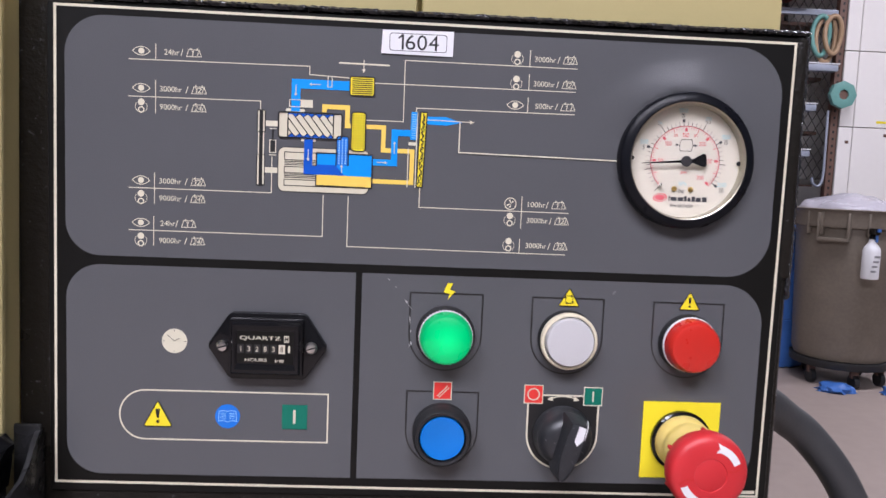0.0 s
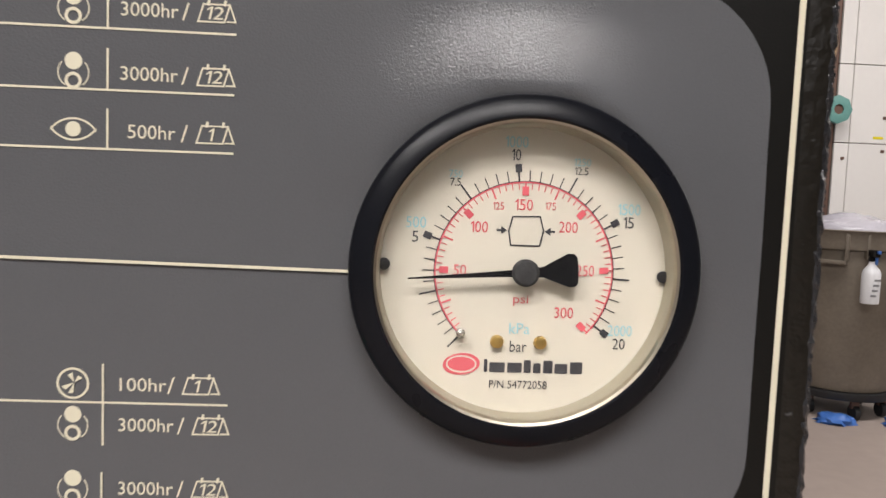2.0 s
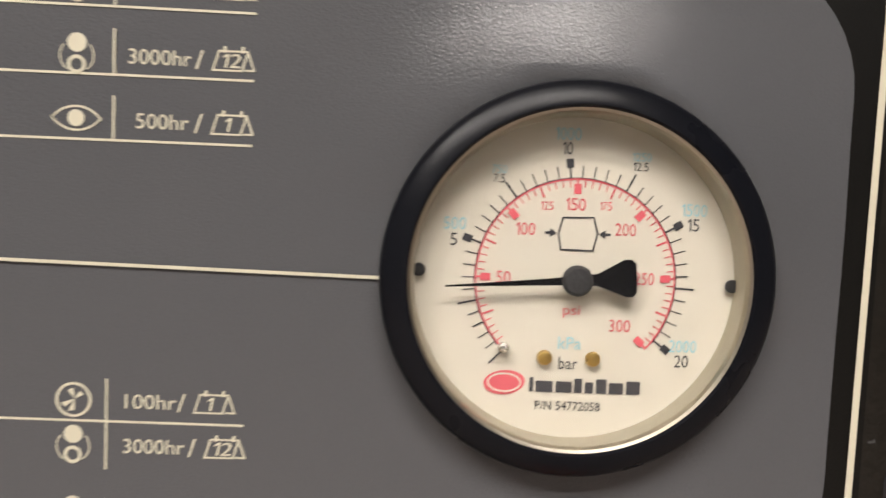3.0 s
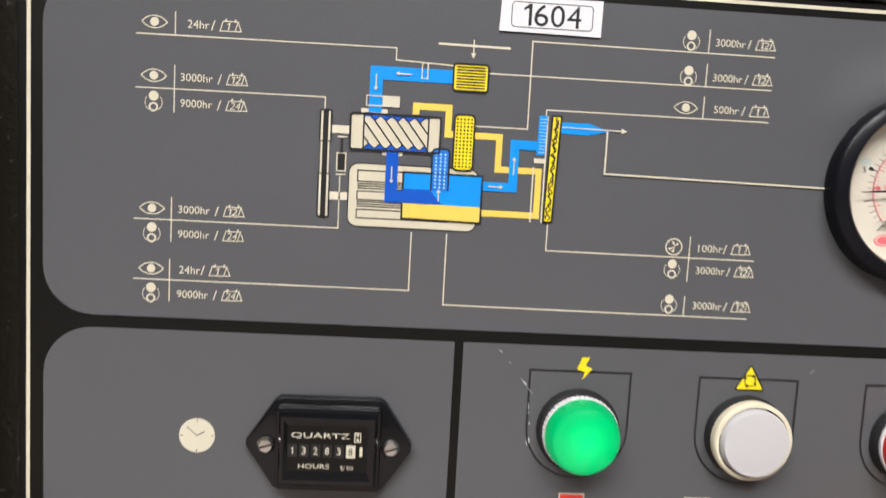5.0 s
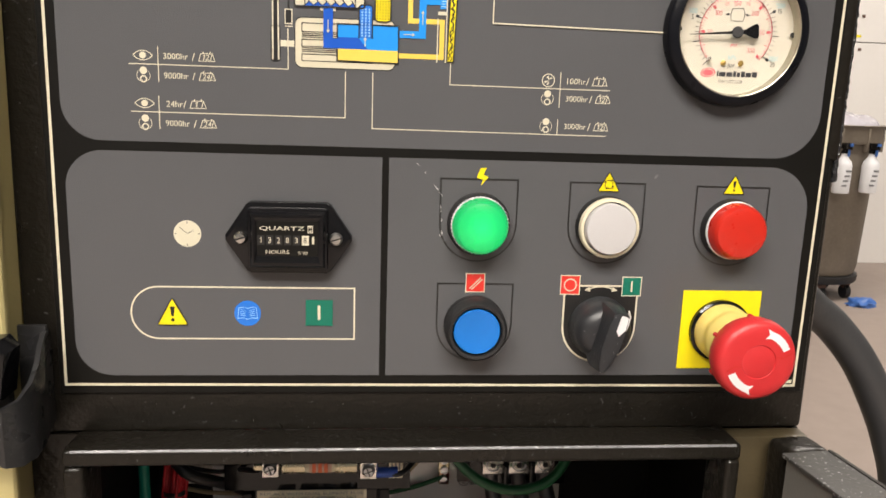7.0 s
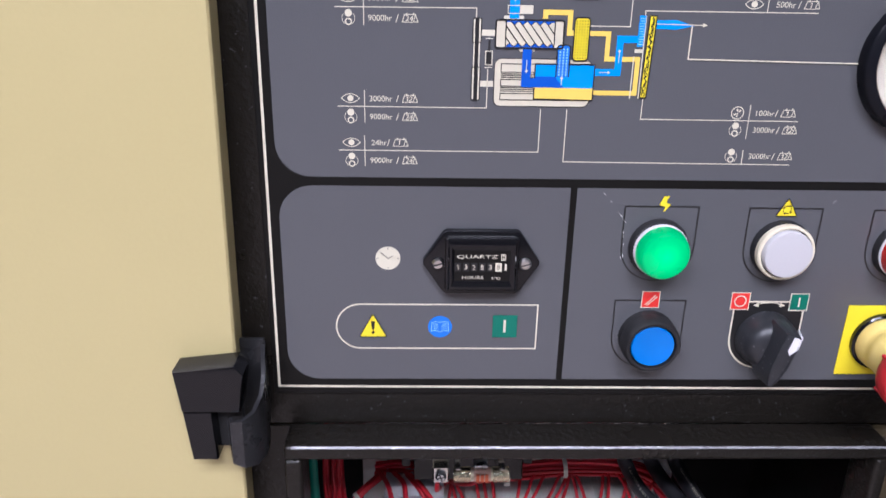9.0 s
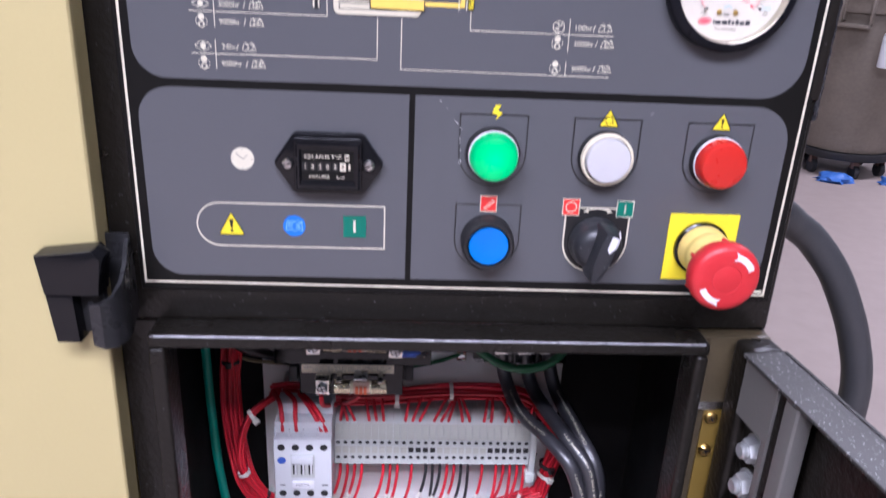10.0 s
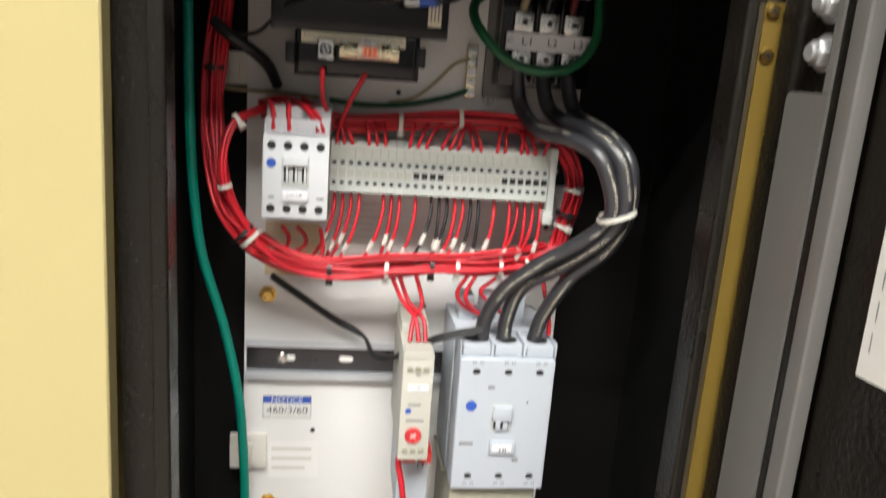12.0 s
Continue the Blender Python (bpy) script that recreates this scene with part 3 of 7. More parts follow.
def bulge(x, z):
    """The sheet is drawn in a little round the gauge, most above it."""
    dx, dz = x - GC[0], z - GC[1]
    r = math.hypot(dx, dz)
    if r < 33:
        return 0.0
    k = max(0.0, 1 - (r - 33) / 23)
    k = k * k * (3 - 2 * k)
    up = max(0.0, math.sin(math.atan2(dz, dx)) * 0.8 + 0.25 * math.cos(math.atan2(dz, dx)))
    return 4.6 * k * up


def wavy_field(outline, w, step=3.0):
    """A printed field cut into small faces, so that it can follow the sheet's waves."""
    bm = bmesh.new()
    flat(bm, outline, w)
    us, vs = [p[0] for p in outline], [p[1] for p in outline]
    for lo, hi, axis in ((max(min(us), 84), max(us), 0), (min(vs), max(vs), 2)):
        k = lo + step
        while k < hi:
            no = Vector((1, 0, 0)) if axis == 0 else Vector((0, 0, 1))
            bmesh.ops.bisect_plane(bm, geom=bm.verts[:] + bm.edges[:] + bm.faces[:], plane_co=no * k, plane_no=no)
            k += step
    for x in bm.verts:
        x.co.y -= bulge(x.co.x, x.co.z)
    return bm


part("upper_field", wavy_field(rounded(-162.6, 195, 30.8, 148, 18.5, 24, 22, 17), -0.15), M_GREY, panel, "smooth grey vinyl field", smooth=60)
part("meter_field", flat(bmesh.new(), rounded(-162.5, -18.6, -81.5, 26.4, 17, 0, 0, 17), -0.15), M_GREY, panel, smooth=None)
part("button_field", flat(bmesh.new(), rounded(-15.4, 194, -81.5, 26.4, 0, 21, 18, 0), -0.15), M_GREY, panel, smooth=None)
part("outline", ribbon(bmesh.new(), [(-168, -86.0), (198.8, -87.4), (200.2, 151), (-167, 152)], 1.3, -0.25, True), M_INKW, panel, "thin white outline", smooth=None)
part("part_number", flat(bmesh.new(), rounded(186, 197.4, -86, -84.2), -0.3), M_INKW, panel, smooth=None)
W1, W2, W3, W4, W5 = -0.30, -0.40, -0.50, -0.60, -0.70


def ink(name, build, material, parent, label=""):
    bm = bmesh.new()
    build(bm)
    return part(name, bm, material, parent, label, smooth=None)


def line(parent, pts, width=0.42, material=M_INKW, w=W1, name="line", closed=False):
    return ink(name, lambda b: ribbon(b, pts, width, w, closed), material, parent)


# maintenance rows
def eye(parent, u, v):
    e = line(parent, arc(u, v - 3.1, 5.15, 37, 143, 12) + arc(u, v + 3.1, 5.15, 217, 323, 12), 0.36, name="eye_icon", closed=True)
    ink("pupil", lambda b: flat(b, arc(u, v, 1.45, 0, 345, 23), W2), M_INKW, e)


def figure(parent, u, v):
    f = ink("service_icon", lambda b: flat(b, arc(u, v + 1.9, 1.65, 0, 345, 23), W1), M_INKW, parent)
    ink("loop", lambda b: ring(b, u, v - 1.8, 1.0, 1.6, W2, n=24), M_INKW, f)
    for a0, a1 in ((138, 236), (-56, 42)):
        ink("arrow_arc", lambda b: ring(b, u, v - 0.3, 2.75, 2.98, W1, a0, a1, n=14), M_INKW, f)


def globe(parent, u, v):
    g = ink("duct_icon", lambda b: ring(b, u, v, 2.7, 3.15, W1, n=32), M_INKW, parent)
    ink("spokes", lambda b: [flat(b, [(u + 0.3, v + 0.2), (u + 2.2 * math.cos(a), v + 2.2 * math.sin(a)), (u + 1.9 * math.cos(a + 0.5), v + 1.9 * math.sin(a + 0.5))], W2) for a in (0.5, 1.6, 3.4, 4.3)], M_INKW, g)


def calendar(parent, u, v, s):
    c = line(parent, [(u, v), (u + 5.0, v), (u + 6.0, v + 3.3), (u + 1.0, v + 3.3)], 0.32, name="calendar_icon", closed=True)
    line(c, [(u + 6.05, v + 3.1), (u + 7.1, v + 0.1), (u + 5.4, v + 0.1)], 0.32)
    line(c, [(u + 1.9, v + 3.0), (u + 2.1, v + 4.1)], 0.5, w=W2)
    line(c, [(u + 5.0, v + 3.0), (u + 5.2, v + 4.1)], 0.5, w=W2)
    k = 1.9 if len(s) == 1 else 3.3
    word(s, u + 3.0 - k / 2, u + 3.0 + k / 2 - (0.9 if len(s) == 1 else 0), v + 0.45, v + 2.85, W2, M_INKW, c, "numeral", 0.2)


def row(u_icon, v, icon, hours, months, u_text, u_cal):
    icon(panel, u_icon, v)
    wide = 1.72 * len(hours) + 0.4
    word(hours, u_text, u_text + wide, v - 1.35, v + 1.3, W1, M_INKW, panel, "interval")
    word("/", u_cal - 3.0, u_cal - 1.6, v - 1.7, v + 1.6, W1, M_INKW, panel, "slash")
    calendar(panel, u_cal, v - 1.7, months)


for v, icon, hours, months in ((131.8, eye, "24hr", "1"), (114, eye, "3000hr", "12"), (105.3, figure, "9000hr", "24"), (69, eye, "3000hr", "12"),
                               (60.5, figure, "9000hr", "24"), (48, eye, "24hr", "1"), (39.4, figure, "9000hr", "24")):
    short = hours == "24hr"
    row(-125.9, v, icon, hours, months, (-115.0 if v > 100 else -116.4) if short else -117.0, -104.2 if short and v > 100 else (-106.0 if short else -101.6))
for v, icon, hours, months in ((137.0, figure, "3000hr", "12"), (124.9, figure, "3000hr", "12"), (113.9, eye, "500hr", "1"), (64.4, globe, "100hr", "1"),
                               (56.3, figure, "3000hr", "12"), (43.4, figure, "3000hr", "12")):
    six = len(hours) == 6
    row(58.4, v, icon, hours, months, 67.2 if six else (68.6 if v > 100 else 67.4), 81.6 if six or v > 100 else 79.6)
for u, v0, v1 in ((-119, 128.1, 135.5), (-119, 102, 118), (-119.3, 57.6, 73), (-119.6, 36.6, 51.4), (64.8, 133.2, 141.2), (64.8, 121.6, 129.4), (64.8, 110.4, 118.0), (64.2, 52, 68.4), (64.0, 39.3, 46.6)):
    line(panel, [(u, v0), (u, v1)], 0.38, w=W2)
line(panel, [(-132, 127.7), (-44.3, 128.2), (-44.3, 124.2), (-24.2, 123.4)])
line(panel, [(-132, 109.8), (-68, 110.2), (-68, 105.5)])
line(panel, [(-132, 65.2), (-62, 65.2), (-62, 83.2)])
line(panel, [(-132, 44.2), (-36.2, 44.2), (-36.2, 65)])
line(panel, [(-16, 103.2), (2.6, 103.2), (2.6, 133.3), (88.9, 133.1)])
line(panel, [(-12, 121.5), (88.7, 121.6)])
line(panel, [(9.0, 108), (9.0, 110.2), (88.7, 110.4)])
line(panel, [(31.0, 104), (31.0, 89.1), (113.5, 88.2)], 0.6, w=W5)
line(panel, [(12, 70.5), (12, 60.8), (88.4, 60.6)])
line(panel, [(-23.7, 65), (-23.7, 39.6), (87.8, 39.2)])

# flow diagram
diagram = part("flow_diagram", flat(bmesh.new(), rounded(-58.9, -13.6, 66.2, 88.2, 3.4, 3.4, 3.4, 3.4), W1), M_BEIGE, panel, "printed compressor flow diagram", smooth=None)
line(diagram, rounded(-58.9, -13.6, 66.2, 88.2, 3.4, 3.4, 3.4, 3.4), 0.35, M_INKK, W2, "motor_outline", True)
for v0, v1 in ((85.8, 82.0), (78.6, 75.6), (72.2, 69.2)):
    line(diagram, rounded(-55.8, -24, v1, v0), 0.4, M_INKK, W2, "fin", True)
for v in (81.2, 80.4, 79.6, 74.9, 74.1, 73.3):
    line(diagram, [(-55.8, v), (-39.8, v)], 0.4, M_INKK, W2, "fin")
ink("sump_air", lambda b: flat(b, [(-40, 75.2), (-12.2, 75), (-12.2, 86), (-40, 86)], W3), M_BLUE, diagram)
ink("sump_shade", lambda b: flat(b, [(-46.2, 75.2), (-26, 75.2), (-30.5, 80.2), (-40, 80.2), (-40, 79.4), (-42, 79.4), (-42, 92.6), (-46.2, 92.6)], W4), M_BLUED, diagram)
ink("sump_oil", lambda b: flat(b, [(-40, 69.8), (-12.2, 69.4), (-12.2, 75), (-40, 75.2)], W3), M_YEL, diagram)
line(diagram, [(-40, 79.8), (-40, 86), (-12.2, 86), (-12.2, 69.4), (-40, 69.8), (-40, 75)], 0.6, M_INKK, W5, "sump_outline")
ink("element", lambda b: flat(b, rounded(-30.2, -24.2, 80.2, 94.6, 1.4, 1.4), W5), M_BOOK, diagram)
line(diagram, [(-30.2, 80)] + [(-30.2, 93.2)] + arc(-28.8, 93.2, 1.4, 180, 90, 5) + arc(-25.6, 93.2, 1.4, 90, 0, 5) + [(-24.2, 80)], 0.55, M_INKK, W5 - 0.1, "element_outline")
for i in range(3):
    for j in range(10):
        ink("dot", lambda b: flat(b, arc(-28.8 + 1.6 * i, 81.2 + 1.28 * j, 0.42, 0, 315, 7), W5 - 0.1), M_BLUEL, diagram)
# air end
ink("air_end", lambda b: flat(b, rounded(-59, -27.8, 93, 105.4, 0.6, 0.6, 0.6, 0.6), W3), M_BEIGE, diagram)
ink("air_end_bore", lambda b: flat(b, [(-54.4, 93.4), (-32, 93.4), (-32, 105), (-54.4, 105)], W4), M_BLUED, diagram)
def held(pts):
    """Keep a drawn shape inside the bore."""
    return [(min(-32.1, max(-54.3, p[0])), p[1]) for p in pts]


ink("rotor", lambda b: flat(b, rounded(-54.4, -32, 94.0, 104.4), W4 - 0.05), M_BEIGE, diagram)
for i in range(-1, 7):
    u = -54.6 + 3.9 * i
    if -54.6 < u < -33:
        ink("rotor_valley", lambda b: flat(b, held([(u - 1.7, 105), (u, 103.1), (u + 1.7, 105)]), W5), M_BLUED, diagram)
        line(diagram, held([(u - 1.7, 104.7), (u, 103.1), (u + 1.7, 104.7)]), 0.35, M_INKK, W5 - 0.05, "rotor_crest")
    if -59.6 < u < -38.4:
        ink("rotor_valley", lambda b: flat(b, held([(u + 4.3, 93.4), (u + 6.0, 95.3), (u + 7.7, 93.4)]), W5), M_BLUED, diagram)
        line(diagram, held([(u + 4.3, 93.7), (u + 6.0, 95.3), (u + 7.7, 93.7)]), 0.35, M_INKK, W5 - 0.05, "rotor_crest")
    f0, f1 = max(0.0, (-54.2 - u) / 6.0), min(1.0, (-32.2 - u) / 6.0)
    if f1 > f0 + 0.05:
        line(diagram, [(u + 6.0 * f, 103.1 - 7.8 * f) for f in (f0, (f0 + f1) / 2, f1)], 0.5, M_INKK, W5 - 0.1, "rotor_edge")
line(diagram, [(-54.4, 93.2), (-54.4, 105.2)], 0.5, M_INKK, W5 - 0.1)
line(diagram, [(-32, 93.2), (-32, 105.2)], 0.5, M_INKK, W5 - 0.1)
line(diagram, rounded(-59, -27.8, 93, 105.4, 1, 1, 1, 1), 0.7, M_INKK, W5 - 0.15, "air_end_outline", True)
# blue and yellow pipes
ink("inlet_pipe", lambda b: flat(b, [(-53, 106), (-48.6, 106), (-48.6, 117.2), (-24, 117.2), (-24, 121.8), (-53, 121.8)], W2), M_BLUE, diagram)
ink("inlet_valve", lambda b: flat(b, rounded(-48.4, -42.6, 108.2, 111.6), W3), M_INKW, diagram)
line(diagram, rounded(-53.8, -42.6, 108.2, 111.6), 0.4, M_INKW, W4, "inlet_outline", True)
for u0, u1, v0, v1 in ((-55.6, -46.4, 105.6, 107.2), (-47.8, -40.6, 91.4, 92.9)):
    ink("flange", lambda b: flat(b, rounded(u0, u1, v0, v1, 0.6, 0.6, 0.6, 0.6), W1), M_INKW, diagram)
line(diagram, rounded(-35.2, -33.2, 118.4, 123.8, 0.9, 0.9), 0.4, M_INKW, W4, "sensor", True)
flt = ink("filter", lambda b: flat(b, rounded(-24.3, -12.2, 115, 124.2, 1, 1, 1, 1), W3), M_YELB, diagram)
line(flt, rounded(-24.3, -12.2, 115, 124.2, 1, 1, 1, 1), 0.6, M_INKK, W5, "outline", True)
for i in range(8):
    line(flt, [(-23.2, 116.1 + i), (-13.2, 116.1 + i)], 0.48, M_INKK, W4, "pleat")
line(diagram, [(-30, 130.6), (-5, 130.4)], 0.75, name="fan_line")
line(diagram, [(-17.8, 132.4), (-17.8, 128)], 0.4, w=W2, name="fan_arrow")
ink("arrow_head", lambda b: flat(b, [(-18.7, 128), (-16.9, 128), (-17.8, 126.2)], W2), M_INKW, diagram)
line(diagram, [(-36.6, 106), (-36.6, 108.9), (-25.2, 108.9), (-25.2, 99.9), (-22, 99.9)], 2.3, M_YEL, W1, "oil_pipe")
line(diagram, [(-16, 99.9), (-7, 99.9), (-7, 88.6), (5, 88.6), (7.6, 88.6), (7.6, 73), (-12, 73)], 2.2, M_YEL, W1, "oil_pipe")
line(diagram, [(5.6, 90), (5.6, 70.6)], 0.5, M_INKW, W2)
line(diagram, [(9.6, 108), (9.6, 70.6)], 0.5, M_INKW, W2)
line(diagram, [(-12, 82.5), (-1.4, 82.5), (-1.4, 97.6), (6.4, 97.6)], 3.2, M_BLUE, W3, "air_pipe")
sep = ink("separator", lambda b: flat(b, rounded(-23, -16, 87.6, 106.8, 1.6, 1.6, 1.6, 1.6), W4), M_YELB, diagram)
line(sep, rounded(-23, -16, 87.6, 106.8, 1.6, 1.6, 1.6, 1.6), 0.6, M_INKK, W5, "outline", True)
for i in range(5):
    for j in range(14):
        ink("dot", lambda b: flat(b, arc(-22 + 1.25 * i, 88.9 + 1.26 * j, 0.36, 0, 315, 7), W5), M_INKK, sep)
cool = ink("cooler", lambda b: flat(b, [(10.2, 71), (13.2, 71), (14.4, 108.2), (11.2, 108.2)], W4), M_YELB, diagram)
line(cool, [(10.2, 71), (13.2, 71), (14.4, 108.2), (11.2, 108.2)], 0.6, M_INKK, W5, "outline", True)
random.seed(4)
line(cool, [(11.9 + 0.030 * (v - 71) + 0.55 * math.sin(v * 2.1), v) for v in [71.6 + 0.5 * i for i in range(73)]], 0.4, M_INKK, W5 - 0.03, "core")
line(cool, [(11.6 + 0.028 * (v - 71) + random.uniform(-0.9, 0.9), v) for v in [72 + 0.9 * i for i in range(40)]], 0.5, M_INKK, W5, "core")
ink("aftercooler", lambda b: flat(b, [(6.4, 94.4), (9.2, 94.4), (9.6, 108.2), (6.6, 108.2)], W2), M_BLUE, diagram)
for i in range(11):
    line(diagram, [(7, 95.4 + 1.15 * i), (9.2, 95.4 + 1.15 * i)], 0.3, M_BLUEL, W3, "cooling_fin")
ink("thermostat", lambda b: flat(b, rounded(5.6, 9.6, 91.6, 93.2), W3), M_INKW, diagram)
ink("outlet", lambda b: flat(b, [(14.3, 102.4), (24, 102.2), (32, 103.9), (24, 106.4), (14.3, 106.2)], W2), M_BLUE, diagram)
line(diagram, [(14.3, 104.6), (36.4, 104.3)], 0.4, w=W4)
ink("arrow_head", lambda b: flat(b, [(36, 105.2), (36, 103.4), (38.2, 104.3)], W4), M_INKW, diagram)
for u0, v0, u1, v1 in ((-38.6, 119.5, -43, 119.5), (-50.8, 119, -50.8, 114.6), (-44.1, 87.6, -44.1, 83), (-1.4, 87, -1.4, 92), (-10, 82.5, -6, 82.5), (-27.4, 76.4, -27.4, 79.4)):
    a = line(diagram, [(u0, v0), (u1, v1)], 0.4, M_INKW, W5 - 0.2, "flow_arrow")
    d = Vector((u1 - u0, v1 - v0)).normalized()
    ink("arrow_head", lambda b: flat(b, [(u1 + d.x * 1.2, v1 + d.y * 1.2), (u1 - d.y * 0.8, v1 + d.x * 0.8), (u1 + d.y * 0.8, v1 - d.x * 0.8)], W5 - 0.2), M_INKW, a)
# belt drive
for v0, v1 in ((95.2, 105.8), (69, 84)):
    p = ink("pulley", lambda b: flat(b, rounded(-69.4, -65.6, v0, v1, 0.4, 0.4, 0.4, 0.4), W1), M_INKW, diagram)
    line(p, rounded(-69.4, -65.6, v0, v1, 0.4, 0.4, 0.4, 0.4), 0.5, M_INKK, W2 - 0.02, "pulley_outline", True)
ink("belt_guard", lambda b: flat(b, rounded(-69, -66, 69.4, 105.4), W2), M_INKW, diagram)
ink("belt", lambda b: flat(b, rounded(-68.4, -66.6, 68.6, 106.2), W3), M_INKK, diagram)
for v in (99.5, 76.5):
    ink("shaft", lambda b: flat(b, rounded(-65.4, -59.2, v - 1.35, v + 1.35), W1), M_INKW, diagram)
line(diagram, rounded(-63.2, -60.2, 85.2, 91.4), 0.4, M_INKW, W2, "tensioner", True)
ink("tensioner_core", lambda b: flat(b, rounded(-62.8, -60.6, 85.6, 91), W1), M_INKK, diagram)
line(diagram, [(-61.7, 91.4), (-61.7, 96.4)], 0.9, M_INKK, W2)
for v in (97, 84):
    line(diagram, [(-63.4, v), (-60, v)], 0.4, M_INKW, W2)

# clock, stadium and pictograms
clock = ink("clock_icon", lambda b: flat(b, arc(-109, -11.5, 6.3, 0, 352, 44), W1), M_INKW, panel, "round ivory clock symbol")
for pts in ([(-109, -11.5), (-112.6, -8.4)], [(-109, -11.5), (-106.4, -10)], [(-109, -6.6), (-109, -5.6)], [(-109, -17.2), (-109, -16.4)], [(-114.8, -11.5), (-113.8, -11.5)], [(-104.2, -11.5), (-103.2, -11.5)]):
    line(clock, pts, 0.3, M_INKK, W3, "clock_mark")
line(panel, [(-31, -37.2), (-31, -62.8)] + arc(-123.4, -50, 12.8, 270, 90, 20), 0.75, name="icon_frame", closed=True)


def warning(u, v_top, v_bot, half, r, mark=True):
    tri = [(u - half, v_bot), (u + half, v_bot), (u, v_top)]
    pts = []
    for i in range(3):
        p, a, b = Vector(tri[i]), Vector(tri[i - 1]), Vector(tri[(i + 1) % 3])
        pts += [tuple(p + (a - p).normalized() * r), tuple(p + ((a - p).normalized() + (b - p).normalized()) * r * 0.22), tuple(p + (b - p).normalized() * r)]
    t = ink("warning_triangle", lambda b: flat(b, pts, W2), M_YELB, panel, "yellow warning triangle")
    line(t, pts, 0.45, M_INKK, W3, "outline", True)
    h = v_top - v_bot
    if mark:
        ink("mark", lambda b: flat(b, [(u - 0.085 * h, v_bot + 0.68 * h), (u + 0.085 * h, v_bot + 0.68 * h), (u + 0.04 * h, v_bot + 0.32 * h), (u - 0.04 * h, v_bot + 0.32 * h)], W3), M_INKK, t)
        ink("mark_dot", lambda b: flat(b, arc(u, v_bot + 0.19 * h, 0.065 * h, 0, 330, 11), W3), M_INKK, t)
    else:
        for k in range(4):
            a = k * math.pi / 2
            c, s_ = math.cos(a), math.sin(a)
            f = lambda x, y: (u + x * c - y * s_, v_bot + 0.36 * h + x * s_ + y * c)
            line(t, [f(-1.5, 1.9), f(0.8, 1.9)], 0.35, M_INKK, W3, "cycle_arrow")
            ink("arrow_head", lambda b: flat(b, [f(0.8, 1.2), f(2.0, 1.9), f(0.8, 2.6)], W4), M_INKK, t)


warning(-117.1, -42.6, -56, 7.2, 1.2)
warning(91.3, 22.2, 12.8, 5.4, 0.8, False)
warning(154.8, 22.2, 12.8, 5.4, 0.8)
book = ink("manual_icon", lambda b: flat(b, arc(-82, -50, 6.3, 0, 352, 44), W1), M_BOOK, panel, "blue manual symbol")
for s_ in (-1, 1):
    line(book, [(-82, -47.6), (-82 + s_ * 2, -46.9), (-82 + s_ * 4.2, -47.4), (-82 + s_ * 4.6, -52.6), (-82 + s_ * 2, -52.2), (-82, -53)], 0.3, M_BLUEL, W2, "page")
    for k in range(4):
        line(book, [(-82 + s_ * 0.9, -48.5 - k * 0.9), (-82 + s_ * 3.6, -48.2 - k * 0.9)], 0.26, M_BLUEL, W2, "text_line")


def tile(u0, v1, size, material, name, rim=True):
    t = ink(name, lambda b: flat(b, rounded(u0, u0 + size, v1 - size, v1), W3), material, panel)
    line(t, rounded(u0, u0 + size, v1 - size, v1), 0.5 if rim else 0.3, M_INKW if rim else material, W4, "rim", True)
    return t


t = tile(-54.2, -43.2, 12.6, M_GREENINK, "start_tile", False)
line(t, [(-48.0, -45.8), (-48.0, -53)], 1.3, w=W5)
t = tile(23.2, -29, 9.2, M_REDINK, "reset_tile")
line(t, [(25, -36.6), (30.4, -31)], 0.5, w=W5)
line(t, [(26, -37.1), (31.2, -31.8)], 0.5, w=W5)
t = tile(70.6, -29.4, 9.6, M_REDINK, "stop_tile")
ink("circle", lambda b: ring(b, 75.4, -34.2, 2.7, 3.3, W5, n=32), M_INKW, t)
t = tile(102, -29.9, 9.6, M_GREENINK, "run_tile")
line(t, [(106.8, -32), (106.8, -37.4)], 0.9, w=W5)


def loop_outline(cu, top, cv, r=18.6):
    return [(cu - r, cv), (cu - r, top), (cu + r, top), (cu + r, cv)] + arc(cu, cv, r, 0, -180, 24)[1:-1]


for cu, top, cv in ((28, 17.2, -4.2), (91, 16.8, -4.4), (154.6, 16.2, -4.6), (28, -34.2, -55)):
    line(panel, loop_outline(cu, top, cv), 0.75, M_INKK, W1, "button_frame", True)
ink("selector_field", lambda b: flat(b, loop_outline(91.4, -34.6, -55.4), W1), M_INKK, panel)
line(panel, loop_outline(91.4, -34.6, -55.4), 0.9, M_INKW, W2, "selector_frame", True)
line(panel, arc(91.2, -52, 17, 112, 68, 10), 0.55, M_INKW, W3, "turn_arrow")
for s_ in (-1, 1):
    ink("arrow_head", lambda b: flat(b, [(91.2 + s_ * 8.6, -36.8), (91.2 + s_ * 5.8, -35.0), (91.2 + s_ * 5.4, -37.6)], W4), M_INKW, panel)
ink("power_bolt", lambda b: flat(b, [(28.2, 22.6), (31, 22.6), (29.6, 19.4), (32.2, 18.4), (28.6, 14.2), (29.4, 17), (26.4, 18)], W2), M_YELB, panel, "yellow lightning symbol")
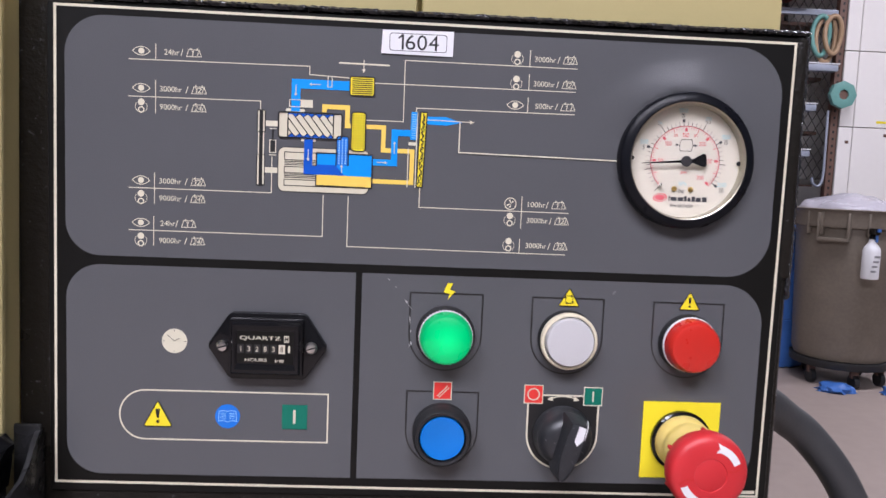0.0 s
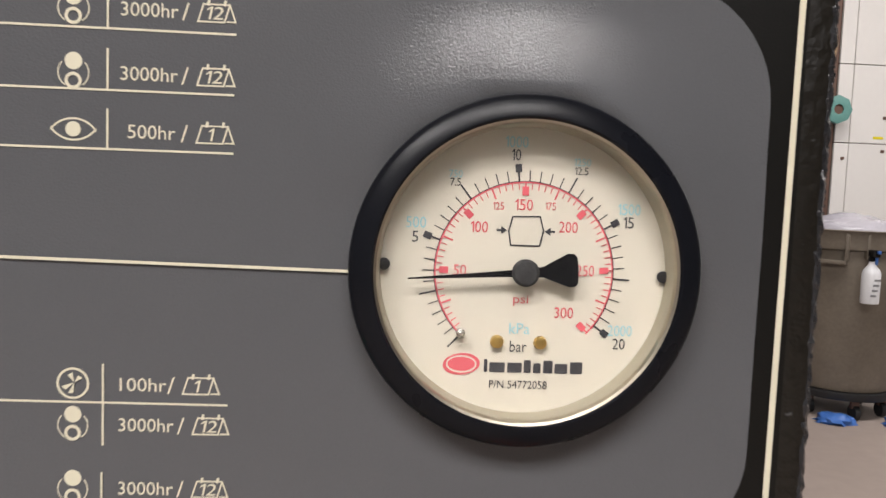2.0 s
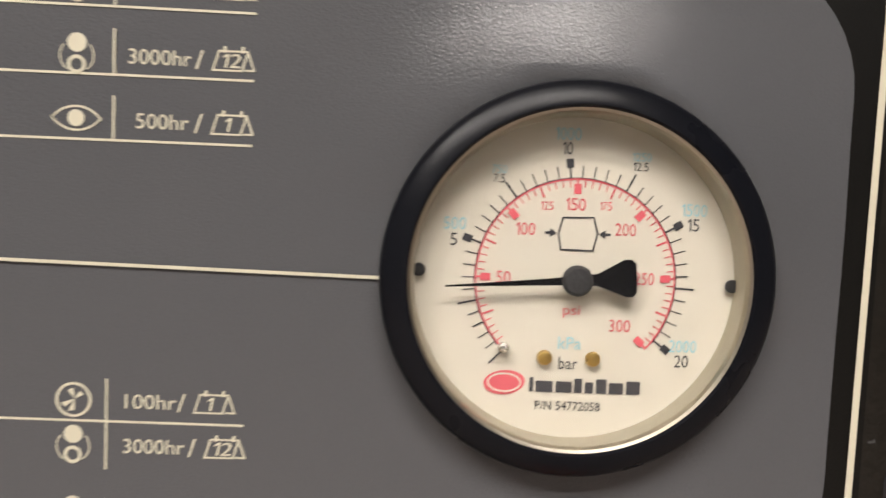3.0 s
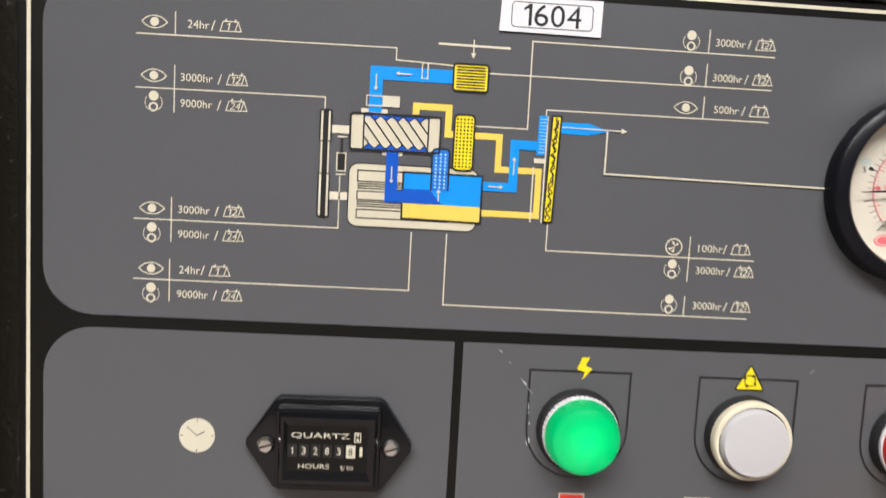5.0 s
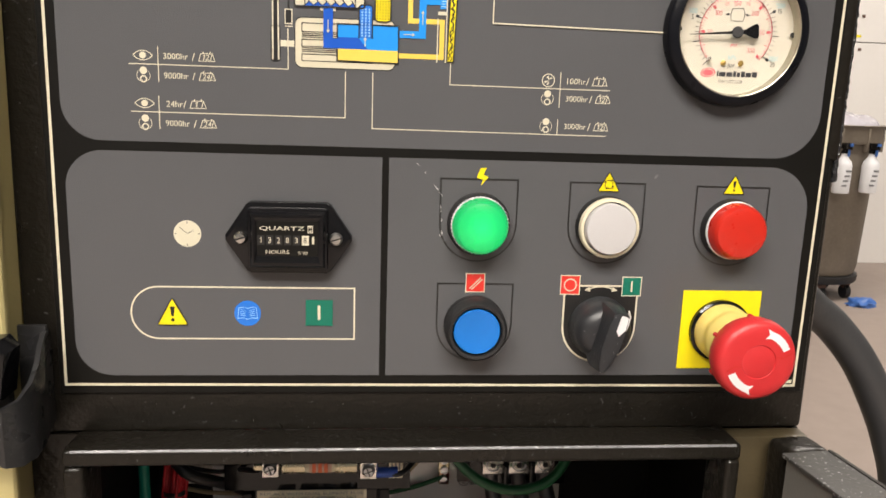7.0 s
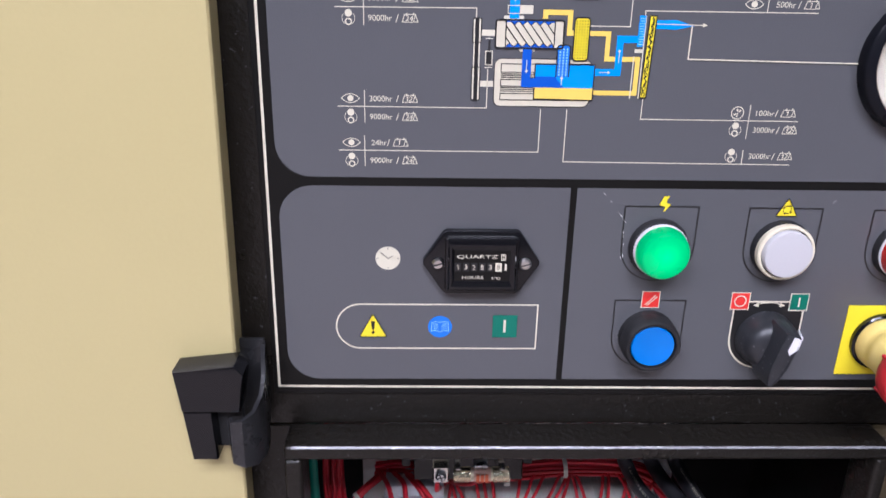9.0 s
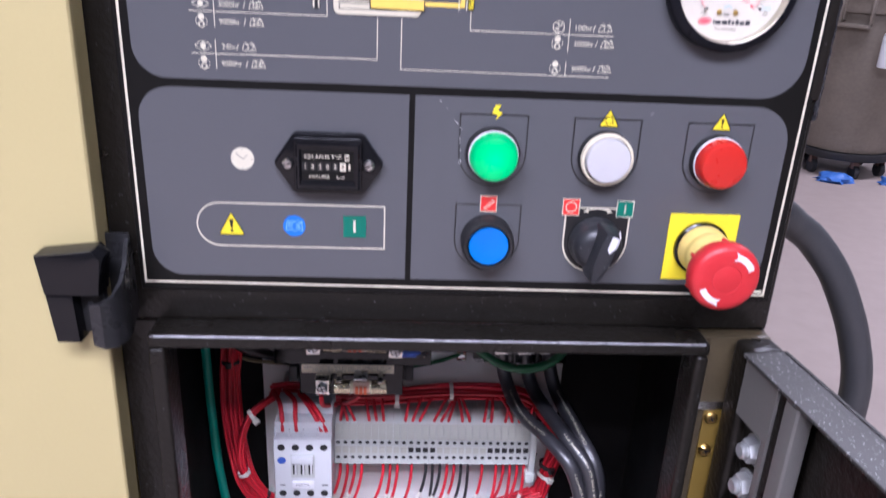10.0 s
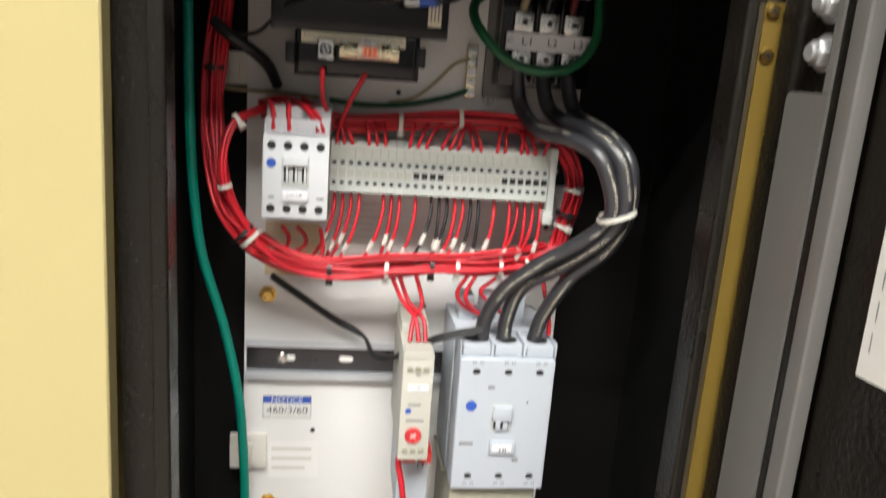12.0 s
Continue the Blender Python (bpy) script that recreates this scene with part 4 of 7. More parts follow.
# asset label stuck above the diagram, and scratches
tag = part("asset_label", prism(bmesh.new(), [(-9.5, 136.2), (26.0, 136.0), (26.2, 148.2), (-9, 147.6)], -0.9, -0.4), M_LABEL, panel, "white numbered label", smooth=None)
line(tag, rounded(-5.4, 22.8, 137.8, 146.2, 1.4, 1.4, 1.4, 1.4), 0.3, M_INKK, -0.95, "label_frame", True)
word("1604", -1.2, 18.8, 138.4, 145.8, -0.95, M_INKK, tag, "label_number")
SCUFFS = (((-2.6, 24.4), (-1.1, 22.9), 0.3), ((1.4, 20.2), (2.0, 19.4), 0.35), ((5.9, 14.4), (8.1, 11.1), 0.35), ((7.2, 12.9), (8.3, 11.5), 0.7), ((8.1, 11.1), (10.7, 8.3), 0.25),
          ((9.3, 5.2), (9.5, 2.0), 0.5), ((9.7, 2.6), (9.3, 0.4), 0.3), ((10.0, -1.8), (10.2, -3.7), 0.45), ((10.1, -7.6), (10.6, -10.4), 0.8), ((9.2, -9.0), (9.8, -11.2), 0.4))
for i, (a, b, k) in enumerate(SCUFFS):
    mid = ((a[0] + b[0]) / 2 + 0.12, (a[1] + b[1]) / 2 - 0.1)
    bm = bmesh.new()
    d = Vector((b[0] - a[0], b[1] - a[1])).normalized()
    flat(bm, [a, (mid[0] - d.y * k * 0.6, mid[1] + d.x * k * 0.6), b, (mid[0] + d.y * k * 0.4, mid[1] - d.x * k * 0.4)], W5)
    part("scratch", bm, M_SCUFF, panel, smooth=None)


# ---- push buttons and lamps ----
def button(name, cu, cv, label, category, cap_profile, cap_mat, cap_label, collar=None, group="round controls on the panel"):
    b = thing(name, cu, 0, cv, label, category, group)
    part("retaining_ring", lathe(bmesh.new(), [(15.2, 0.2), (15.2, 3.6), (14.4, 4.6), (12.8, 4.8), (12.6, 0.2)], 72, knurl=((0, 1), 0.25)), M_PLASTKM, b)
    if collar:
        part("collar", lathe(bmesh.new(), collar[0], 72), collar[1], b, collar[2])
    part("cap", lathe(bmesh.new(), cap_profile, 72), cap_mat, b, cap_label)
    return b


lit = button("indicator_lamp", 28, -4.2, "round green indicator lamp, lit, in a black ring", "indicator lamp",
             [(13.3, 4.9), (13.3, 8.5), (12.7, 12.6), (11.6, 14.4), (9.5, 15.2), (5.0, 15.9), (0, 16.1)], M_GREENLIT, "glowing green lens")
part("serrated_rim", lathe(bmesh.new(), [(13.9, 4.9), (13.9, 7.4), (13.4, 7.8)], 96, knurl=((0, 1), 0.4)), M_WHITECAP, lit, "clear serrated rim")
button("push_button", 91, -4.4, "round white push button in an ivory collar", "push button",
       [(12.4, 5), (12.4, 10.0), (11.8, 11.0), (8, 11.3), (0, 11.4)], M_CAPW, "white cap", ([(14.6, 4.9), (14.6, 7.8), (14.0, 8.6), (13.0, 8.6), (12.8, 6)], M_IVORY, "ivory collar"))
button("indicator_lamp", 154.6, -4.6, "round red indicator lamp in a black ring", "indicator lamp",
       [(14.0, 5), (14.0, 7), (13.4, 11.4), (12.9, 12.8), (12.0, 13.9), (10.4, 14.35), (5, 14.45), (0, 14.5)], M_REDCAP, "red lens", ([(14.4, 4.9), (14.4, 6.2), (14.0, 6.6)], M_WHITECAP, "white rim"))
blue = button("push_button", 28, -55, "round blue push button in a deep black collar", "push button",
              [(11.3, 5), (11.3, 12.2), (10.8, 12.9), (9.6, 12.6), (0, 12.3)], M_BLUECAP, "blue cap", ([(15.2, 4.9), (14.7, 12), (13.6, 13.6), (12.2, 13.4), (11.6, 9)], M_PLASTKM, ""))

sel = thing("selector_switch", 91.4, 0, -55.4, "black rotary selector switch with a white pointer edge", "selector switch", "round controls on the panel")
part("base_ring", lathe(bmesh.new(), [(15.4, 0.2), (15.4, 3), (14.8, 4.2), (14.2, 8.0), (13.2, 11.5), (11.0, 14.2), (7.5, 15.6), (0, 16)], 72), M_SEL, sel, "domed black knob")
LEVER = Matrix.Rotation(radians(-74), 3, "Y")
lever = prism(bmesh.new(), [(-18.0, -1.6), (-14, -4.4), (-6, -6.2), (8, -6.6), (14.2, -5.6), (14.8, -3), (14.8, 3), (14.2, 5.6), (8, 6.6), (-6, 6.2), (-14, 4.4), (-18.0, 1.6)], -25, -9.5)
for x in lever.verts:
    f = (-x.co.y - 9.5) / 15.5
    x.co.z *= 1 - 0.34 * f
    x.co.x *= 1 - 0.08 * f
bmesh.ops.bevel(lever, geom=[e for e in lever.edges if all(q.co.y < -20 for q in e.verts)], offset=1.0, segments=2, affect="EDGES", profile=0.6)
bmesh.ops.rotate(lever, verts=lever.verts, cent=(0, 0, 0), matrix=LEVER)
part("lever", lever, M_SEL, sel, "scuffed black lever")
tip = prism(bmesh.new(), [(3.0, -1.4), (6.5, -3.6), (12.6, -3.2), (13.0, -1.6), (12.8, 0.4), (5, 0.4)], -25.4, -24.6)
bmesh.ops.rotate(tip, verts=tip.verts, cent=(0, 0, 0), matrix=LEVER)
part("pointer", tip, M_WHITECAP, sel, "white pointer mark")
tip = bmesh.new()
q = [tip.verts.new(c) for c in ((6.5, -25.0, -4.0), (13.4, -25.0, -3.6), (14.6, -16.0, -5.4), (8.0, -18.0, -6.1))]
q += [tip.verts.new((c.co.x + 0.2, c.co.y, c.co.z - 0.5)) for c in q]
for f in ((3, 2, 1, 0), (4, 5, 6, 7), (0, 1, 5, 4), (1, 2, 6, 5), (2, 3, 7, 6), (3, 0, 4, 7)):
    tip.faces.new([q[k] for k in f])
bmesh.ops.rotate(tip, verts=tip.verts, cent=(0, 0, 0), matrix=LEVER)
part("pointer_end", tip, M_WHITECAP, sel, smooth=None)

stop = thing("emergency_stop", 154.6, 0, -57, "red mushroom emergency stop button on a yellow square", "emergency stop", "round controls on the panel")
part("yellow_plate", boxed(-20.6, 20.6, -0.7, -0.3, -20.6, 20.6), M_YELB, stop, "yellow square plate", smooth=None)
part("base_ring", lathe(bmesh.new(), [(16, 0.7), (16, 3), (15, 3.8), (13.8, 3.8)], 64), M_PLASTK, stop)
part("neck", lathe(bmesh.new(), [(14.4, 3.6), (14.4, 8), (13.4, 10), (13.0, 12), (13.6, 14), (14.2, 16.5), (14.0, 19), (13.2, 21), (13.2, 31)], 64), M_COLLAR, stop, "pale yellow ribbed neck")
head = lathe(bmesh.new(), [(12.6, 27.5), (15.5, 28.2), (18.6, 30.5), (19.8, 33.5), (20.2, 37), (19.9, 40.0), (18.9, 41.9), (17.0, 42.9), (13.5, 43.4), (8.4, 43.5), (8.1, 43.1), (7.6, 43.3), (0, 43.5)], 72)
hd = part("mushroom_head", head, M_ESRED, stop, "scuffed red mushroom head")
hd.matrix_basis = Matrix.Translation((-0.001, -0.001, -0.0018)) @ Matrix.Diagonal((0.96, 1, 0.96, 1))
for k in range(6):
    a = radians(30 + 60 * k)
    part("grip_nub", lathe(bmesh.new(), [(1.1, 30), (1.1, 33.5), (0.6, 34.6), (0, 34.8)], 10, 19.0 * math.cos(a), 19.0 * math.sin(a)), M_ESRED, hd)
for a0 in (24, 204):
    bm = bmesh.new()
    rows = [[bm.verts.new((r * math.cos(radians(t_)), -43.75 if r < 13.5 else -43.75 + (r - 13.5) * 0.18, r * math.sin(radians(t_)))) for r, t_ in ring_]
            for ring_ in [[(r, a0 + 6 * k) for r in (12.4, 14.2, 16.0)] for k in range(9)] + [[(11.6, a0 + 58), (14.2, a0 + 51), (16.8, a0 + 56)]]]
    for x, y in zip(rows, rows[1:]):
        for k in (0, 1):
            bm.faces.new((x[k], x[k + 1], y[k + 1], y[k]))
    part("turn_arrow", bm, M_WHITECAP, hd, "white curved arrow", smooth=None)
    a = radians(a0 - 8)
    part("groove", ribbon(bmesh.new(), [(8.6 * math.cos(a), 8.6 * math.sin(a)), (12.0 * math.cos(a - 0.1), 12.0 * math.sin(a - 0.1)), (16.4 * math.cos(a), 16.4 * math.sin(a))], 0.45, -43.6), M_REDCAP, hd, smooth=None)

# ---- hour meter ----
meter = thing("hour_meter", -61.8, 0, -12.2, "black hexagonal quartz hour meter with two slotted screws", "hour meter")
hexagon = [(-29.4, 1.2), (-19.6, 15.8), (-17.6, 17), (17.6, 17), (19.6, 15.8), (29.4, 1.2), (29.4, -1.2), (19.6, -15.8), (17.6, -17), (-17.6, -17), (-19.6, -15.8), (-29.4, -1.2)]
part("flange", prism(bmesh.new(), hexagon, -4.6, -0.3, 1.3), M_PLASTK, meter)
def frustum(bm, outer, inner, w0, w1):
    """A sloped band between two rectangles (u0, u1, v0, v1) at two depths."""
    a = [bm.verts.new((p[0], w0, p[1])) for p in rounded(*outer)]
    b = [bm.verts.new((p[0], w1, p[1])) for p in rounded(*inner)]
    for k in range(4):
        bm.faces.new((a[k - 1], a[k], b[k], b[k - 1]))
    return bm


bm = prism(bmesh.new(), rounded(-18.4, 18.4, -14.8, 14.8, 1.6, 1.6, 1.6, 1.6, 4), -8.6, -4.0, 1.6)
part("raised_bezel", bm, M_PLASTK, meter, "glossy black raised bezel")
part("bezel_step", frustum(bmesh.new(), (-17.2, 17.2, -13.2, 13.2), (-16.2, 16.2, -11.9, 11.9), -8.65, -10.4), M_PLASTK, meter, smooth=None)
part("bezel_rim", ring_plate(-16.2, 16.2, -11.9, 11.9, -15.2, 15.2, -10.6, 10.6, -10.4, -9.0), M_PLASTK, meter, smooth=None)
part("window_slope", frustum(bmesh.new(), (-15.2, 15.2, -10.6, 10.6), (-13.9, 13.9, -7.6, 8.9), -10.35, -9.75), M_PLASTK, meter, "glossy sloped window edge", smooth=None)
face = part("counter_window", flat(bmesh.new(), rounded(-14.0, 14.0, -7.7, 9.0), -9.7), M_DECAL, meter, smooth=None)
word("QUARTZ", -12.6, 7.6, 4.3, 6.5, -9.85, M_INKW, face, "lettering")
line(face, rounded(9.4, 11.4, 3.7, 6.8), 0.35, M_INKW, -9.85, "hourglass", True)
ink("hourglass_sand", lambda b: [flat(b, [(9.8, 4.0), (11, 4.0), (10.4, 5.2)], -9.85), flat(b, [(9.8, 6.6), (11, 6.6), (10.4, 5.3)], -9.85)], M_INKW, face)
word("HOURS", -9.9, 0.8, -6.4, -4.7, -9.85, M_INKW, face, "lettering")
word("1/10", 4.6, 9.2, -6.6, -5.2, -9.85, M_INKW, face, "lettering")
for i, ch in enumerate("132838"):
    u = -12.2 + i * 4.05
    ink("digit_wheel", lambda b: flat(b, rounded(u - 1.5, u + 1.7, -2.3, 2.3), -9.78), M_INKW if i == 5 else M_INKK, face)
    word(ch, u - (0.35 if ch == "1" else 0.7), u + (0.35 if ch == "1" else 0.7), -1.3, 1.3, -9.9, M_INKK if i == 5 else M_INKW, face, "digit")
ink("tenth_bar", lambda b: flat(b, rounded(11.2, 12.2, -1.6, 1.8), -9.85), M_INKW, face)
for s_ in (-1, 1):
    sc = part("screw", lathe(bmesh.new(), [(3.1, 4.6), (3.1, 5.8), (2.2, 6.9), (0, 7.1)], 24, s_ * 22, 0), M_STEEL, meter, "slotted steel screw")
    line(sc, [(s_ * 22 - 2.6, -0.8), (s_ * 22 + 2.6, 0.8)], 0.7, M_HOLE, -7.15, "slot")

# ---- pressure gauge ----
gauge = thing("pressure_gauge", GC[0], 0, GC[1], "round pressure gauge with ivory dial and black bezel", "pressure gauge")
part("bezel", lathe(bmesh.new(), [(34.5, 0.1), (34.4, 5.6), (34.0, 6.5), (33.2, 7.0), (30.4, 8.3), (29.9, 8.3), (29.5, 7.8)], 120), M_BEZEL, gauge, "glossy blue-black bezel")
part("inner_ring", lathe(bmesh.new(), [(29.6, 7.8), (29.0, 7.5), (28.7, 6.6)], 120), M_GILT, gauge, "thin polished inner ring")
# darker than the dial, the bezel's shade is in the colour
part("inner_wall", lathe(bmesh.new(), [(28.7, 6.6), (28.3, 0.4)], 120), M_DIALSHADE, gauge, "inner wall with its shade painted in")
dial = part("dial", lathe(bmesh.new(), [(28.4, 0.4), (12, 0.4), (0, 0.4)], 120), M_DIAL, gauge, "ivory dial with red and black scales")
glass = part("glass", lathe(bmesh.new(), [(28.9, 6.5), (12, 6.8), (0, 6.9)], 64), M_GLASS, gauge, "clear glass")
glass.visible_shadow = False
DW = -0.55


def at(r, a):
    return (r * math.cos(radians(a)), r * math.sin(radians(a)))


def dline(pts, width, material, name="scale_mark", w=DW):
    return line(dial, pts, width, material, w, name)


ink("scale_arc", lambda b: ring(b, 0, 0, 17.45, 17.75, DW, -43, 225, 100), M_DIALRED, dial)
ink("scale_arc", lambda b: ring(b, 0, 0, 17.75, 17.9, DW, -38, 225, 100), M_DIALK, dial)
for i in range(41):       # black scale, 0 to 20 bar
    a = 226.5 - 262 * i / 40
    long = i % 5 == 0
    dline([at(17.8, a), at(21.2 if long else 20.0, a)], 0.34 if long else 0.2, M_DIALK)
    if i in (10, 20, 30, 40):
        dline([at(19.6, a), at(21.2, a)], 1.3, M_DIALK, "block_mark", DW - 0.05)
for i in range(1, 61):    # red scale, 0 to 300 psi
    a = 224.6 - 266.4 * i / 60
    dline([at(17.4, a), at(15.4 if i % 5 == 0 else 16.2, a)], 0.34 if i % 5 == 0 else 0.2, M_DIALRED)
    if i % 10 == 0:
        dline([at(16.8, a), at(15.0, a)], 1.3, M_DIALRED, "block_mark", DW - 0.05)


def dword(s, u, v, width, height, material):
    word(s, u - width / 2, u + width / 2, v - height / 2, v + height / 2, DW, material, dial, "numeral")


for s, u, v, k, m_ in (("500", -21.6, 9.1, 3.9, M_DIALBLUE), ("5", -21.7, 6.3, 1.2, M_DIALK), ("750", -14.2, 18.8, 2.6, M_DIALBLUE), ("7.5", -14.2, 17.2, 2.0, M_DIALK), ("1000", -2.5, 25.4, 4.5, M_DIALBLUE),
                       ("10", -2.5, 22.9, 1.8, M_DIALK), ("1250", 10.6, 21.9, 3.3, M_DIALBLUE), ("12.5", 10.5, 20.2, 2.7, M_DIALK), ("1500", 20.4, 13.0, 4.5, M_DIALBLUE), ("15", 20.4, 10.4, 2.1, M_DIALK),
                       ("2000", 19.8, -11.2, 4.9, M_DIALBLUE), ("20", 19.7, -13.9, 2.5, M_DIALK), ("50", -12.7, 0.0, 2.5, M_DIALRED), ("100", -9.2, 8.6, 3.4, M_DIALRED), ("125", -5.6, 12.8, 2.2, M_DIALRED),
                       ("150", -0.6, 13.2, 3.5, M_DIALRED), ("175", 4.7, 13.1, 2.1, M_DIALRED), ("200", 8.4, 9.1, 3.7, M_DIALRED), ("250", 12.2, 0.6, 3.5, M_DIALRED), ("300", 8.3, -7.9, 3.8, M_DIALRED),
                       ("psi", -0.4, -5.7, 3.0, M_DIALRED), ("kPa", -0.4, -11.3, 4.1, M_DIALBLUE), ("bar", -0.5, -14.9, 3.4, M_DIALK)):
    dword(s, u, v, k, 1.5 if s in ("125", "175", "750", "7.5", "1250", "12.5") else 2.2, m_)
dword("P/N 54772058", -0.2, -22.6, 11.6, 1.6, M_DIALK)
line(dial, [(-2.9, 5.2), (-3.4, 8.0), (-2.7, 10.8), (2.7, 11.0), (3.5, 8.2), (2.8, 5.2)], 0.3, M_DIALK, DW, "tank_symbol", True)
for s_ in (-1, 1):
    dline([(s_ * 4.4, 8.1), (s_ * 5.8, 8.1)], 0.45, M_DIALK, "tank_arrow")
    ink("arrow_head", lambda b: flat(b, [(s_ * 3.7, 8.1), (s_ * 4.9, 8.9), (s_ * 4.9, 7.3)], DW - 0.04), M_DIALK, dial)
# maker's mark as plain shapes
ink("maker_oval", lambda b: flat(b, [(-11.7 + 3.7 * math.cos(a * 0.2618), -18.7 + 2.2 * math.sin(a * 0.2618) + 0.25 * math.cos(a * 0.2618)) for a in range(24)], DW), M_DIALRED, dial)
ink("oval_mark", lambda b: ribbon(b, [(-11.7 + 2.9 * math.cos(a * 0.2618), -18.7 + 1.6 * math.sin(a * 0.2618)) for a in range(24)], 0.3, DW - 0.05, True), M_DIAL, dial)
for u0, u1, h in ((-7.2, -6.5, 2.6), (-6.1, -3.0, 2.0), (-2.5, 0.4, 2.0), (0.8, 2.2, 2.6), (2.7, 4.2, 2.0), (4.7, 6.6, 2.6), (7.0, 9.6, 2.0), (10.1, 12.6, 2.4)):
    ink("maker_bar", lambda b: flat(b, rounded(u0, u1, -20.2, -20.2 + h, 0.2, 0.2, 0.2, 0.2, 3), DW), M_DIALK, dial)
part("stop_pin", lathe(bmesh.new(), [(0.9, 0.9), (0.9, 3.0), (0.5, 3.3), (0, 3.4)], 14, -12.2, -12.3), M_STEEL, gauge)
for u in (-4.8, 3.8):
    part("dial_rivet", lathe(bmesh.new(), [(1.4, 0.9), (1.2, 1.7), (0, 2.0)], 20, u, -14.0), M_BRASS, gauge, "small brass rivet")
for u, v in ((-27.6, 0.8), (27.7, -0.1)):
    part("dial_clip", lathe(bmesh.new(), [(1.2, 0.9), (1.2, 1.6), (0, 1.8)], 16, u, v), M_HOOK, gauge)
A = radians(4.4)


def spun(pts):
    return [(x * math.cos(A) - y * math.sin(A), x * math.sin(A) + y * math.cos(A)) for x, y in pts]


needle = part("needle", prism(bmesh.new(), spun([(0, 0.8), (-7, 0.55), (-23.0, 0.14), (-23.0, -0.14), (-7, -0.55), (0, -0.8)]), -3.4, -3.1), M_PLASTK, gauge, "black needle")
part("tail", prism(bmesh.new(), spun([(0.4, 0.8), (3.6, 1.1), (8.4, 3.4), (9.6, 3.3), (10.3, 2.6), (10.4, 0), (10.3, -2.5), (9.6, -3.2), (8.4, -3.2), (3.6, -1.1), (0.4, -0.8)]), -3.5, -3.1), M_PLASTK, needle)
part("hub", lathe(bmesh.new(), [(2.7, 2.8), (2.7, 4.0), (2.2, 4.5), (0.4, 4.6), (0.4, 4.3), (0, 4.3)], 32), M_PLASTKM, needle)


# ---- inside the cabinet ----
INNER = Vector((0, 0.008, 0.007))
PW = 172.0      # face of the mounting plate
mount = thing("mounting_plate", 0, PW, -380, "white enamelled steel mounting plate with drilled holes", "mounting plate")
part("sheet", boxed(-140, 127, 0, 2, -330, 262, 0.6), M_WPLATE, mount)
for u, v in ((-118, 245), (-118, 211), (-122, 152), (-112, 118), (-22, 138), (14, 222), (110, 34), (-80.5, -158), (10, -40), (22, 55)):
    part("hole", lathe(bmesh.new(), [(2.2, 0.05), (0, 0.06)], 16, u, v), M_HOLE, mount, smooth=None)
for u, v in ((-121, -34), (-118, -228)):
    hb = part("hex_bolt", lathe(bmesh.new(), [(7.6, 0), (7.6, 1.5), (5.4, 1.6), (5.4, 6.4), (4.6, 7), (0, 7)], 6, u, v), M_BRASS, mount, "yellow-plated hex bolt")
sym = ink("earth_symbol", lambda b: ring(b, 51, 137, 3.9, 4.4, -0.2, n=32), M_PAPERTXT, mount)
for a, b_, c, d in ((51, 139.6, 51, 136.4), (48.6, 136.4, 53.4, 136.4), (49.4, 135.3, 52.6, 135.3), (50.2, 134.2, 51.8, 134.2)):
    line(sym, [(a, b_), (c, d)], 0.5, M_PAPERTXT, -0.2, "stroke")


def sticker(name, u0, u1, v0, v1, label, rows, material=M_PAPER, seed=1, w=PW - 0.3):
    s = thing(name, u0, w, v0, label, "sticker")
    part("sheet", boxed(0, u1 - u0, -0.15, 0, 0, v1 - v0), material, s, smooth=None)
    random.seed(seed)
    for k in range(rows):
        v = (v1 - v0) * (1 - (k + 0.8) / (rows + 0.7))
        part("text_bar", flat(bmesh.new(), rounded(2.5, (u1 - u0) * random.uniform(0.55, 0.94), v, v + (v1 - v0) / rows * 0.22), -0.25), M_FAINT, s, smooth=None)
    return s


M_TANPAPER = mat("aged_tan_paper", (0.66, 0.53, 0.34), 0.6, 0, 0.12, 300, 30)
sticker("wiring_sticker", -124, -80, -397, -352, "aged tan instruction sticker with small print", 5, M_TANPAPER, 3)
sticker("rating_sticker", -66, -18, -372, -330, "white wiring instruction sticker with small print", 7, M_PAPER, 4)
sticker("approval_sticker", -118, -75, -584, -550, "faded white approval sticker", 3, M_WPLATE, 6)
notice = thing("notice_sticker", -123.8, PW - 0.3, -526.3, "white voltage sticker with a blue heading", "sticker")
part("sheet", boxed(0, 41.6, -0.2, 0, 0, 20.8), M_PAPER, notice, smooth=None)
part("heading_band", flat(bmesh.new(), rounded(0.5, 41.1, 13.9, 20.3), -0.3), M_FUSEBLU, notice, "blue heading band", smooth=None)
word("NOTICE", 7.5, 34, 14.6, 19.6, -0.4, M_LABEL, notice, "heading")
word("460/3/60", 3.4, 38.4, 4.4, 10.4, -0.4, M_INKK, notice, "voltage")
line(notice, rounded(0.3, 41.3, 0.3, 20.5), 0.5, M_PAPERTXT, -0.35, "border", True)


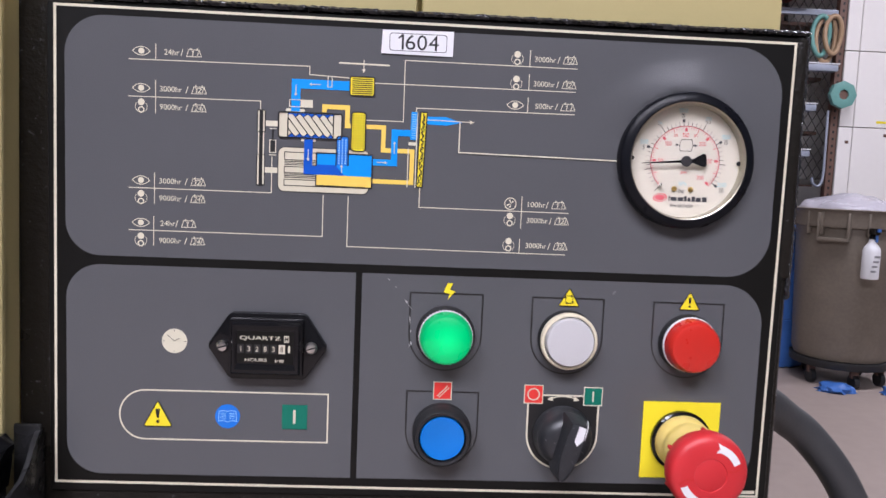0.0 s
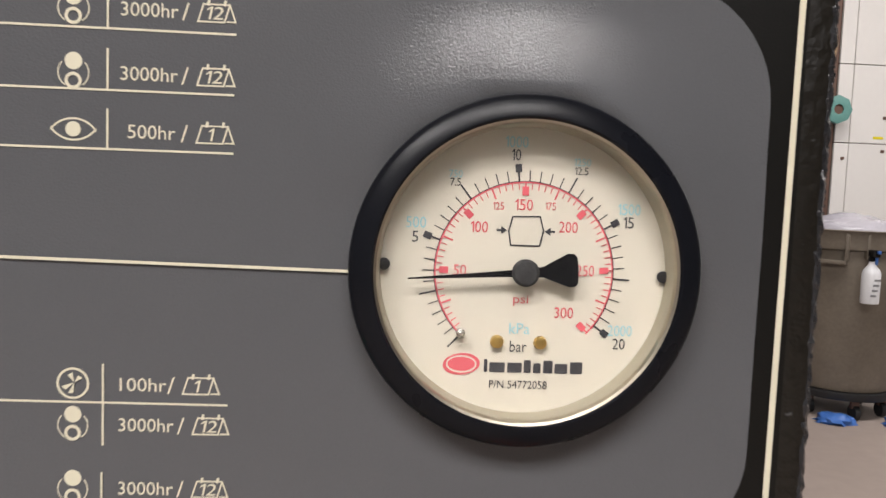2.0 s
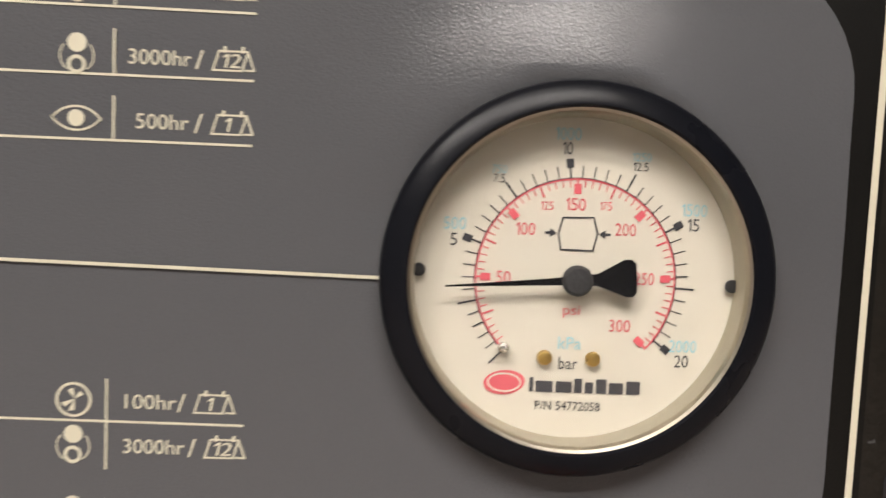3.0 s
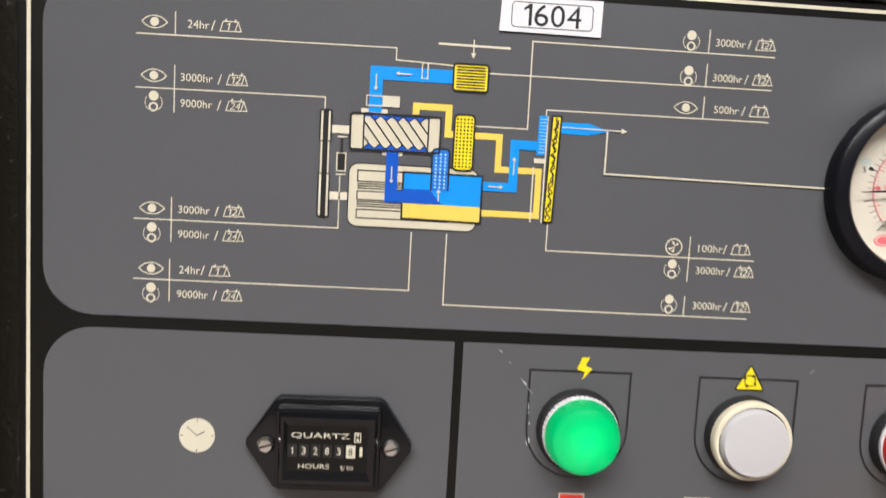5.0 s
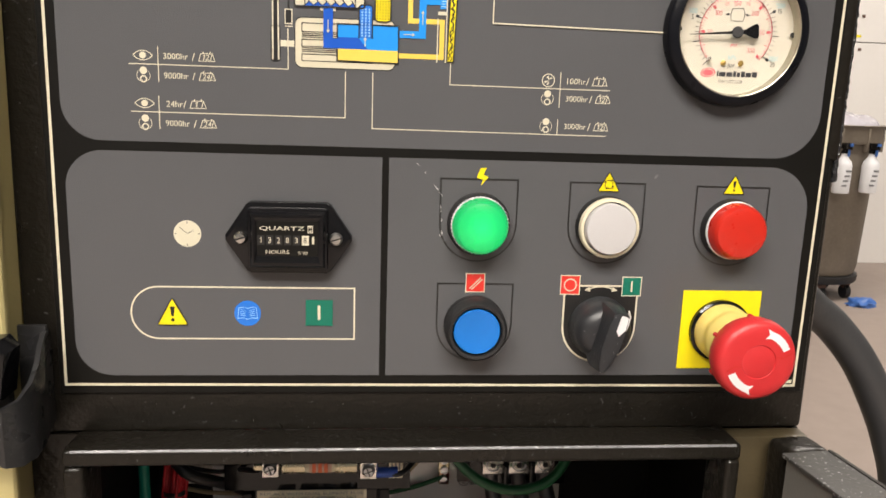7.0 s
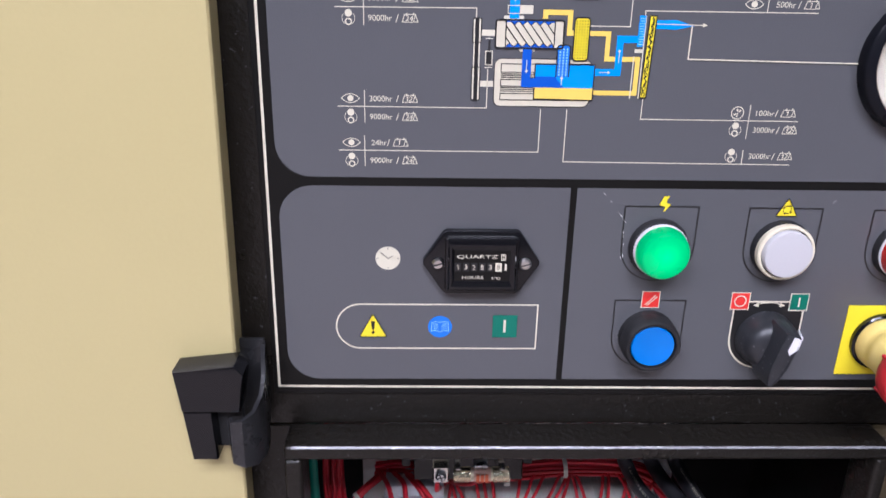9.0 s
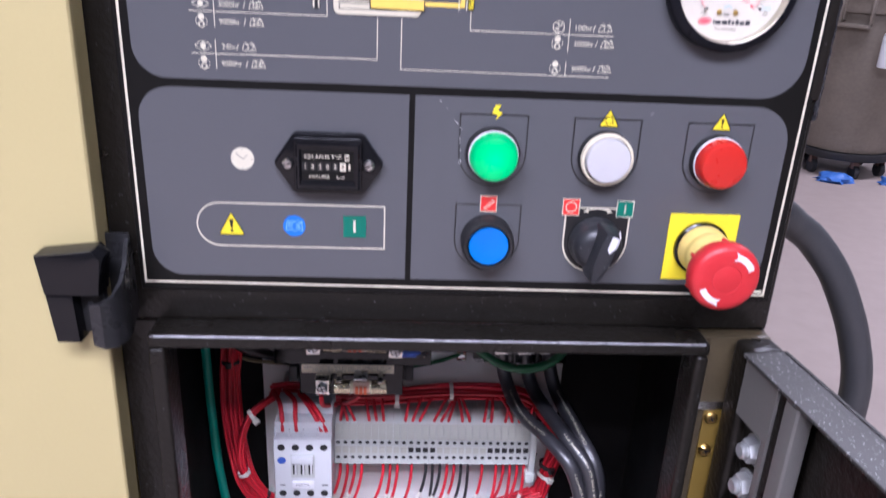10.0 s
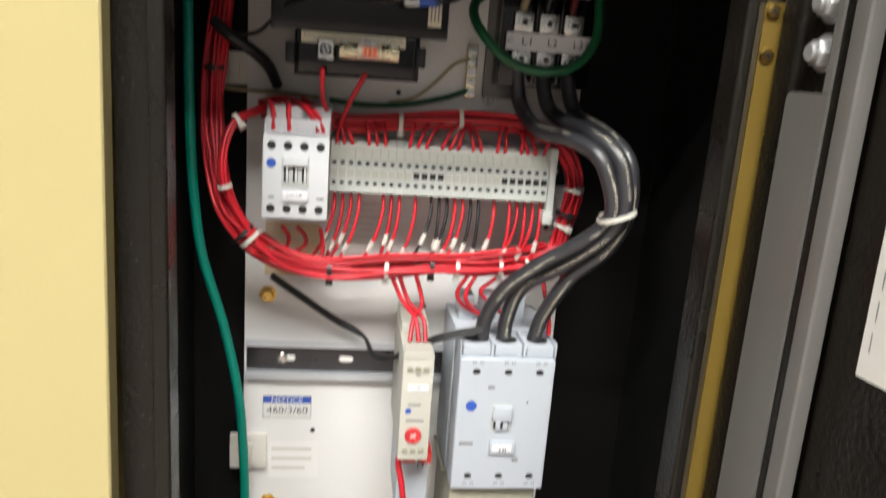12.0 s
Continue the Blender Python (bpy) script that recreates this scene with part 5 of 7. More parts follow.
# rails
def din_rail(u0, u1, vc, label):
    r = thing("mounting_rail", u0, PW, vc, label, "mounting rail")
    L = u1 - u0
    pts = [(-17.5, -7.5), (-17.5, -6.5), (-12.5, -6.5), (-12.5, 0), (12.5, 0), (12.5, -6.5), (17.5, -6.5), (17.5, -7.5), (11.5, -7.5), (11.5, -1), (-11.5, -1), (-11.5, -7.5)]
    bm = bmesh.new()
    a = [bm.verts.new((0, w - 0.2, v)) for v, w in pts]
    b = [bm.verts.new((L, w - 0.2, v)) for v, w in pts]
    bm.faces.new(a), bm.faces.new(list(reversed(b)))
    for i in range(len(pts)):
        bm.faces.new((a[i - 1], a[i], b[i], b[i - 1]))
    part("channel", bm, M_RAIL, r, smooth=None)
    # separate dark face paints the web's reflection of the dark cabinet front
    part("web_face", boxed(0.5, L - 0.5, -1.5, -1.25, -11.3, 11.3), M_RAILWEB, r, "rail web with a dark reflection painted in", smooth=None)
    for u in range(35, int(L) - 10, 49):
        part("slot", prism(bmesh.new(), rounded(u - 6, u + 6, -2.6, 2.6, 2.6, 2.6, 2.6, 2.6, 5), -1.75, -1.6), M_WPLATE, r, smooth=None)
    part("screw", lathe(bmesh.new(), [(4.6, 1.4), (4.4, 3.4), (3, 4.6), (0, 4.8)], 20, 30, 0), M_STEEL, r)
    return r


din_rail(-138, 126, -469.8, "galvanised slotted mounting rail on the white plate")
din_rail(-122, 122, -298, "galvanised slotted mounting rail behind the terminal blocks")

# small contactor
con = thing("contactor", -95.5, PW - 8, -296.2, "small pale grey four-pole contactor", "contactor")
part("base", boxed(-22.6, 22.6, -52, 0, -42, 42, 1.2), M_CONW, con)
part("deck", boxed(-22.8, 22.8, -66, -52.2, -38, 34, 1.5), M_CONW, con)
part("front_cover", boxed(-23, 23, -74, -66.2, -36, 23, 1.6), M_CONW, con)
for k in range(4):
    u = -16.8 + 11.2 * k
    part("pole_divider", boxed(u - 6.0, u - 5.0, -69, -52, 22.4, 28.6, 0.3), M_CONW, con)
    wedge = boxed(u - 4.9, u + 4.9, -68, -53, 23.2, 28)
    for x in wedge.verts:
        if x.co.z > 26 and x.co.y < -60:
            x.co.y = -56
    part("pole_slope", wedge, M_CONW, con, smooth=None)
    for v in (15.7, -28.8):
        part("screw_hole", lathe(bmesh.new(), [(3.0, 74.05), (2.4, 74.1), (0, 74.15)], 20, u, v), M_HOLE, con, smooth=None)
part("carrier_window", boxed(-9.4, 9.4, -74.9, -74, -13, 9.5, 0.3), M_BLOCK, con)
part("carrier_cap", boxed(-8.6, 8.6, -78.5, -74.6, 2.2, 9.4, 1.2), M_CONW, con)
for u in (-6.2, 0, 6.2):
    part("slot", boxed(u - 1.7, u + 1.7, -75.2, -74.6, -9.4, 1.2), M_HOLE, con, smooth=None)
    part("pin", boxed(u - 0.2, u + 1.3, -76.4, -75, -9, 1.0, 0.2), M_CONW, con)
part("label_holder", boxed(-8.6, 8.6, -76.6, -74, -22.6, -16.2, 0.5), M_LABEL, con, "white label window")
word("HATR", -5.4, 5.4, -20, -17.2, -76.7, M_PAPERTXT, con, "lettering")
part("maker_disc", lathe(bmesh.new(), [(3.4, 74.1), (0, 74.2)], 28, -16.8, 3.4), M_FUSEBLU, con, "round blue mark", smooth=None)
for u, s_ in ((-18.5, 4), (15, 5)):
    part("print_bar", flat(bmesh.new(), rounded(u, u + s_, -21.4, -19.8), -74.2), M_PAPERTXT, con, smooth=None)

# terminal blocks
tb = thing("terminal_block", -72.5, PW, -298.5, "slim grey rail-mounted terminal block", "terminal block", "terminal blocks on the rail")
W6 = 6.1
pts = [(-20, -8), (-20, -42), (-16, -57), (8, -57), (17, -46), (22, -30), (22, -8)]
bm = bmesh.new()
a = [bm.verts.new((0.1, w, v)) for v, w in pts]
b = [bm.verts.new((W6 - 0.1, w, v)) for v, w in pts]
bm.faces.new(a), bm.faces.new(list(reversed(b)))
for i in range(len(pts)):
    bm.faces.new((a[i - 1], a[i], b[i], b[i - 1]))
part("housing", bm, M_BLOCK, tb, smooth=None)
ledge = boxed(0.2, W6 - 0.2, -57.4, -50, 8.6, 16.8)
for x in ledge.verts:
    if x.co.z > 14:
        x.co.y += 10.6
part("upper_ledge", ledge, M_BLOCKT, tb, "tan ledge", smooth=None)
for v in (5.6, -9.2):
    part("screw_hole", prism(bmesh.new(), [(W6 / 2 + 1.7 * math.cos(a * 0.6283), v + 1.5 * math.sin(a * 0.6283)) for a in range(10)], -57.4, -56.6), M_HOLE, tb, smooth=None)
part("marker_slot", boxed(0.7, W6 - 0.7, -57.8, -56.8, -4.8, 1.2, 0.2, 1), M_BLOCKT, tb)
dark_slot = mesh_from("marker_slot", boxed(0.9, W6 - 0.9, -57.6, -56.8, -4.0, 0.6, 0.2, 1), M_HOLE)
random.seed(7)
for k in range(1, 27):
    c = copy_thing(tb, Matrix.Translation(place(-72.5 + W6 * k, PW, -298.5)))
    if 9 < k < 14 or k > 20:
        for ch in c.children:
            if ch.name.startswith("marker_slot"):
                ch.data = dark_slot
end = thing("rail_end_stop", 92.6, PW, -298.5, "grey plastic end stop on the rail", "end stop")
part("clamp", boxed(0, 5.6, -58, -6, -31, 24, 1), M_BLOCK, end)
part("foot", boxed(-2.5, 5.4, -60, -50, -33, -24, 0.8), M_BLOCK, end)

# control transformer with fuse holders
PT = PW - 6
tr = thing("control_transformer", -56, PT, -180, "black control transformer with fuse holders and screw terminals", "transformer")
part("core", prism(bmesh.new(), [(-44, -52), (44, -52), (44, 40), (30, 54), (-30, 54), (-44, 40)], -52, 5), M_PLASTKM, tr)
part("terminal_board", boxed(-42, 46, -58, -30, 40, 60, 1.2), M_PLASTKM, tr)
for k in range(6):
    u = -32.6 + 13.3 * k
    part("terminal_cell", boxed(u - 5.9, u + 5.9, -58.6, -57.6, 43, 57, 0.4), M_HOLE, tr)
    s = part("terminal_screw", lathe(bmesh.new(), [(4.0, 58.6), (4.0, 60.4), (3, 61.4), (0, 61.6)], 18, u, 51), M_ZINC, tr)
    # plate coloured dark for the shade at the top of the cabinet
    part("terminal_plate", boxed(u - 5.0, u + 5.0, -59.4, -58.4, 45, 56.4, 0.3), M_RAILWEB, s)
part("fuse_board", prism(bmesh.new(), [(-58, -22), (60, -22), (60, 20), (46, 33), (-44, 33), (-58, 20)], -80, -58.8, 0.8), M_PLASTK, tr, "black moulded fuse board")
part("fuse_board_rib", boxed(-30, 30, -92, -80.2, 1.0, 5.4, 0.6), M_PLASTK, tr)
part("lower_board", boxed(-40, 39, -78, -52.2, -49.5, -22.6, 1.2), M_PLASTK, tr)
part("side_ear", boxed(-49, -42.4, -70, -54, -44, -30, 1.5), M_PLASTKM, tr)
part("side_ear", boxed(40.4, 47, -70, -54, -42, -28, 1.5), M_PLASTKM, tr)


def clip(parent, u, v, w, s=1.0):
    c = part("terminal_clip", boxed(u - 5.6 * s, u + 5.6 * s, w - 3, w + 8, v - 6.6 * s, v + 6.6 * s, 0.8, 1), M_STEEL, parent, "bright metal clip")
    part("screw", lathe(bmesh.new(), [(4.0 * s, -w + 3), (4.0 * s, -w + 5), (2.8 * s, -w + 6.2), (0, -w + 6.4)], 18, u, v), M_ZINC, c)
    for a in (20, 110):
        d = at(3.0 * s, a)
        part("slot", ribbon(bmesh.new(), [(u - d[0], v - d[1]), (u + d[0], v + d[1])], 0.7, w - 6.6 - 0.03 * (a > 90)), M_HOLE, c, smooth=None)
    return c


def fuse(u0, u1, v, w, label):
    f = thing("cartridge_fuse", -56 + u0, PT + w, -180 + v, label, "fuse", "cartridge fuses in the holders")
    L = u1 - u0
    part("barrel", rod(bmesh.new(), (L * 0.25, 0, 0), (L * 0.75, 0, 0), 4.7, 20), M_IVORY, f)
    for a, b in ((0, 0.3), (0.7, 1)):
        part("end_cap", rod(bmesh.new(), (L * a, 0, 0), (L * b, 0, 0), 5.4, 20), M_FUSE, f, "brass end cap")
    part("label_band", rod(bmesh.new(), (L * 0.36, 0, 0), (L * 0.66, 0, 0), 4.9, 20), M_FUSELAB, f, "pale pink label band")
    for k in range(3):
        part("label_text", boxed(L * (0.40 + 0.08 * k), L * (0.40 + 0.08 * k) + 2.2, -5.1, -4.0, -3.0, 3.0), M_FUSEOR, f, smooth=None)
    return f


for v in (25, 5.5):
    clip(tr, -26, v, -100)
    clip(tr, 33, v - 2, -100)
    part("wire_tab", boxed(-36, -31, -103, -100, v - 1.6, v + 1.6, 0.4), M_FUSE, tr)
    part("fuse_clip", boxed(-17, -13, -98, -80, v - 5, v + 5, 0.8), M_STEEL, tr)
    part("fuse_clip", boxed(20, 24, -98, -80, v - 6, v + 5, 0.8), M_STEEL, tr)
    fuse(-19, 26, v - 0.5, -98, "small cartridge fuse with an orange printed label band")
lab = part("fuse_label", boxed(-38, 32, -79, -78.2, -30, -22.8), M_IVORY, tr, "yellowed printed fuse label", smooth=None)
word("REPLACE WITH DUAL ELEMENT FUSE", -36, 30, -26, -24, -79.1, M_PAPERTXT, lab, "lettering")
word("250V 2.0A TYPE OR EQUIVALENT", -30, 26, -29, -27, -79.1, M_PAPERTXT, lab, "lettering")
lab = part("fuse_label", boxed(46, 55, -80.9, -80.1, -14, 29), M_IVORY, tr, smooth=None)
for k in range(3):
    part("text_bar", flat(bmesh.new(), rounded(47.6 + 2.4 * k, 48.6 + 2.4 * k, -11, 26 - 5 * k), -81), M_PAPERTXT, lab, smooth=None)
clip(tr, -21, -34, -90)
part("fuse_clip", boxed(-11, -7, -94, -78, -39, -28, 0.8), M_STEEL, tr)
part("fuse_clip", boxed(20, 24, -94, -78, -39, -28, 0.8), M_STEEL, tr)
part("fuse_clip", boxed(2, 12, -92, -78, -30.5, -27, 0.8), M_ZINC, tr)
fuse(-12, 27, -34, -92, "pink-banded cartridge fuse in the lower holder")

# line terminal block
lb = thing("distribution_block", 85, PW, -196, "black three-pole distribution block with a white marked strip", "distribution block")
part("insulator", boxed(-40, -14, -6, -0.5, -45, 38, 0.6), M_LINER, lb, "grey insulating sheet")
part("body", boxed(-34, 37, -32, -1, -34, 34, 1.6), M_PLASTK, lb)
for k, nm in enumerate(("L1", "L2", "L3")):
    u = -19 + 19 * k
    for dv in (13, -13):
        lug = part("lug", boxed(u - 7.4, u + 7.4, -42, -28, dv - 7, dv + 7, 0.9), M_STEEL, lb, "bright metal lug")
        part("lug_screw", lathe(bmesh.new(), [(5.0, 42), (5.0, 42.6), (4.2, 42.7), (4.0, 41.2), (2.0, 41.0), (0, 41.0)], 22, u, dv), M_ZINC, lug)
        part("socket", lathe(bmesh.new(), [(2.1, 42.75), (0, 42.8)], 6, u, dv), M_HOLE, lug, smooth=None)
    if k:
        part("barrier", boxed(u - 11, u - 8.2, -44, -28, -30, 32, 0.6), M_PLASTK, lb)
strip = part("marker_strip", boxed(-32.5, 33.5, -46.4, -44.6, -7.4, 5.2, 0.4), M_LABEL, lb, "white marker strip")
for k, nm in enumerate(("L1", "L2", "L3")):
    u = -17 + 19.6 * k
    word(nm, u - 3.6, u + 3.4, -3.4, 2.0, -46.6, M_INKK, strip, "lettering")
for u in (-29.4, 30.4):
    part("screw", lathe(bmesh.new(), [(2.5, 46.4), (2.3, 47.6), (0, 47.9)], 16, u, -0.6), M_ZINC, strip)

# earth lug and bar
lug = thing("earth_lug", 40, PW, -150, "square aluminium earth lug", "earth lug", turn=Matrix.Rotation(radians(12), 3, "Y"))
part("block", boxed(-7.6, 7.6, -15, -0.5, -7.6, 7.6, 0.9), M_STEEL, lug)
part("screw", lathe(bmesh.new(), [(5, 15), (5, 15.5), (4, 15.7), (3.6, 14.6), (0, 14.4)], 22), M_ZINC, lug)
part("socket", lathe(bmesh.new(), [(2.2, 15.8), (0, 15.85)], 6), M_HOLE, lug, smooth=None)
bar = thing("earth_bar", 34.5, PW, -221, "narrow brass earth bar with screws", "earth bar")
part("bar", boxed(-4, 4, -8, -0.5, -21, 20, 0.6), M_FUSE, bar)
for k in range(5):
    part("screw", lathe(bmesh.new(), [(3.1, 8), (3.0, 9.6), (0, 10)], 16, 0, 15 - 8 * k), M_ZINC, bar)

# timer relay
rel = thing("timer_relay", -2.1, PW, -458.5, "slim ivory timer relay with a red dial", "timer relay")
part("body", boxed(-11.5, 11.5, -104, -8, -49.5, 36, 1.5), M_RELAY, rel)
part("socket_top", boxed(-10.6, 10.6, -62, -8, 36.4, 44, 1.2), M_RELAY, rel)
part("slope", prism(bmesh.new(), rounded(-9.8, 9.8, 31.5, 38), -104.6, -90), M_RELAY, rel)
for v in (24.2, -41.2):
    for k in range(3):
        part("screw_hole", boxed(-8.2 + 6 * k, -4.2 + 6 * k, -105.6, -104.2, v - 1.8, v + 1.6, 0.3), M_OLIVE, rel)
part("label_window", boxed(-7, 8.4, -104.9, -104.2, 6.6, 11.6), M_LABEL, rel, smooth=None)
word("10", -0.4, 2.6, 7.8, 10.4, -105, M_PAPERTXT, rel, "lettering")
part("dial", lathe(bmesh.new(), [(6.3, 104), (6.3, 105.4), (5.2, 106), (3, 105.4), (0, 105.4)], 28, -0.8, -29), M_ESRED, rel, "red setting dial")
for a in (45, 135):
    d = at(2.8, a)
    part("dial_slot", ribbon(bmesh.new(), [(-0.8 - d[0], -29 - d[1]), (-0.8 + d[0], -29 + d[1])], 0.7, -105.6 - 0.05 * (a > 90)), M_LABEL, rel, smooth=None)
part("maker_disc", lathe(bmesh.new(), [(2.3, 104.1), (0, 104.3)], 20, -5.5, -9.5), M_FUSEBLU, rel, smooth=None)
for v, a, b in ((-5.2, -6.0, 3.4), (-17.8, -7, 6.5), (18.6, -1.6, 2)):
    part("print_bar", flat(bmesh.new(), rounded(a, b, v, v + 1.5), -104.3), M_PAPERTXT, rel, smooth=None)
base = thing("relay_socket", 0, PW, -531.5, "grey relay socket with red terminals", "relay socket")
part("body", boxed(-10, 15, -70, -1, -44, 24, 1.4), M_GREYPL, base)
for u in (-9, 3.4):
    part("terminal", boxed(u, u + 10.6, -94, -70.3, 15, 24, 0.6), M_REDCAP, base, "red terminal cover")
for u in (6, 10):
    part("print_bar", flat(bmesh.new(), rounded(u, u + 0.9, -2, 2.6), -70.2), M_INKK, base, smooth=None)

# large contactor and overload relay
big = thing("motor_contactor", 67, PW, -480, "large pale grey three-pole motor contactor", "contactor")
part("base", boxed(-38, 38, -62, -1, -58, 64, 1.6), M_GREYPL, big)
part("front", boxed(-37, 36.5, -94, -62.3, -58.4, 50.5, 2.2, 3), M_GREYPL, big)
for k in range(4):
    u = -37 + 24.66 * k
    part("pole_divider", boxed(max(u - 1.1, -37), min(u + 1.1, 37), -91, -62.5, 50.8, 62.5, 0.6), M_GREYPL, big)
for k in range(3):
    u = -24 + 24.4 * k
    part("pole_slope", boxed(u - 10.6, u + 10.6, -88, -62.5, 50.8, 59.5, 1.2), M_GREYPL, big)
    entry = part("cable_entry", lathe(bmesh.new(), [(8.2, 0), (0, 0.2)], 20, u, 0), M_HOLE, big, smooth=None)
    entry.matrix_basis = Matrix.Translation((0, -0.075, 0.0598)) @ Matrix.Rotation(radians(-90), 4, "X")
    for v in (40.4, -46.4):
        part("screw_hole", prism(bmesh.new(), [(u + 3.0 * math.cos(a * 0.3), v + 2.1 * math.sin(a * 0.3)) for a in range(21)], -94.3, -93.8), M_HOLE, big, smooth=None)
        for d in (-3.4, -1.6, 2.2, 4.0):
            part("print_bar", flat(bmesh.new(), rounded(u + d, u + d + 0.8, v + (6 if v > 0 else -7.6), v + (8.6 if v > 0 else -5.2)), -94.2), M_PAPERTXT, big, smooth=None)
part("carrier_window", boxed(-9.8, 6.2, -94.6, -94, -6.8, 14.2, 0.3), M_BLOCK, big)
part("carrier_cap", boxed(-9.0, 5.4, -99, -94.6, 1.6, 13.4, 1.2), M_GREYPL, big)
part("carrier_slot", boxed(-7.6, 4.2, -95.2, -94.7, -6, 0.8, 0.2), M_PLASTKM, big)
for u in (-6.4, -0.6):
    part("carrier_peg", boxed(u, u + 3.6, -98, -95.3, -5.4, 1.2, 0.5), M_GREYPL, big)
part("label_holder", boxed(-9.4, 10.4, -97.4, -94, -26.6, -15.6, 0.8), M_GREYPL, big, "label window")
part("label_card", boxed(-7.6, 7.6, -97.9, -97.5, -23.8, -18.2), M_LABEL, big, smooth=None)
for u in (-2, 0.6, 2.4):
    part("print_bar", flat(bmesh.new(), rounded(u, u + 1.1, -24, -20.6), -98.2), M_PAPERTXT, big, smooth=None)
part("maker_disc", lathe(bmesh.new(), [(4.3, 94.1), (0, 94.3)], 28, -25.8, 12.2), M_FUSEBLU, big, "round blue mark", smooth=None)
for u, v, k in ((-14, 26.4, 5), (16.6, 14.6, 1.4), (-33, -20.4, 11), (9.4, -33.8, 5)):
    part("print_bar", flat(bmesh.new(), rounded(u, u + k, v, v + 2.6), -94.2), M_PAPERTXT, big, smooth=None)
for u in (-33, -14, 8):
    part("auxiliary_lug", boxed(u, u + 12, -44, -20, 64.3, 84, 1.2), M_GREYPL, big)
over = thing("overload_relay", 67, PW, -602.5, "olive grey overload relay below the contactor", "overload relay")
part("body", boxed(-36, 34, -84, -1, -70, 60, 2.5), M_OLIVE, over)
part("shoulder", boxed(-40, 38, -60, -2, 60.3, 62.6, 0.5), M_OLIVE, over)

# cable tie mounts
for u, v, s_ in ((-135, -556, 1.1), (-150, -232, 0.9)):
    tm = thing("tie_mount", u, PW - 4 if s_ > 1 else 178, v, "white adhesive cable tie mount", "tie mount", "tie mounts")
    part("pad", boxed(-14 * s_, 14 * s_, -3, 3.8, -14 * s_, 14 * s_, 1), M_TIE, tm)
    part("bridge", boxed(-4, 4, -6.5, -3.2, -9, 9, 1), M_TIE, tm)


INNER = Vector((0, 0.008, 0.003))
# ---- wiring ----
def wire(name, pts, r, material, label, category="wire", group="", seg=8, per=6):
    o = pts[0]
    bm = tube(bmesh.new(), [(p[0] - o[0], p[1] - o[1], p[2] - o[2]) for p in pts], r, seg, per)
    return solo(name, bm, material, o[0], o[1], o[2], label, category, group, smooth=60)


def bundle(name, pts, count, spread, r, material, label, seed, per=5, group="wire bundles"):
    """Several wires laid side by side along one line, crossing a little."""
    random.seed(seed)
    o = pts[0]
    base = [Vector((p[0] - o[0], p[1] - o[1], p[2] - o[2])) for p in pts]
    th = thing(name, o[0], o[1], o[2], label, "wire bundle", group)
    fr = frames_along(base)
    for k in range(count):
        a, q = random.uniform(0, 6.28), spread * math.sqrt(random.uniform(0.05, 1))
        line_pts = []
        for i, p in enumerate(base):
            a += random.uniform(-0.5, 0.5)
            t, n, b = fr[i]
            line_pts.append(p + n * (q * math.cos(a)) + b * (q * math.sin(a)))
        part("wire", tube(bmesh.new(), line_pts, r, 7, per), material, th, smooth=60)
    return th


def tie(pts_c, r, axis, material=M_TIE, label="white nylon cable tie", tail=True):
    """A strap round a bundle: a short ring, its lock and a cut tail."""
    ax = Vector(axis).normalized()
    q = Vector((0, -1, 0)).rotation_difference(ax).to_matrix()
    t = thing("cable_tie", pts_c[0], pts_c[1], pts_c[2], label, "cable tie", "cable ties", turn=q)
    part("strap", lathe(bmesh.new(), [(r + 0.2, -1.6), (r + 1.2, -1.6), (r + 1.2, 1.6), (r + 0.2, 1.6)], 24), material, t)
    part("lock", boxed(-2.4, 2.4, -2.6, 2.6, -r - 4.4, -r - 0.4, 0.6), material, t)
    return t


upper = [(-126, 138, -256), (-106, 135, -252), (-68, 140, -262), (-21, 140, -259), (25, 140, -254), (72, 140, -255), (95, 139, -262), (113, 135, -280), (118, 130, -303), (113, 130, -330), (107, 127, -354)]
bundle("wire_bundle", upper, 14, 6.6, 1.5, M_RED, "bundle of red control wires above the terminal blocks", 21)
lower = [(109, 128, -352), (88, 125, -362), (46, 120, -366), (10, 120, -366), (-25, 118, -370), (-68, 115, -371), (-106, 112, -363), (-129, 110, -349), (-146, 112, -327), (-155, 122, -300), (-161, 135, -262), (-161, 144, -222), (-156, 148, -182), (-150, 150, -120)]
bundle("wire_bundle", lower, 19, 9.0, 1.6, M_RED, "thick bundle of red control wires sweeping under the terminal blocks", 22)
bundle("wire_bundle", [(-122, 130, -253), (-139, 115, -262), (-146, 105, -278), (-147, 100, -297), (-144, 100, -310), (-134, 104, -332), (-116, 106, -355), (-90, 108, -365), (-50, 112, -369)], 4, 2.6, 1.7, M_RED, "loop of bright red control wires", 23)
bundle("wire_bundle", [(-142, 140, -120), (-150, 140, -190), (-156, 136, -240), (-160, 128, -290), (-152, 118, -322), (-136, 112, -346), (-110, 112, -366)], 6, 5.0, 1.5, M_RED, "hanging bundle of red control wires by the side wall", 24)
bundle("wire_bundle", [(100, 122, -350), (70, 114, -356), (30, 112, -362), (-20, 110, -364), (-66, 108, -368), (-100, 106, -362), (-122, 106, -348)], 5, 9.0, 1.5, M_RED, "loose red control wires lying over the thick bundle", 27)
bundle("wire_bundle", [(-98, 132, -250), (-82, 138, -258), (-60, 142, -263), (-40, 140, -262)], 5, 5.5, 1.5, M_RED, "tangle of red control wires above the small contactor", 25)
random.seed(31)
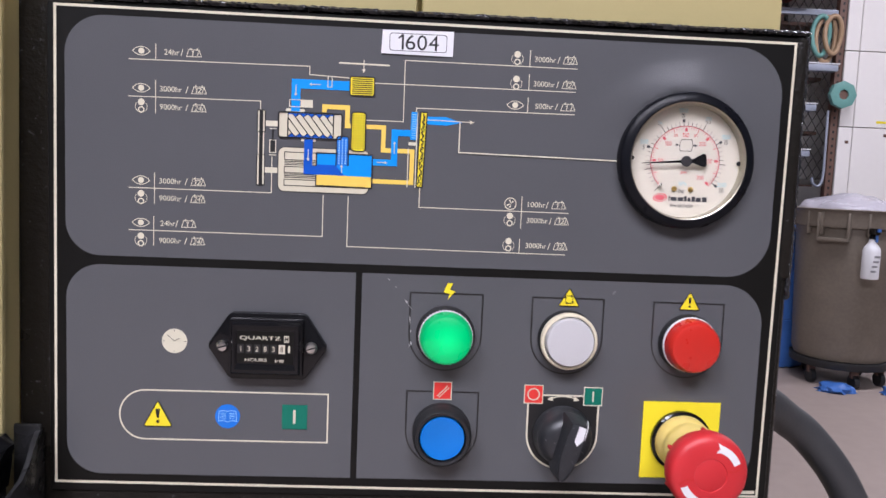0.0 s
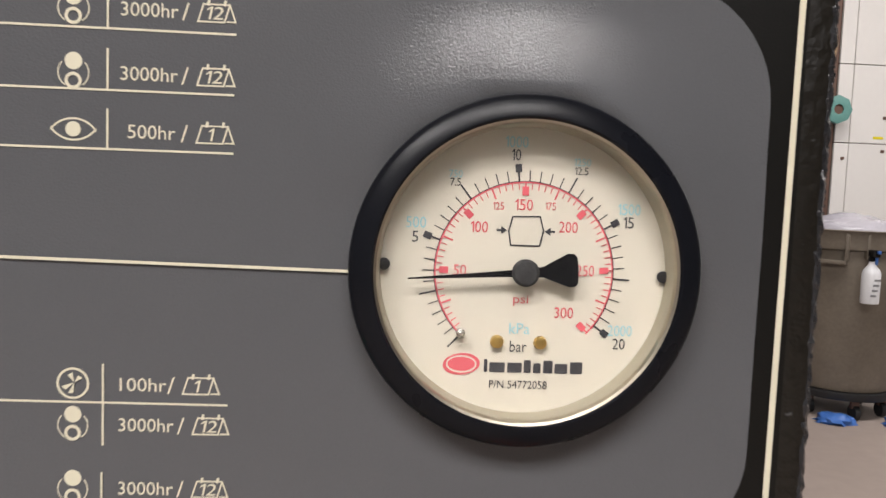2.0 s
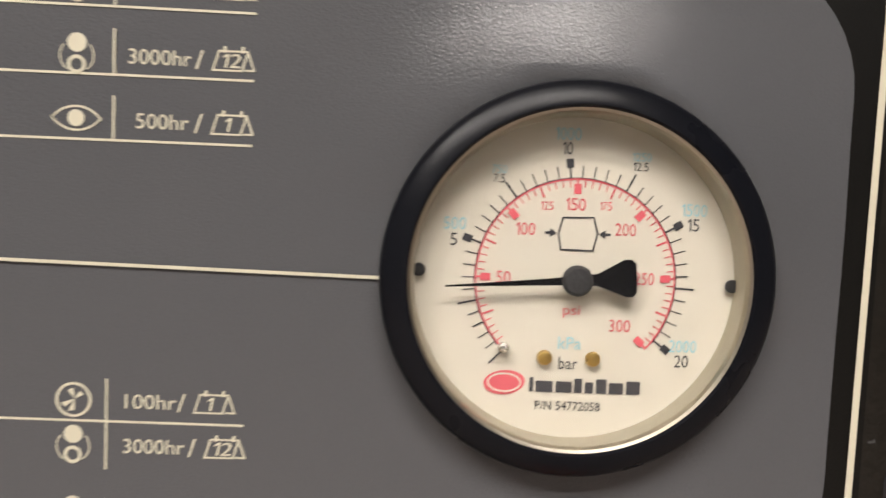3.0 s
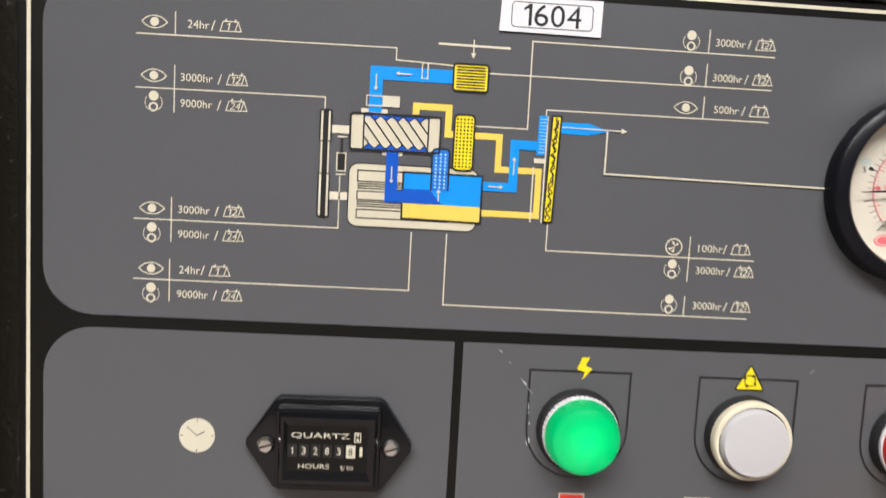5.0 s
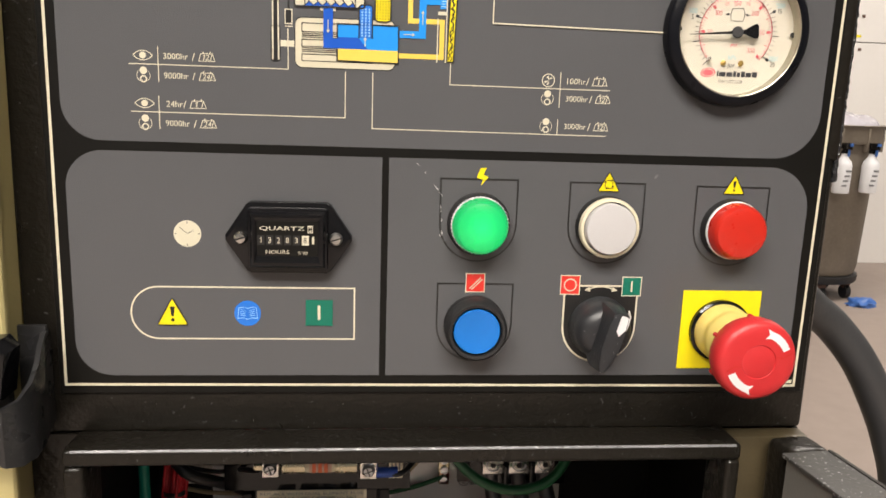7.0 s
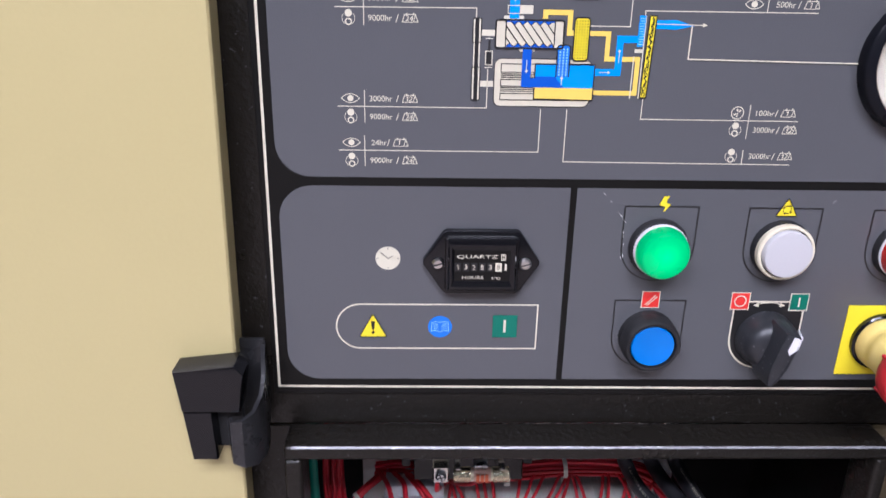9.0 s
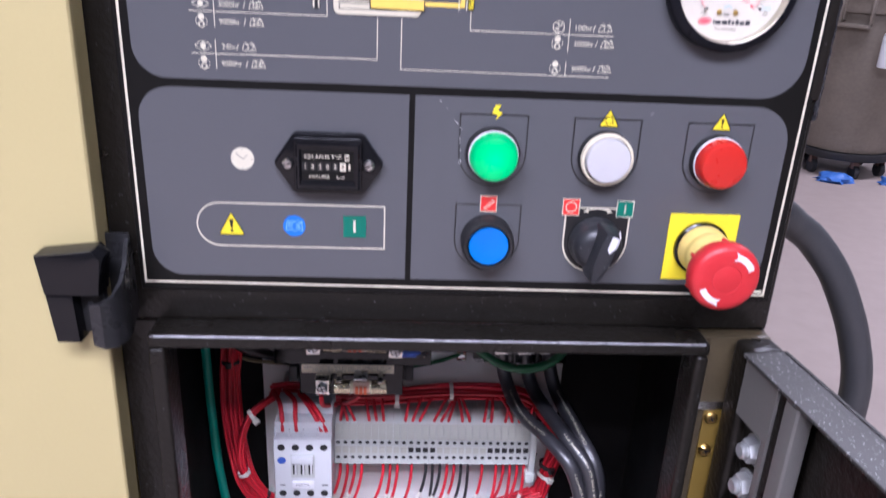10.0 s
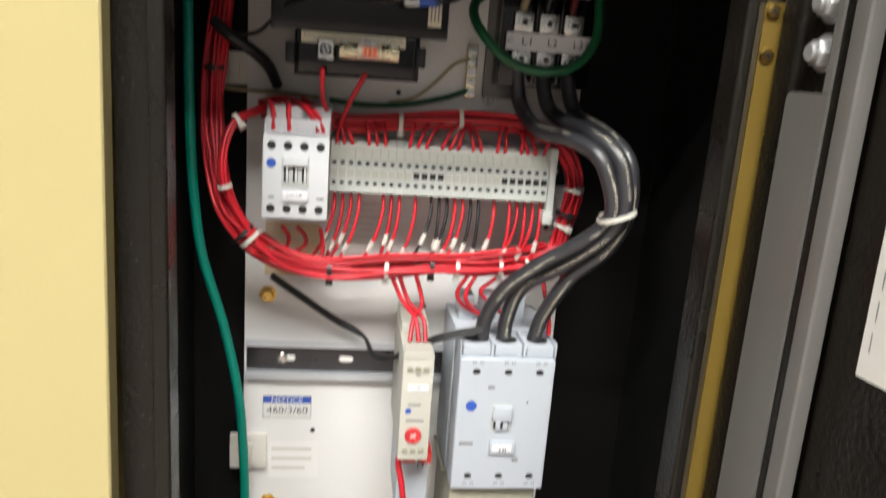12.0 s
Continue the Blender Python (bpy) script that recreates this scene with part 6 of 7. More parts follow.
for k in range(27):         # wires from the lower side of the terminals
    u = -68.5 + W6 * k
    if k in (4, 5, 9, 11, 19, 21):
        continue
    black = k in (12, 13, 14, 17, 18)
    du = random.uniform(-16, -4)
    col = M_BLACKW if black else M_RED
    o = (u, 124, -316)
    wt = thing("terminal_wire", *o, ("black" if black else "red") + " control wire with a white marker sleeve", "wire", "wires under the terminal blocks")
    p = [Vector((0, 0, 4)), Vector((0, -4, -8)), Vector((du * 0.25, -8, -24)), Vector((du * 0.7, -6, -40)), Vector((du * 1.3, -2, -52)), Vector((du * 1.3 - 14, 0, -56))]
    part("wire", tube(bmesh.new(), p, 1.35, 7, 5), col, wt, smooth=60)
    sp = smooth_path(p, 8)
    i = int(len(sp) * random.uniform(0.40, 0.55))
    part("marker_sleeve", tube(bmesh.new(), sp[i:i + 5], 1.9, 8, smooth=False), M_TIE, wt, "white marker sleeve", smooth=60)
for k in range(27):         # wires into the upper side
    if k in (3, 7, 8, 12, 16, 19, 22):
        continue
    u = -68.5 + W6 * k
    s_ = random.uniform(-11, 11)
    wire("terminal_wire", [(u, 134, -284), (u + s_ * 0.05, 128, -275), (u + s_ * 0.4, 129, -267), (u + s_ * 0.8, 134, -261), (u + s_ * 1.3, 140, -257)], 1.35, M_RED, "short red control wire into the terminal blocks", "wire", "wires above the terminal blocks", per=5)
for p in ([(-112, 99, -267), (-112.5, 101, -256), (-116, 112, -249), (-123, 128, -249)], [(-101, 99, -267), (-102, 101, -255), (-104, 113, -248), (-112, 126, -248)],
          [(-77, 99, -267), (-81, 101, -257), (-90, 112, -250), (-100, 124, -248)], [(-81, 99, -267), (-86, 102, -256), (-95, 113, -249), (-103, 126, -248)]):
    wire("contactor_wire", p, 1.9, M_RED, "red control wire into the small contactor", "wire", "wires at the small contactor")
for p in ([(-106, 112, -338), (-101, 114, -346), (-103, 116, -355), (-116, 117, -359), (-128, 116, -352)], [(-95, 112, -338), (-89, 113, -345), (-89, 116, -353), (-100, 117, -360), (-116, 116, -361)], [(-78, 112, -338), (-76, 111, -348), (-76, 112, -358), (-84, 114, -366)]):
    wire("contactor_wire", p, 1.6, M_RED, "red control wire below the small contactor", "wire", "wires at the small contactor")
for p in ([(-79, 82, -222), (-79, 88, -234), (-78, 104, -246), (-72, 130, -262)], [(-50, 86, -224), (-54, 92, -232), (-60, 108, -245), (-66, 132, -262)]):
    wire("fuse_wire", p, 1.9, M_RED, "red wire from the lower fuse holder", "wire", "wires at the fuse holders")
for p in ([(-90, 68, -156), (-104, 82, -157), (-118, 102, -163), (-135, 125, -172)], [(-90, 68, -175), (-104, 86, -183), (-114, 102, -192), (-128, 120, -202), (-150, 132, -204)]):
    wire("fuse_wire", p, 1.5, M_BLACKW, "black wire from the upper fuse holder", "wire", "wires at the fuse holders")
wire("sleeved_cable", [(-158, 128, -195), (-145, 124, -206), (-131, 130, -214), (-121, 142, -224), (-116, 160, -238)], 4.2, M_BLACKW, "thick black sleeved cable behind the red wires", "cable")
for p, v in (([(-14, 66, -157), (-4, 64, -156), (6, 80, -151), (15, 108, -142), (14, 138, -134), (0, 146, -133)], -157), ([(-13, 66, -176), (-2, 64, -175), (11, 84, -169), (21, 110, -158), (22, 138, -141), (12, 148, -134)], -176)):
    wire("fuse_wire", p, 1.7, M_BLACKW, "black wire with a blue crimp on the fuse board", "wire", "wires at the fuse holders")
    cr = solo("crimp_sleeve", rod(bmesh.new(), (0, 0, 0), (13, -1, 1), 3.2, 12), M_FUSEBLU, -18, 66, v, "blue crimp terminal sleeve", "crimp", "blue crimps")
for p, m_, r, nm in (([(33, 164, -208), (20, 163, -213), (6, 164, -228), (-10, 165, -241), (-30, 166, -246)], M_TAN, 1.3, "thin tan earth wire"), ([(33, 164, -232), (12, 165, -240), (-20, 165, -247), (-50, 164, -249), (-76, 162, -247)], M_GREENW, 1.8, "thin green earth wire"),
                     ([(-84, 166, -246), (-110, 165, -244), (-140, 168, -244), (-158, 172, -243)], M_TAN, 1.6, "thin tan wire across the plate")):
    wire("earth_wire", p, r, m_, nm, "wire", "earth wires")
wire("earth_wire", [(38, 152, -160), (31, 146, -166), (28, 134, -176), (34, 122, -190), (52, 115, -207), (76, 111, -214), (101, 112, -209), (117, 118, -191), (121, 128, -165), (121, 140, -137), (118, 150, -108)], 3.6, M_GREENW, "thick green earth wire looping under the distribution block", "wire", "earth wires", 12, 8)
for p, m_, nm in (([(66, 142, -176), (67, 136, -162), (73, 142, -148), (84, 152, -131), (96, 158, -108)], M_TAN, "tan"), ([(85, 142, -176), (86, 138, -160), (97, 146, -147), (107, 154, -132), (114, 158, -108)], M_BLACKW, "black"), ([(104, 142, -176), (105, 140, -160), (108, 148, -142), (112, 156, -126), (116, 160, -108)], M_REDDULL, "dull red")):
    wire("supply_wire", p, 3.2, m_, nm + " supply wire into the distribution block", "wire", "supply wires", 10)
wire("earth_wire", [(-172, 124, -122), (-174, 122, -170), (-174, 122, -228), (-173, 122, -275), (-171, 122, -317), (-165, 122, -365), (-149, 122, -421), (-138, 126, -480), (-135, 138, -541), (-135, 150, -607), (-137, 156, -687)], 3.7, M_TEAL, "long teal green earth cable hanging by the side wall", "cable", "earth wires", 12, 8)
for off in (0, 3.4):
    wire("twin_wire", [(-116, 148 - off, -386 - off * 0.4), (-95, 153, -402 - off), (-67, 156, -422 - off), (-49, 154, -431 - off), (-39, 145, -437), (-33, 134, -444 - off), (-20, 122, -444 - off * 0.5), (-5, 100, -427 - off), (15, 90, -412 - off), (47, 88, -404 - off)], 1.7, M_BLACKW, "thin black wire drooping over the rail", "wire", "thin black wires")
for p in ([(-24, 118, -371), (-14, 114, -392), (-4, 98, -402), (-1, 88, -417)], [(-18, 118, -371), (-8, 112, -394), (2, 98, -402), (4, 88, -417)], [(-4, 118, -372), (2, 112, -394), (-5, 98, -402), (-8, 88, -417)], [(38, 120, -372), (30, 119, -386), (36, 122, -398), (55, 130, -410)], [(44, 120, -372), (36, 116, -388), (44, 121, -401), (60, 130, -410)], [(60, 120, -374), (48, 116, -384), (58, 122, -396), (72, 130, -408)]):
    wire("relay_wire", p, 1.7, M_RED, "red control wire dropping from the bundle", "wire", "wires to the relay and contactor")
wire("relay_wire", [(-5, 84, -500.5), (-11, 86, -514), (-7, 80, -536), (-2, 78, -580), (0, 76, -640)], 2.4, M_RED, "red wire leaving the relay socket", "wire", "wires to the relay and contactor")
wire("relay_wire", [(100, 126, -352), (96, 112, -372), (100, 100, -398), (101, 98, -412)], 1.7, M_RED, "red control wire behind the power cables", "wire", "wires to the relay and contactor")

cable_a = [(66, 144, -210), (70, 140, -238), (80, 116, -256), (97, 84, -259), (111, 63, -267), (120, 57, -285), (124, 56, -308), (110, 62, -327), (84, 74, -348), (60, 86, -373), (49, 94, -400), (48, 97, -425)]
cable_b = [(85, 144, -210), (92, 130, -242), (110, 82, -254), (124, 60, -266), (130, 54, -284), (131, 52, -305), (122, 60, -326), (100, 76, -350), (74, 90, -372), (66, 96, -400), (66, 98, -425)]
cable_c = [(104, 144, -210), (111, 128, -242), (122, 84, -254), (131, 62, -266), (136, 57, -284), (136, 58, -308), (127, 66, -335), (108, 80, -360), (95, 92, -390), (90, 97, -412), (90, 98, -425)]
for k, p in enumerate((cable_a, cable_b, cable_c)):
    cb = thing("power_cable", *p[0], "thick black power cable with white printing", "power cable", "power cables to the contactor")
    rel_p = [(q[0] - p[0][0], q[1] - p[0][1], q[2] - p[0][2]) for q in p]
    part("jacket", tube(bmesh.new(), rel_p, 5.7, 18, 10), M_CABLE, cb, smooth=60)
    sp = smooth_path(rel_p, 10)
    fr = frames_along(sp)
    lens = [0.0]
    for i in range(len(sp) - 1):
        lens.append(lens[-1] + (sp[i + 1] - sp[i]).length)
    span = lens[-1]
    for e in ((100, 190, 275) if k != 1 else (150, 235, 300)):
        wm = plain_word("CSA TYPE CL1053 600V FT1", span - e, span - e + 56, -0.95, 0.95, 0)
        for x in wm.verts:
            s = min(span - 0.1, max(0.1, x.co.x))
            s = span - s
            i = max(j for j in range(len(sp) - 1) if lens[j] <= s or j == 0)
            f = (s - lens[i]) / max(1e-6, lens[i + 1] - lens[i])
            c = sp[i].lerp(sp[i + 1], f)
            t = fr[i][0].lerp(fr[min(i + 1, len(fr) - 1)][0], f).normalized()
            view = Vector((0.1, -1, 0.35))
            out = (view - t * view.dot(t)).normalized()
            side = t.cross(out)
            ang = x.co.z / 5.75
            x.co = c + (out * math.cos(ang) + side * math.sin(ang)) * 5.78
        part("printing", wm, M_INKW, cb, "white printed lettering", smooth=None)
tie((128, 56, -308), 13.0, (0.35, -0.1, -1))
TIES = [((-21, 139, -259), 6.5, (1, 0, 0), M_TIE), ((25, 139, -254), 6.5, (1, 0, 0.05), M_TIE), ((-145, 100, -309), 4.0, (0.3, 0, -1), M_TIE), ((-139, 114, -263), 4.0, (0.8, 0.4, 0.5), M_TIE), ((-128, 110, -348), 8.5, (0.7, 0, -0.7), M_TIE), ((-134, 110, -345), 8.6, (0.7, 0, -0.7), M_BLACKW), ((-70, 115, -371), 7.6, (1, 0, 0), M_BLACKW), ((-27, 118, -370), 7.6, (1, 0, 0), M_TIE)]
TIES += [((8, 120, -366), 7.6, (1, 0, 0), M_BLACKW), ((28, 120, -366), 7.4, (1, 0, 0), M_TIE), ((62, 121, -365), 7.4, (1, 0, 0), M_TIE), ((84, 125, -362), 7.4, (1, 0, 0.2), M_TIE), ((112, 130, -332), 6.6, (0.3, 0, 1), M_TIE), ((118, 130, -302), 6.6, (0, 0, 1), M_TIE), ((113, 130, -322), 6.6, (0.2, 0, 1), M_BLACKW), ((-160, 143, -228), 7.4, (0, 0, 1), M_BLACKW), ((-104, 120, -252), 4.6, (0.7, -0.4, 0.4), M_TIE)]
for c, r, ax, m_ in TIES:
    tie(c, r, ax, m_, ("white" if m_ is M_TIE else "black") + " nylon cable tie round red wires")

INNER = Vector((0, 0, 0))
# ---- the open cabinet door ----
door_turn = Matrix.Rotation(math.atan2(-1.0, 0.1), 3, "Z")     # local +x runs along the door, away from the hinge; +y is the outer side
door = thing("cabinet_door", 179, -20, -110, "open black steel cabinet door seen from inside", "cabinet door", turn=door_turn)
# local: x = along door, y = towards the outer skin (to the right), z = up
part("hinge_flange", boxed(-8, 12, 2.6, 26, -600, 0, 5, 4), M_BLACK, door, "rounded black hinge edge")
part("outer_skin", boxed(11, 356, 23.5, 25.5, -600, 0), M_BLACK, door)
part("top_flange", boxed(11, 356, -2, 23, -2.2, 0, 0.8), M_DUSTY, door, "folded top edge")
part("far_flange", boxed(354, 356, -2, 23, -600, -2.5), M_BLACK, door)
part("stiffener_plate", boxed(12.2, 45, 0.5, 2.5, -40, -3), M_LINER, door, "grey steel stiffener")
part("stiffener_plate", boxed(40.5, 45, 0.5, 2.5, -101.5, -40.2), M_LINER, door)
part("stiffener_plate", prism(bmesh.new(), rounded(12.2, 45, -598, -102, 4, 1.5), 0.5, 2.5), M_LINER, door, "grey steel stiffener")
part("bolt_recess", boxed(12.2, 41, 8, 9.5, -102, -40.4), M_BLACK, door)
part("ridge", boxed(45.2, 53, 2, 16, -598, -3, 1.5), M_BLACK, door, "folded black ridge")
part("ridge", boxed(53.4, 66, -1, 10, -598, -3, 3.0, 3), M_LINER, door, "rounded grey ridge")
part("inner_skin", boxed(66.2, 353.5, 12, 13.5, -598, -3), M_BLACK, door, "rough black inner skin")
for v in (-56, -81):
    nut = part("hinge_bolt", lathe(bmesh.new(), [(8.0, -8), (8.0, -7), (7.4, -1.6), (6.6, -0.6), (0, -0.6)], 6, 28, v), M_NUT, door, "zinc hex nut on a bolt end")
    part("bolt_end", lathe(bmesh.new(), [(4.6, -2), (4.6, 2.0), (3.8, 2.8), (0, 2.8)], 22, 28, v), M_NUT, nut)
    part("washer", lathe(bmesh.new(), [(10, -7.9), (10, -7.2), (0, -7.2)], 26, 28, v), M_NUT, nut)
paper = thing("wiring_diagram", 179, -20, -110, "white paper wiring diagram stuck inside the door", "paper sheet", turn=door_turn)
part("sheet", prism(bmesh.new(), [(88, -69), (330, -65), (334, -234), (89.5, -238)], 10.6, 11.4), M_PAPER, paper, smooth=None)
random.seed(5)
for k in range(9):
    part("text_bar", flat(bmesh.new(), [(94.5, -86 - 16 * k), (95.3, -86 - 16 * k), (95.5, -96 - 16 * k), (94.7, -96 - 16 * k)], 10.3), M_PAPERTXT, paper, smooth=None)
for k in range(8):
    for j in range(3):
        u = 125 + 62 * j
        part("text_bar", flat(bmesh.new(), rounded(u, u + random.uniform(25, 52), -84 - 18 * k, -82 - 18 * k), 10.3), M_PAPERTXT, paper, smooth=None)

# stickers on the outer side of the door
for x0, x1, head, tail in ((150, 252, "This equipment purchased from:", 2), (46, 147, "To sell this equipment please visit:", 1)):
    p = door_turn @ Vector((x1, 25.7, -84))
    st = thing("door_sticker", 179 + p.x, -20 + p.y, -110 + p.z, "white sticker with a blue outline on the outer door", "sticker", "stickers on the door", turn=door_turn @ Matrix.Rotation(math.pi, 3, "Z"))
    wd = x1 - x0
    part("sheet", prism(bmesh.new(), rounded(0, wd, 0, 66, 4, 4, 4, 4, 5), -0.3, 0), M_PAPER, st, smooth=None)
    part("blue_outline", ribbon(bmesh.new(), rounded(3, wd - 3, 3, 61, 4, 4, 4, 4, 5), 0.9, -0.4, True), M_BLUE, st, smooth=None)
    word(head, 12, wd - 12, 48, 54, -0.4, M_PAPERTXT, st, "heading")
    for k in range(tail + 1):
        part("text_bar", flat(bmesh.new(), rounded(14 + 4 * k, wd - 14 - 4 * k, 34 - 12 * k, 40 - 12 * k), -0.4), M_BLUED if k == 0 else M_PAPERTXT, st, smooth=None)

# ---- hose beside the machine ----
hose = thing("rubber_hose", 205, 55, -45, "thick black rubber hose curving down beside the cabinet", "hose")
part("hose_body", tube(bmesh.new(), [(-24, -4, 4), (0, 0, 0), (23, 3, -7), (41, 11, -19), (59, 15, -32), (80, 15, -56), (99, 15, -89), (109, 15, -112), (117, 15, -137), (122, 17, -172), (125, 20, -255), (122, 26, -480), (112, 30, FV + 57)], 10.8, 24, 10), M_RUBBER, hose, smooth=60)
part("end_ferrule", rod(bmesh.new(), (-6, -1, 1.2), (5, 1, -1.4), 13.4, 24), M_PLASTKM, hose)


# ---- far side of the workshop ----
def far(x, y, z):
    """Metres to the millimetres used by thing()."""
    return x * 1000, y * 1000, (z - PZ) * 1000


def turned(bm, profile, seg=48):
    """Turned round the upright axis: profile of (radius, height)."""
    rings = [[bm.verts.new((r * math.cos(2 * math.pi * j / seg), r * math.sin(2 * math.pi * j / seg), h)) for j in range(seg)] for r, h in profile]
    for a, b in zip(rings, rings[1:]):
        for j in range(seg):
            k = (j + 1) % seg
            bm.faces.new((a[j], a[k], b[k], b[j]))
    bm.faces.new(list(reversed(rings[0])))
    return bm


BX, BY = 2.58, 3.86
waste = thing("waste_bin", *far(BX, BY, FLOOR), "stained grey plastic waste bin on castors", "waste bin")
part("tub", turned(bmesh.new(), [(225, 150), (245, 152), (258, 190), (285, 900), (306, 902), (312, 925), (306, 985), (312, 992), (318, 1000), (306, 1004), (296, 995), (280, 905), (255, 300)]), M_BIN, waste, "dirty grey plastic tub", smooth=50)
for a in (196, 212, 238, 256, 284, 312):
    c, s_ = math.cos(radians(a)), math.sin(radians(a))
    bm = boxed(-7, 7, -14, 14, 860, 985, 3)
    bmesh.ops.transform(bm, verts=bm.verts, matrix=Matrix.Translation((300 * c, 300 * s_, 0)) @ Matrix.Rotation(radians(a + 90), 4, "Z"))
    part("rim_rib", bm, M_BIN, waste)
bm = join(boxed(-80, 80, -44, -4, 826, 846, 5), boxed(-84, -70, -44, -4, 846, 980, 5), boxed(70, 84, -44, -4, 846, 980, 5))
bmesh.ops.transform(bm, verts=bm.verts, matrix=Matrix.Rotation(radians(-46), 4, "Z") @ Matrix.Translation((0, -284, 0)))
part("handle", bm, M_BIN, waste, "moulded bar handle")
part("dolly", turned(bmesh.new(), [(200, 104), (262, 106), (268, 118), (268, 146), (225, 149)]), M_PLASTKM, waste, "black castor dolly")
for a in (200, 262, 322, 30, 110):
    c, s_ = math.cos(radians(a)), math.sin(radians(a))
    bm = bmesh.new()
    rod(bm, (215 * c - 14, 215 * s_, 40), (215 * c + 14, 215 * s_, 40), 40, 24)
    w = part("castor_wheel", bm, M_PLASTKM, waste)
    part("castor_fork", boxed(215 * c - 22, 215 * c + 22, 215 * s_ - 12, 215 * s_ + 12, 60, 104, 4), M_RUST, w)
bag = bmesh.new()
bmesh.ops.create_icosphere(bag, subdivisions=4, radius=1)
for x in bag.verts:
    n_ = noise.noise(x.co * 2.3) * 0.22 + noise.noise(x.co * 6.0) * 0.07
    x.co = Vector((x.co.x * 290, x.co.y * 290, 985 + max(-0.3, x.co.z) * 95)) * 1.0
    x.co.z += n_ * 120
part("bin_liner", bag, M_BAG, waste, "crumpled grey plastic liner", smooth=60)


def spray_bottle(x, y, z, label):
    b = thing("spray_bottle", *far(x, y, z), label, "spray bottle", "spray bottles hooked on the bin")
    part("bottle", turned(bmesh.new(), [(30, 0), (42, 3), (44, 12), (44, 150), (38, 172), (22, 190), (16, 205), (16, 216)], 28), M_LABEL, b, "white plastic bottle")
    part("neck_ring", turned(bmesh.new(), [(15, 214), (19, 215), (19, 232), (10, 236)], 20), M_PLASTK, b)
    part("trigger_head", boxed(-14, 14, -44, 20, 236, 272, 6), M_PLASTK, b, "black trigger head")
    part("trigger", boxed(-6, 6, -40, -30, 200, 240, 3), M_BLUEPL, b)
    part("nozzle", boxed(-8, 8, -58, -44, 254, 270, 2), M_BLUEPL, b, "blue nozzle")
    for k in range(4):
        part("print_bar", boxed(-24 + 5 * k, 4 + 6 * k, -44.8, -43.6, 40 + 26 * k, 50 + 26 * k), M_PAPERTXT, b, smooth=None)
    return b


spray_bottle(2.49, 3.50, 0.93, "white spray bottle with a black head hooked on the bin rim")
spray_bottle(2.68, 3.55, 0.93, "white spray bottle with a black head hooked on the bin rim")
tub = thing("blue_drum", *far(2.36, 4.35, FLOOR), "blue plastic drum behind the bin", "drum")
part("shell", turned(bmesh.new(), [(240, 0), (262, 10), (270, 300), (262, 306), (270, 312), (270, 600), (262, 606), (270, 612), (262, 840), (225, 870), (100, 874)]), M_BLUEPL, tub, smooth=50)
for x, y, s_ in ((2.42, 3.60, 1.0), (2.74, 3.55, 0.8)):
    rag = bmesh.new()
    bmesh.ops.create_icosphere(rag, subdivisions=3, radius=1)
    for q in rag.verts:
        k = 1 + noise.noise(q.co * 2.6 + Vector((x, y, 0))) * 0.6
        q.co = Vector((q.co.x * 95 * k * s_, q.co.y * 70 * k * s_, max(0, q.co.z) * 46 * k))
    solo("blue_rag", rag, M_BLUEPL, *far(x, y, FLOOR), "crumpled blue rag on the floor by the bin", "rag", "rags on the floor", smooth=60)

# white boarded partition
part_wall = thing("partition_wall", *far(2.97, 4.74, FLOOR), "white painted board partition with dark joints", "partition")
tagged(part_wall, kind="structure")
part("studs", boxed(2, 3500, 20, 90, 0, 3200), M_RUST, part_wall, smooth=None)
for i, (u0, u1) in enumerate(((0, 95), (101, 1300), (1306, 2500), (2506, 3500))):
    for v0, v1 in ((0, 960), (966, 1545), (1551, 2060), (2066, 3200)):
        part("board", boxed(u0, u1, 0, 19, v0, v1, 1.5, 1), M_WALL, part_wall)
for u, v in ((60, 1445), (70, 1060), (330, 1500), (330, 1720)):
    part("anchor_mark", boxed(u - 12, u + 12, -6, -0.5, v - 10, v + 10, 3), M_RUST, part_wall)
part("yellow_label", boxed(260, 330, -2, -0.4, 1580, 1596), M_YELB, part_wall, smooth=None)

# steel mesh cage with stored goods
cage = thing("mesh_cage", *far(1.2, 4.74, FLOOR), "dark steel mesh cage panel on posts", "mesh cage")
L = 1740
for u in (0, 870, L - 34):
    p = part("post", boxed(u, u + 50, 0, 50, 0, 2950, 3), M_RUST, cage, "perforated brown steel post")
    for k in range(58):
        if u > 1000:
            part("hole", boxed(u + 18, u + 32, -1, -0.3, 60 + 48 * k, 78 + 48 * k), M_HOLE, p, smooth=None)
for v in (20, 1140, 2290, 2890):
    part("rail", boxed(52, L - 38, 8, 42, v, v + 40, 3), M_GREYBOX if v == 2290 else M_CAGE, cage)
bm = bmesh.new()
step = 62.0
for sgn in (1, -1):
    k = -3000.0
    while k < L:
        a = Vector((k, 25 + 2 * sgn, 1180 if sgn > 0 else 2880))
        b_ = Vector((k + 1700 * 0.62, 25 + 2 * sgn, 2880 if sgn > 0 else 1180))
        d = b_ - a
        t0, t1 = max(0.0, (54 - a.x) / d.x), min(1.0, (L - 40 - a.x) / d.x)
        if t1 > t0:
            rod(bm, a + d * t0, a + d * t1, 2.6, 5)
        k += step
mesh_part = part("wire_mesh", bm, M_CAGE, cage, "diamond wire mesh")
beam = thing("red_beam", *far(0.9, 4.60, FLOOR + 2.42), "faded red steel beam above the cage", "beam")
part("web", boxed(0, 1900, 0, 12, 0, 160, 2), M_SHELFRED, beam)
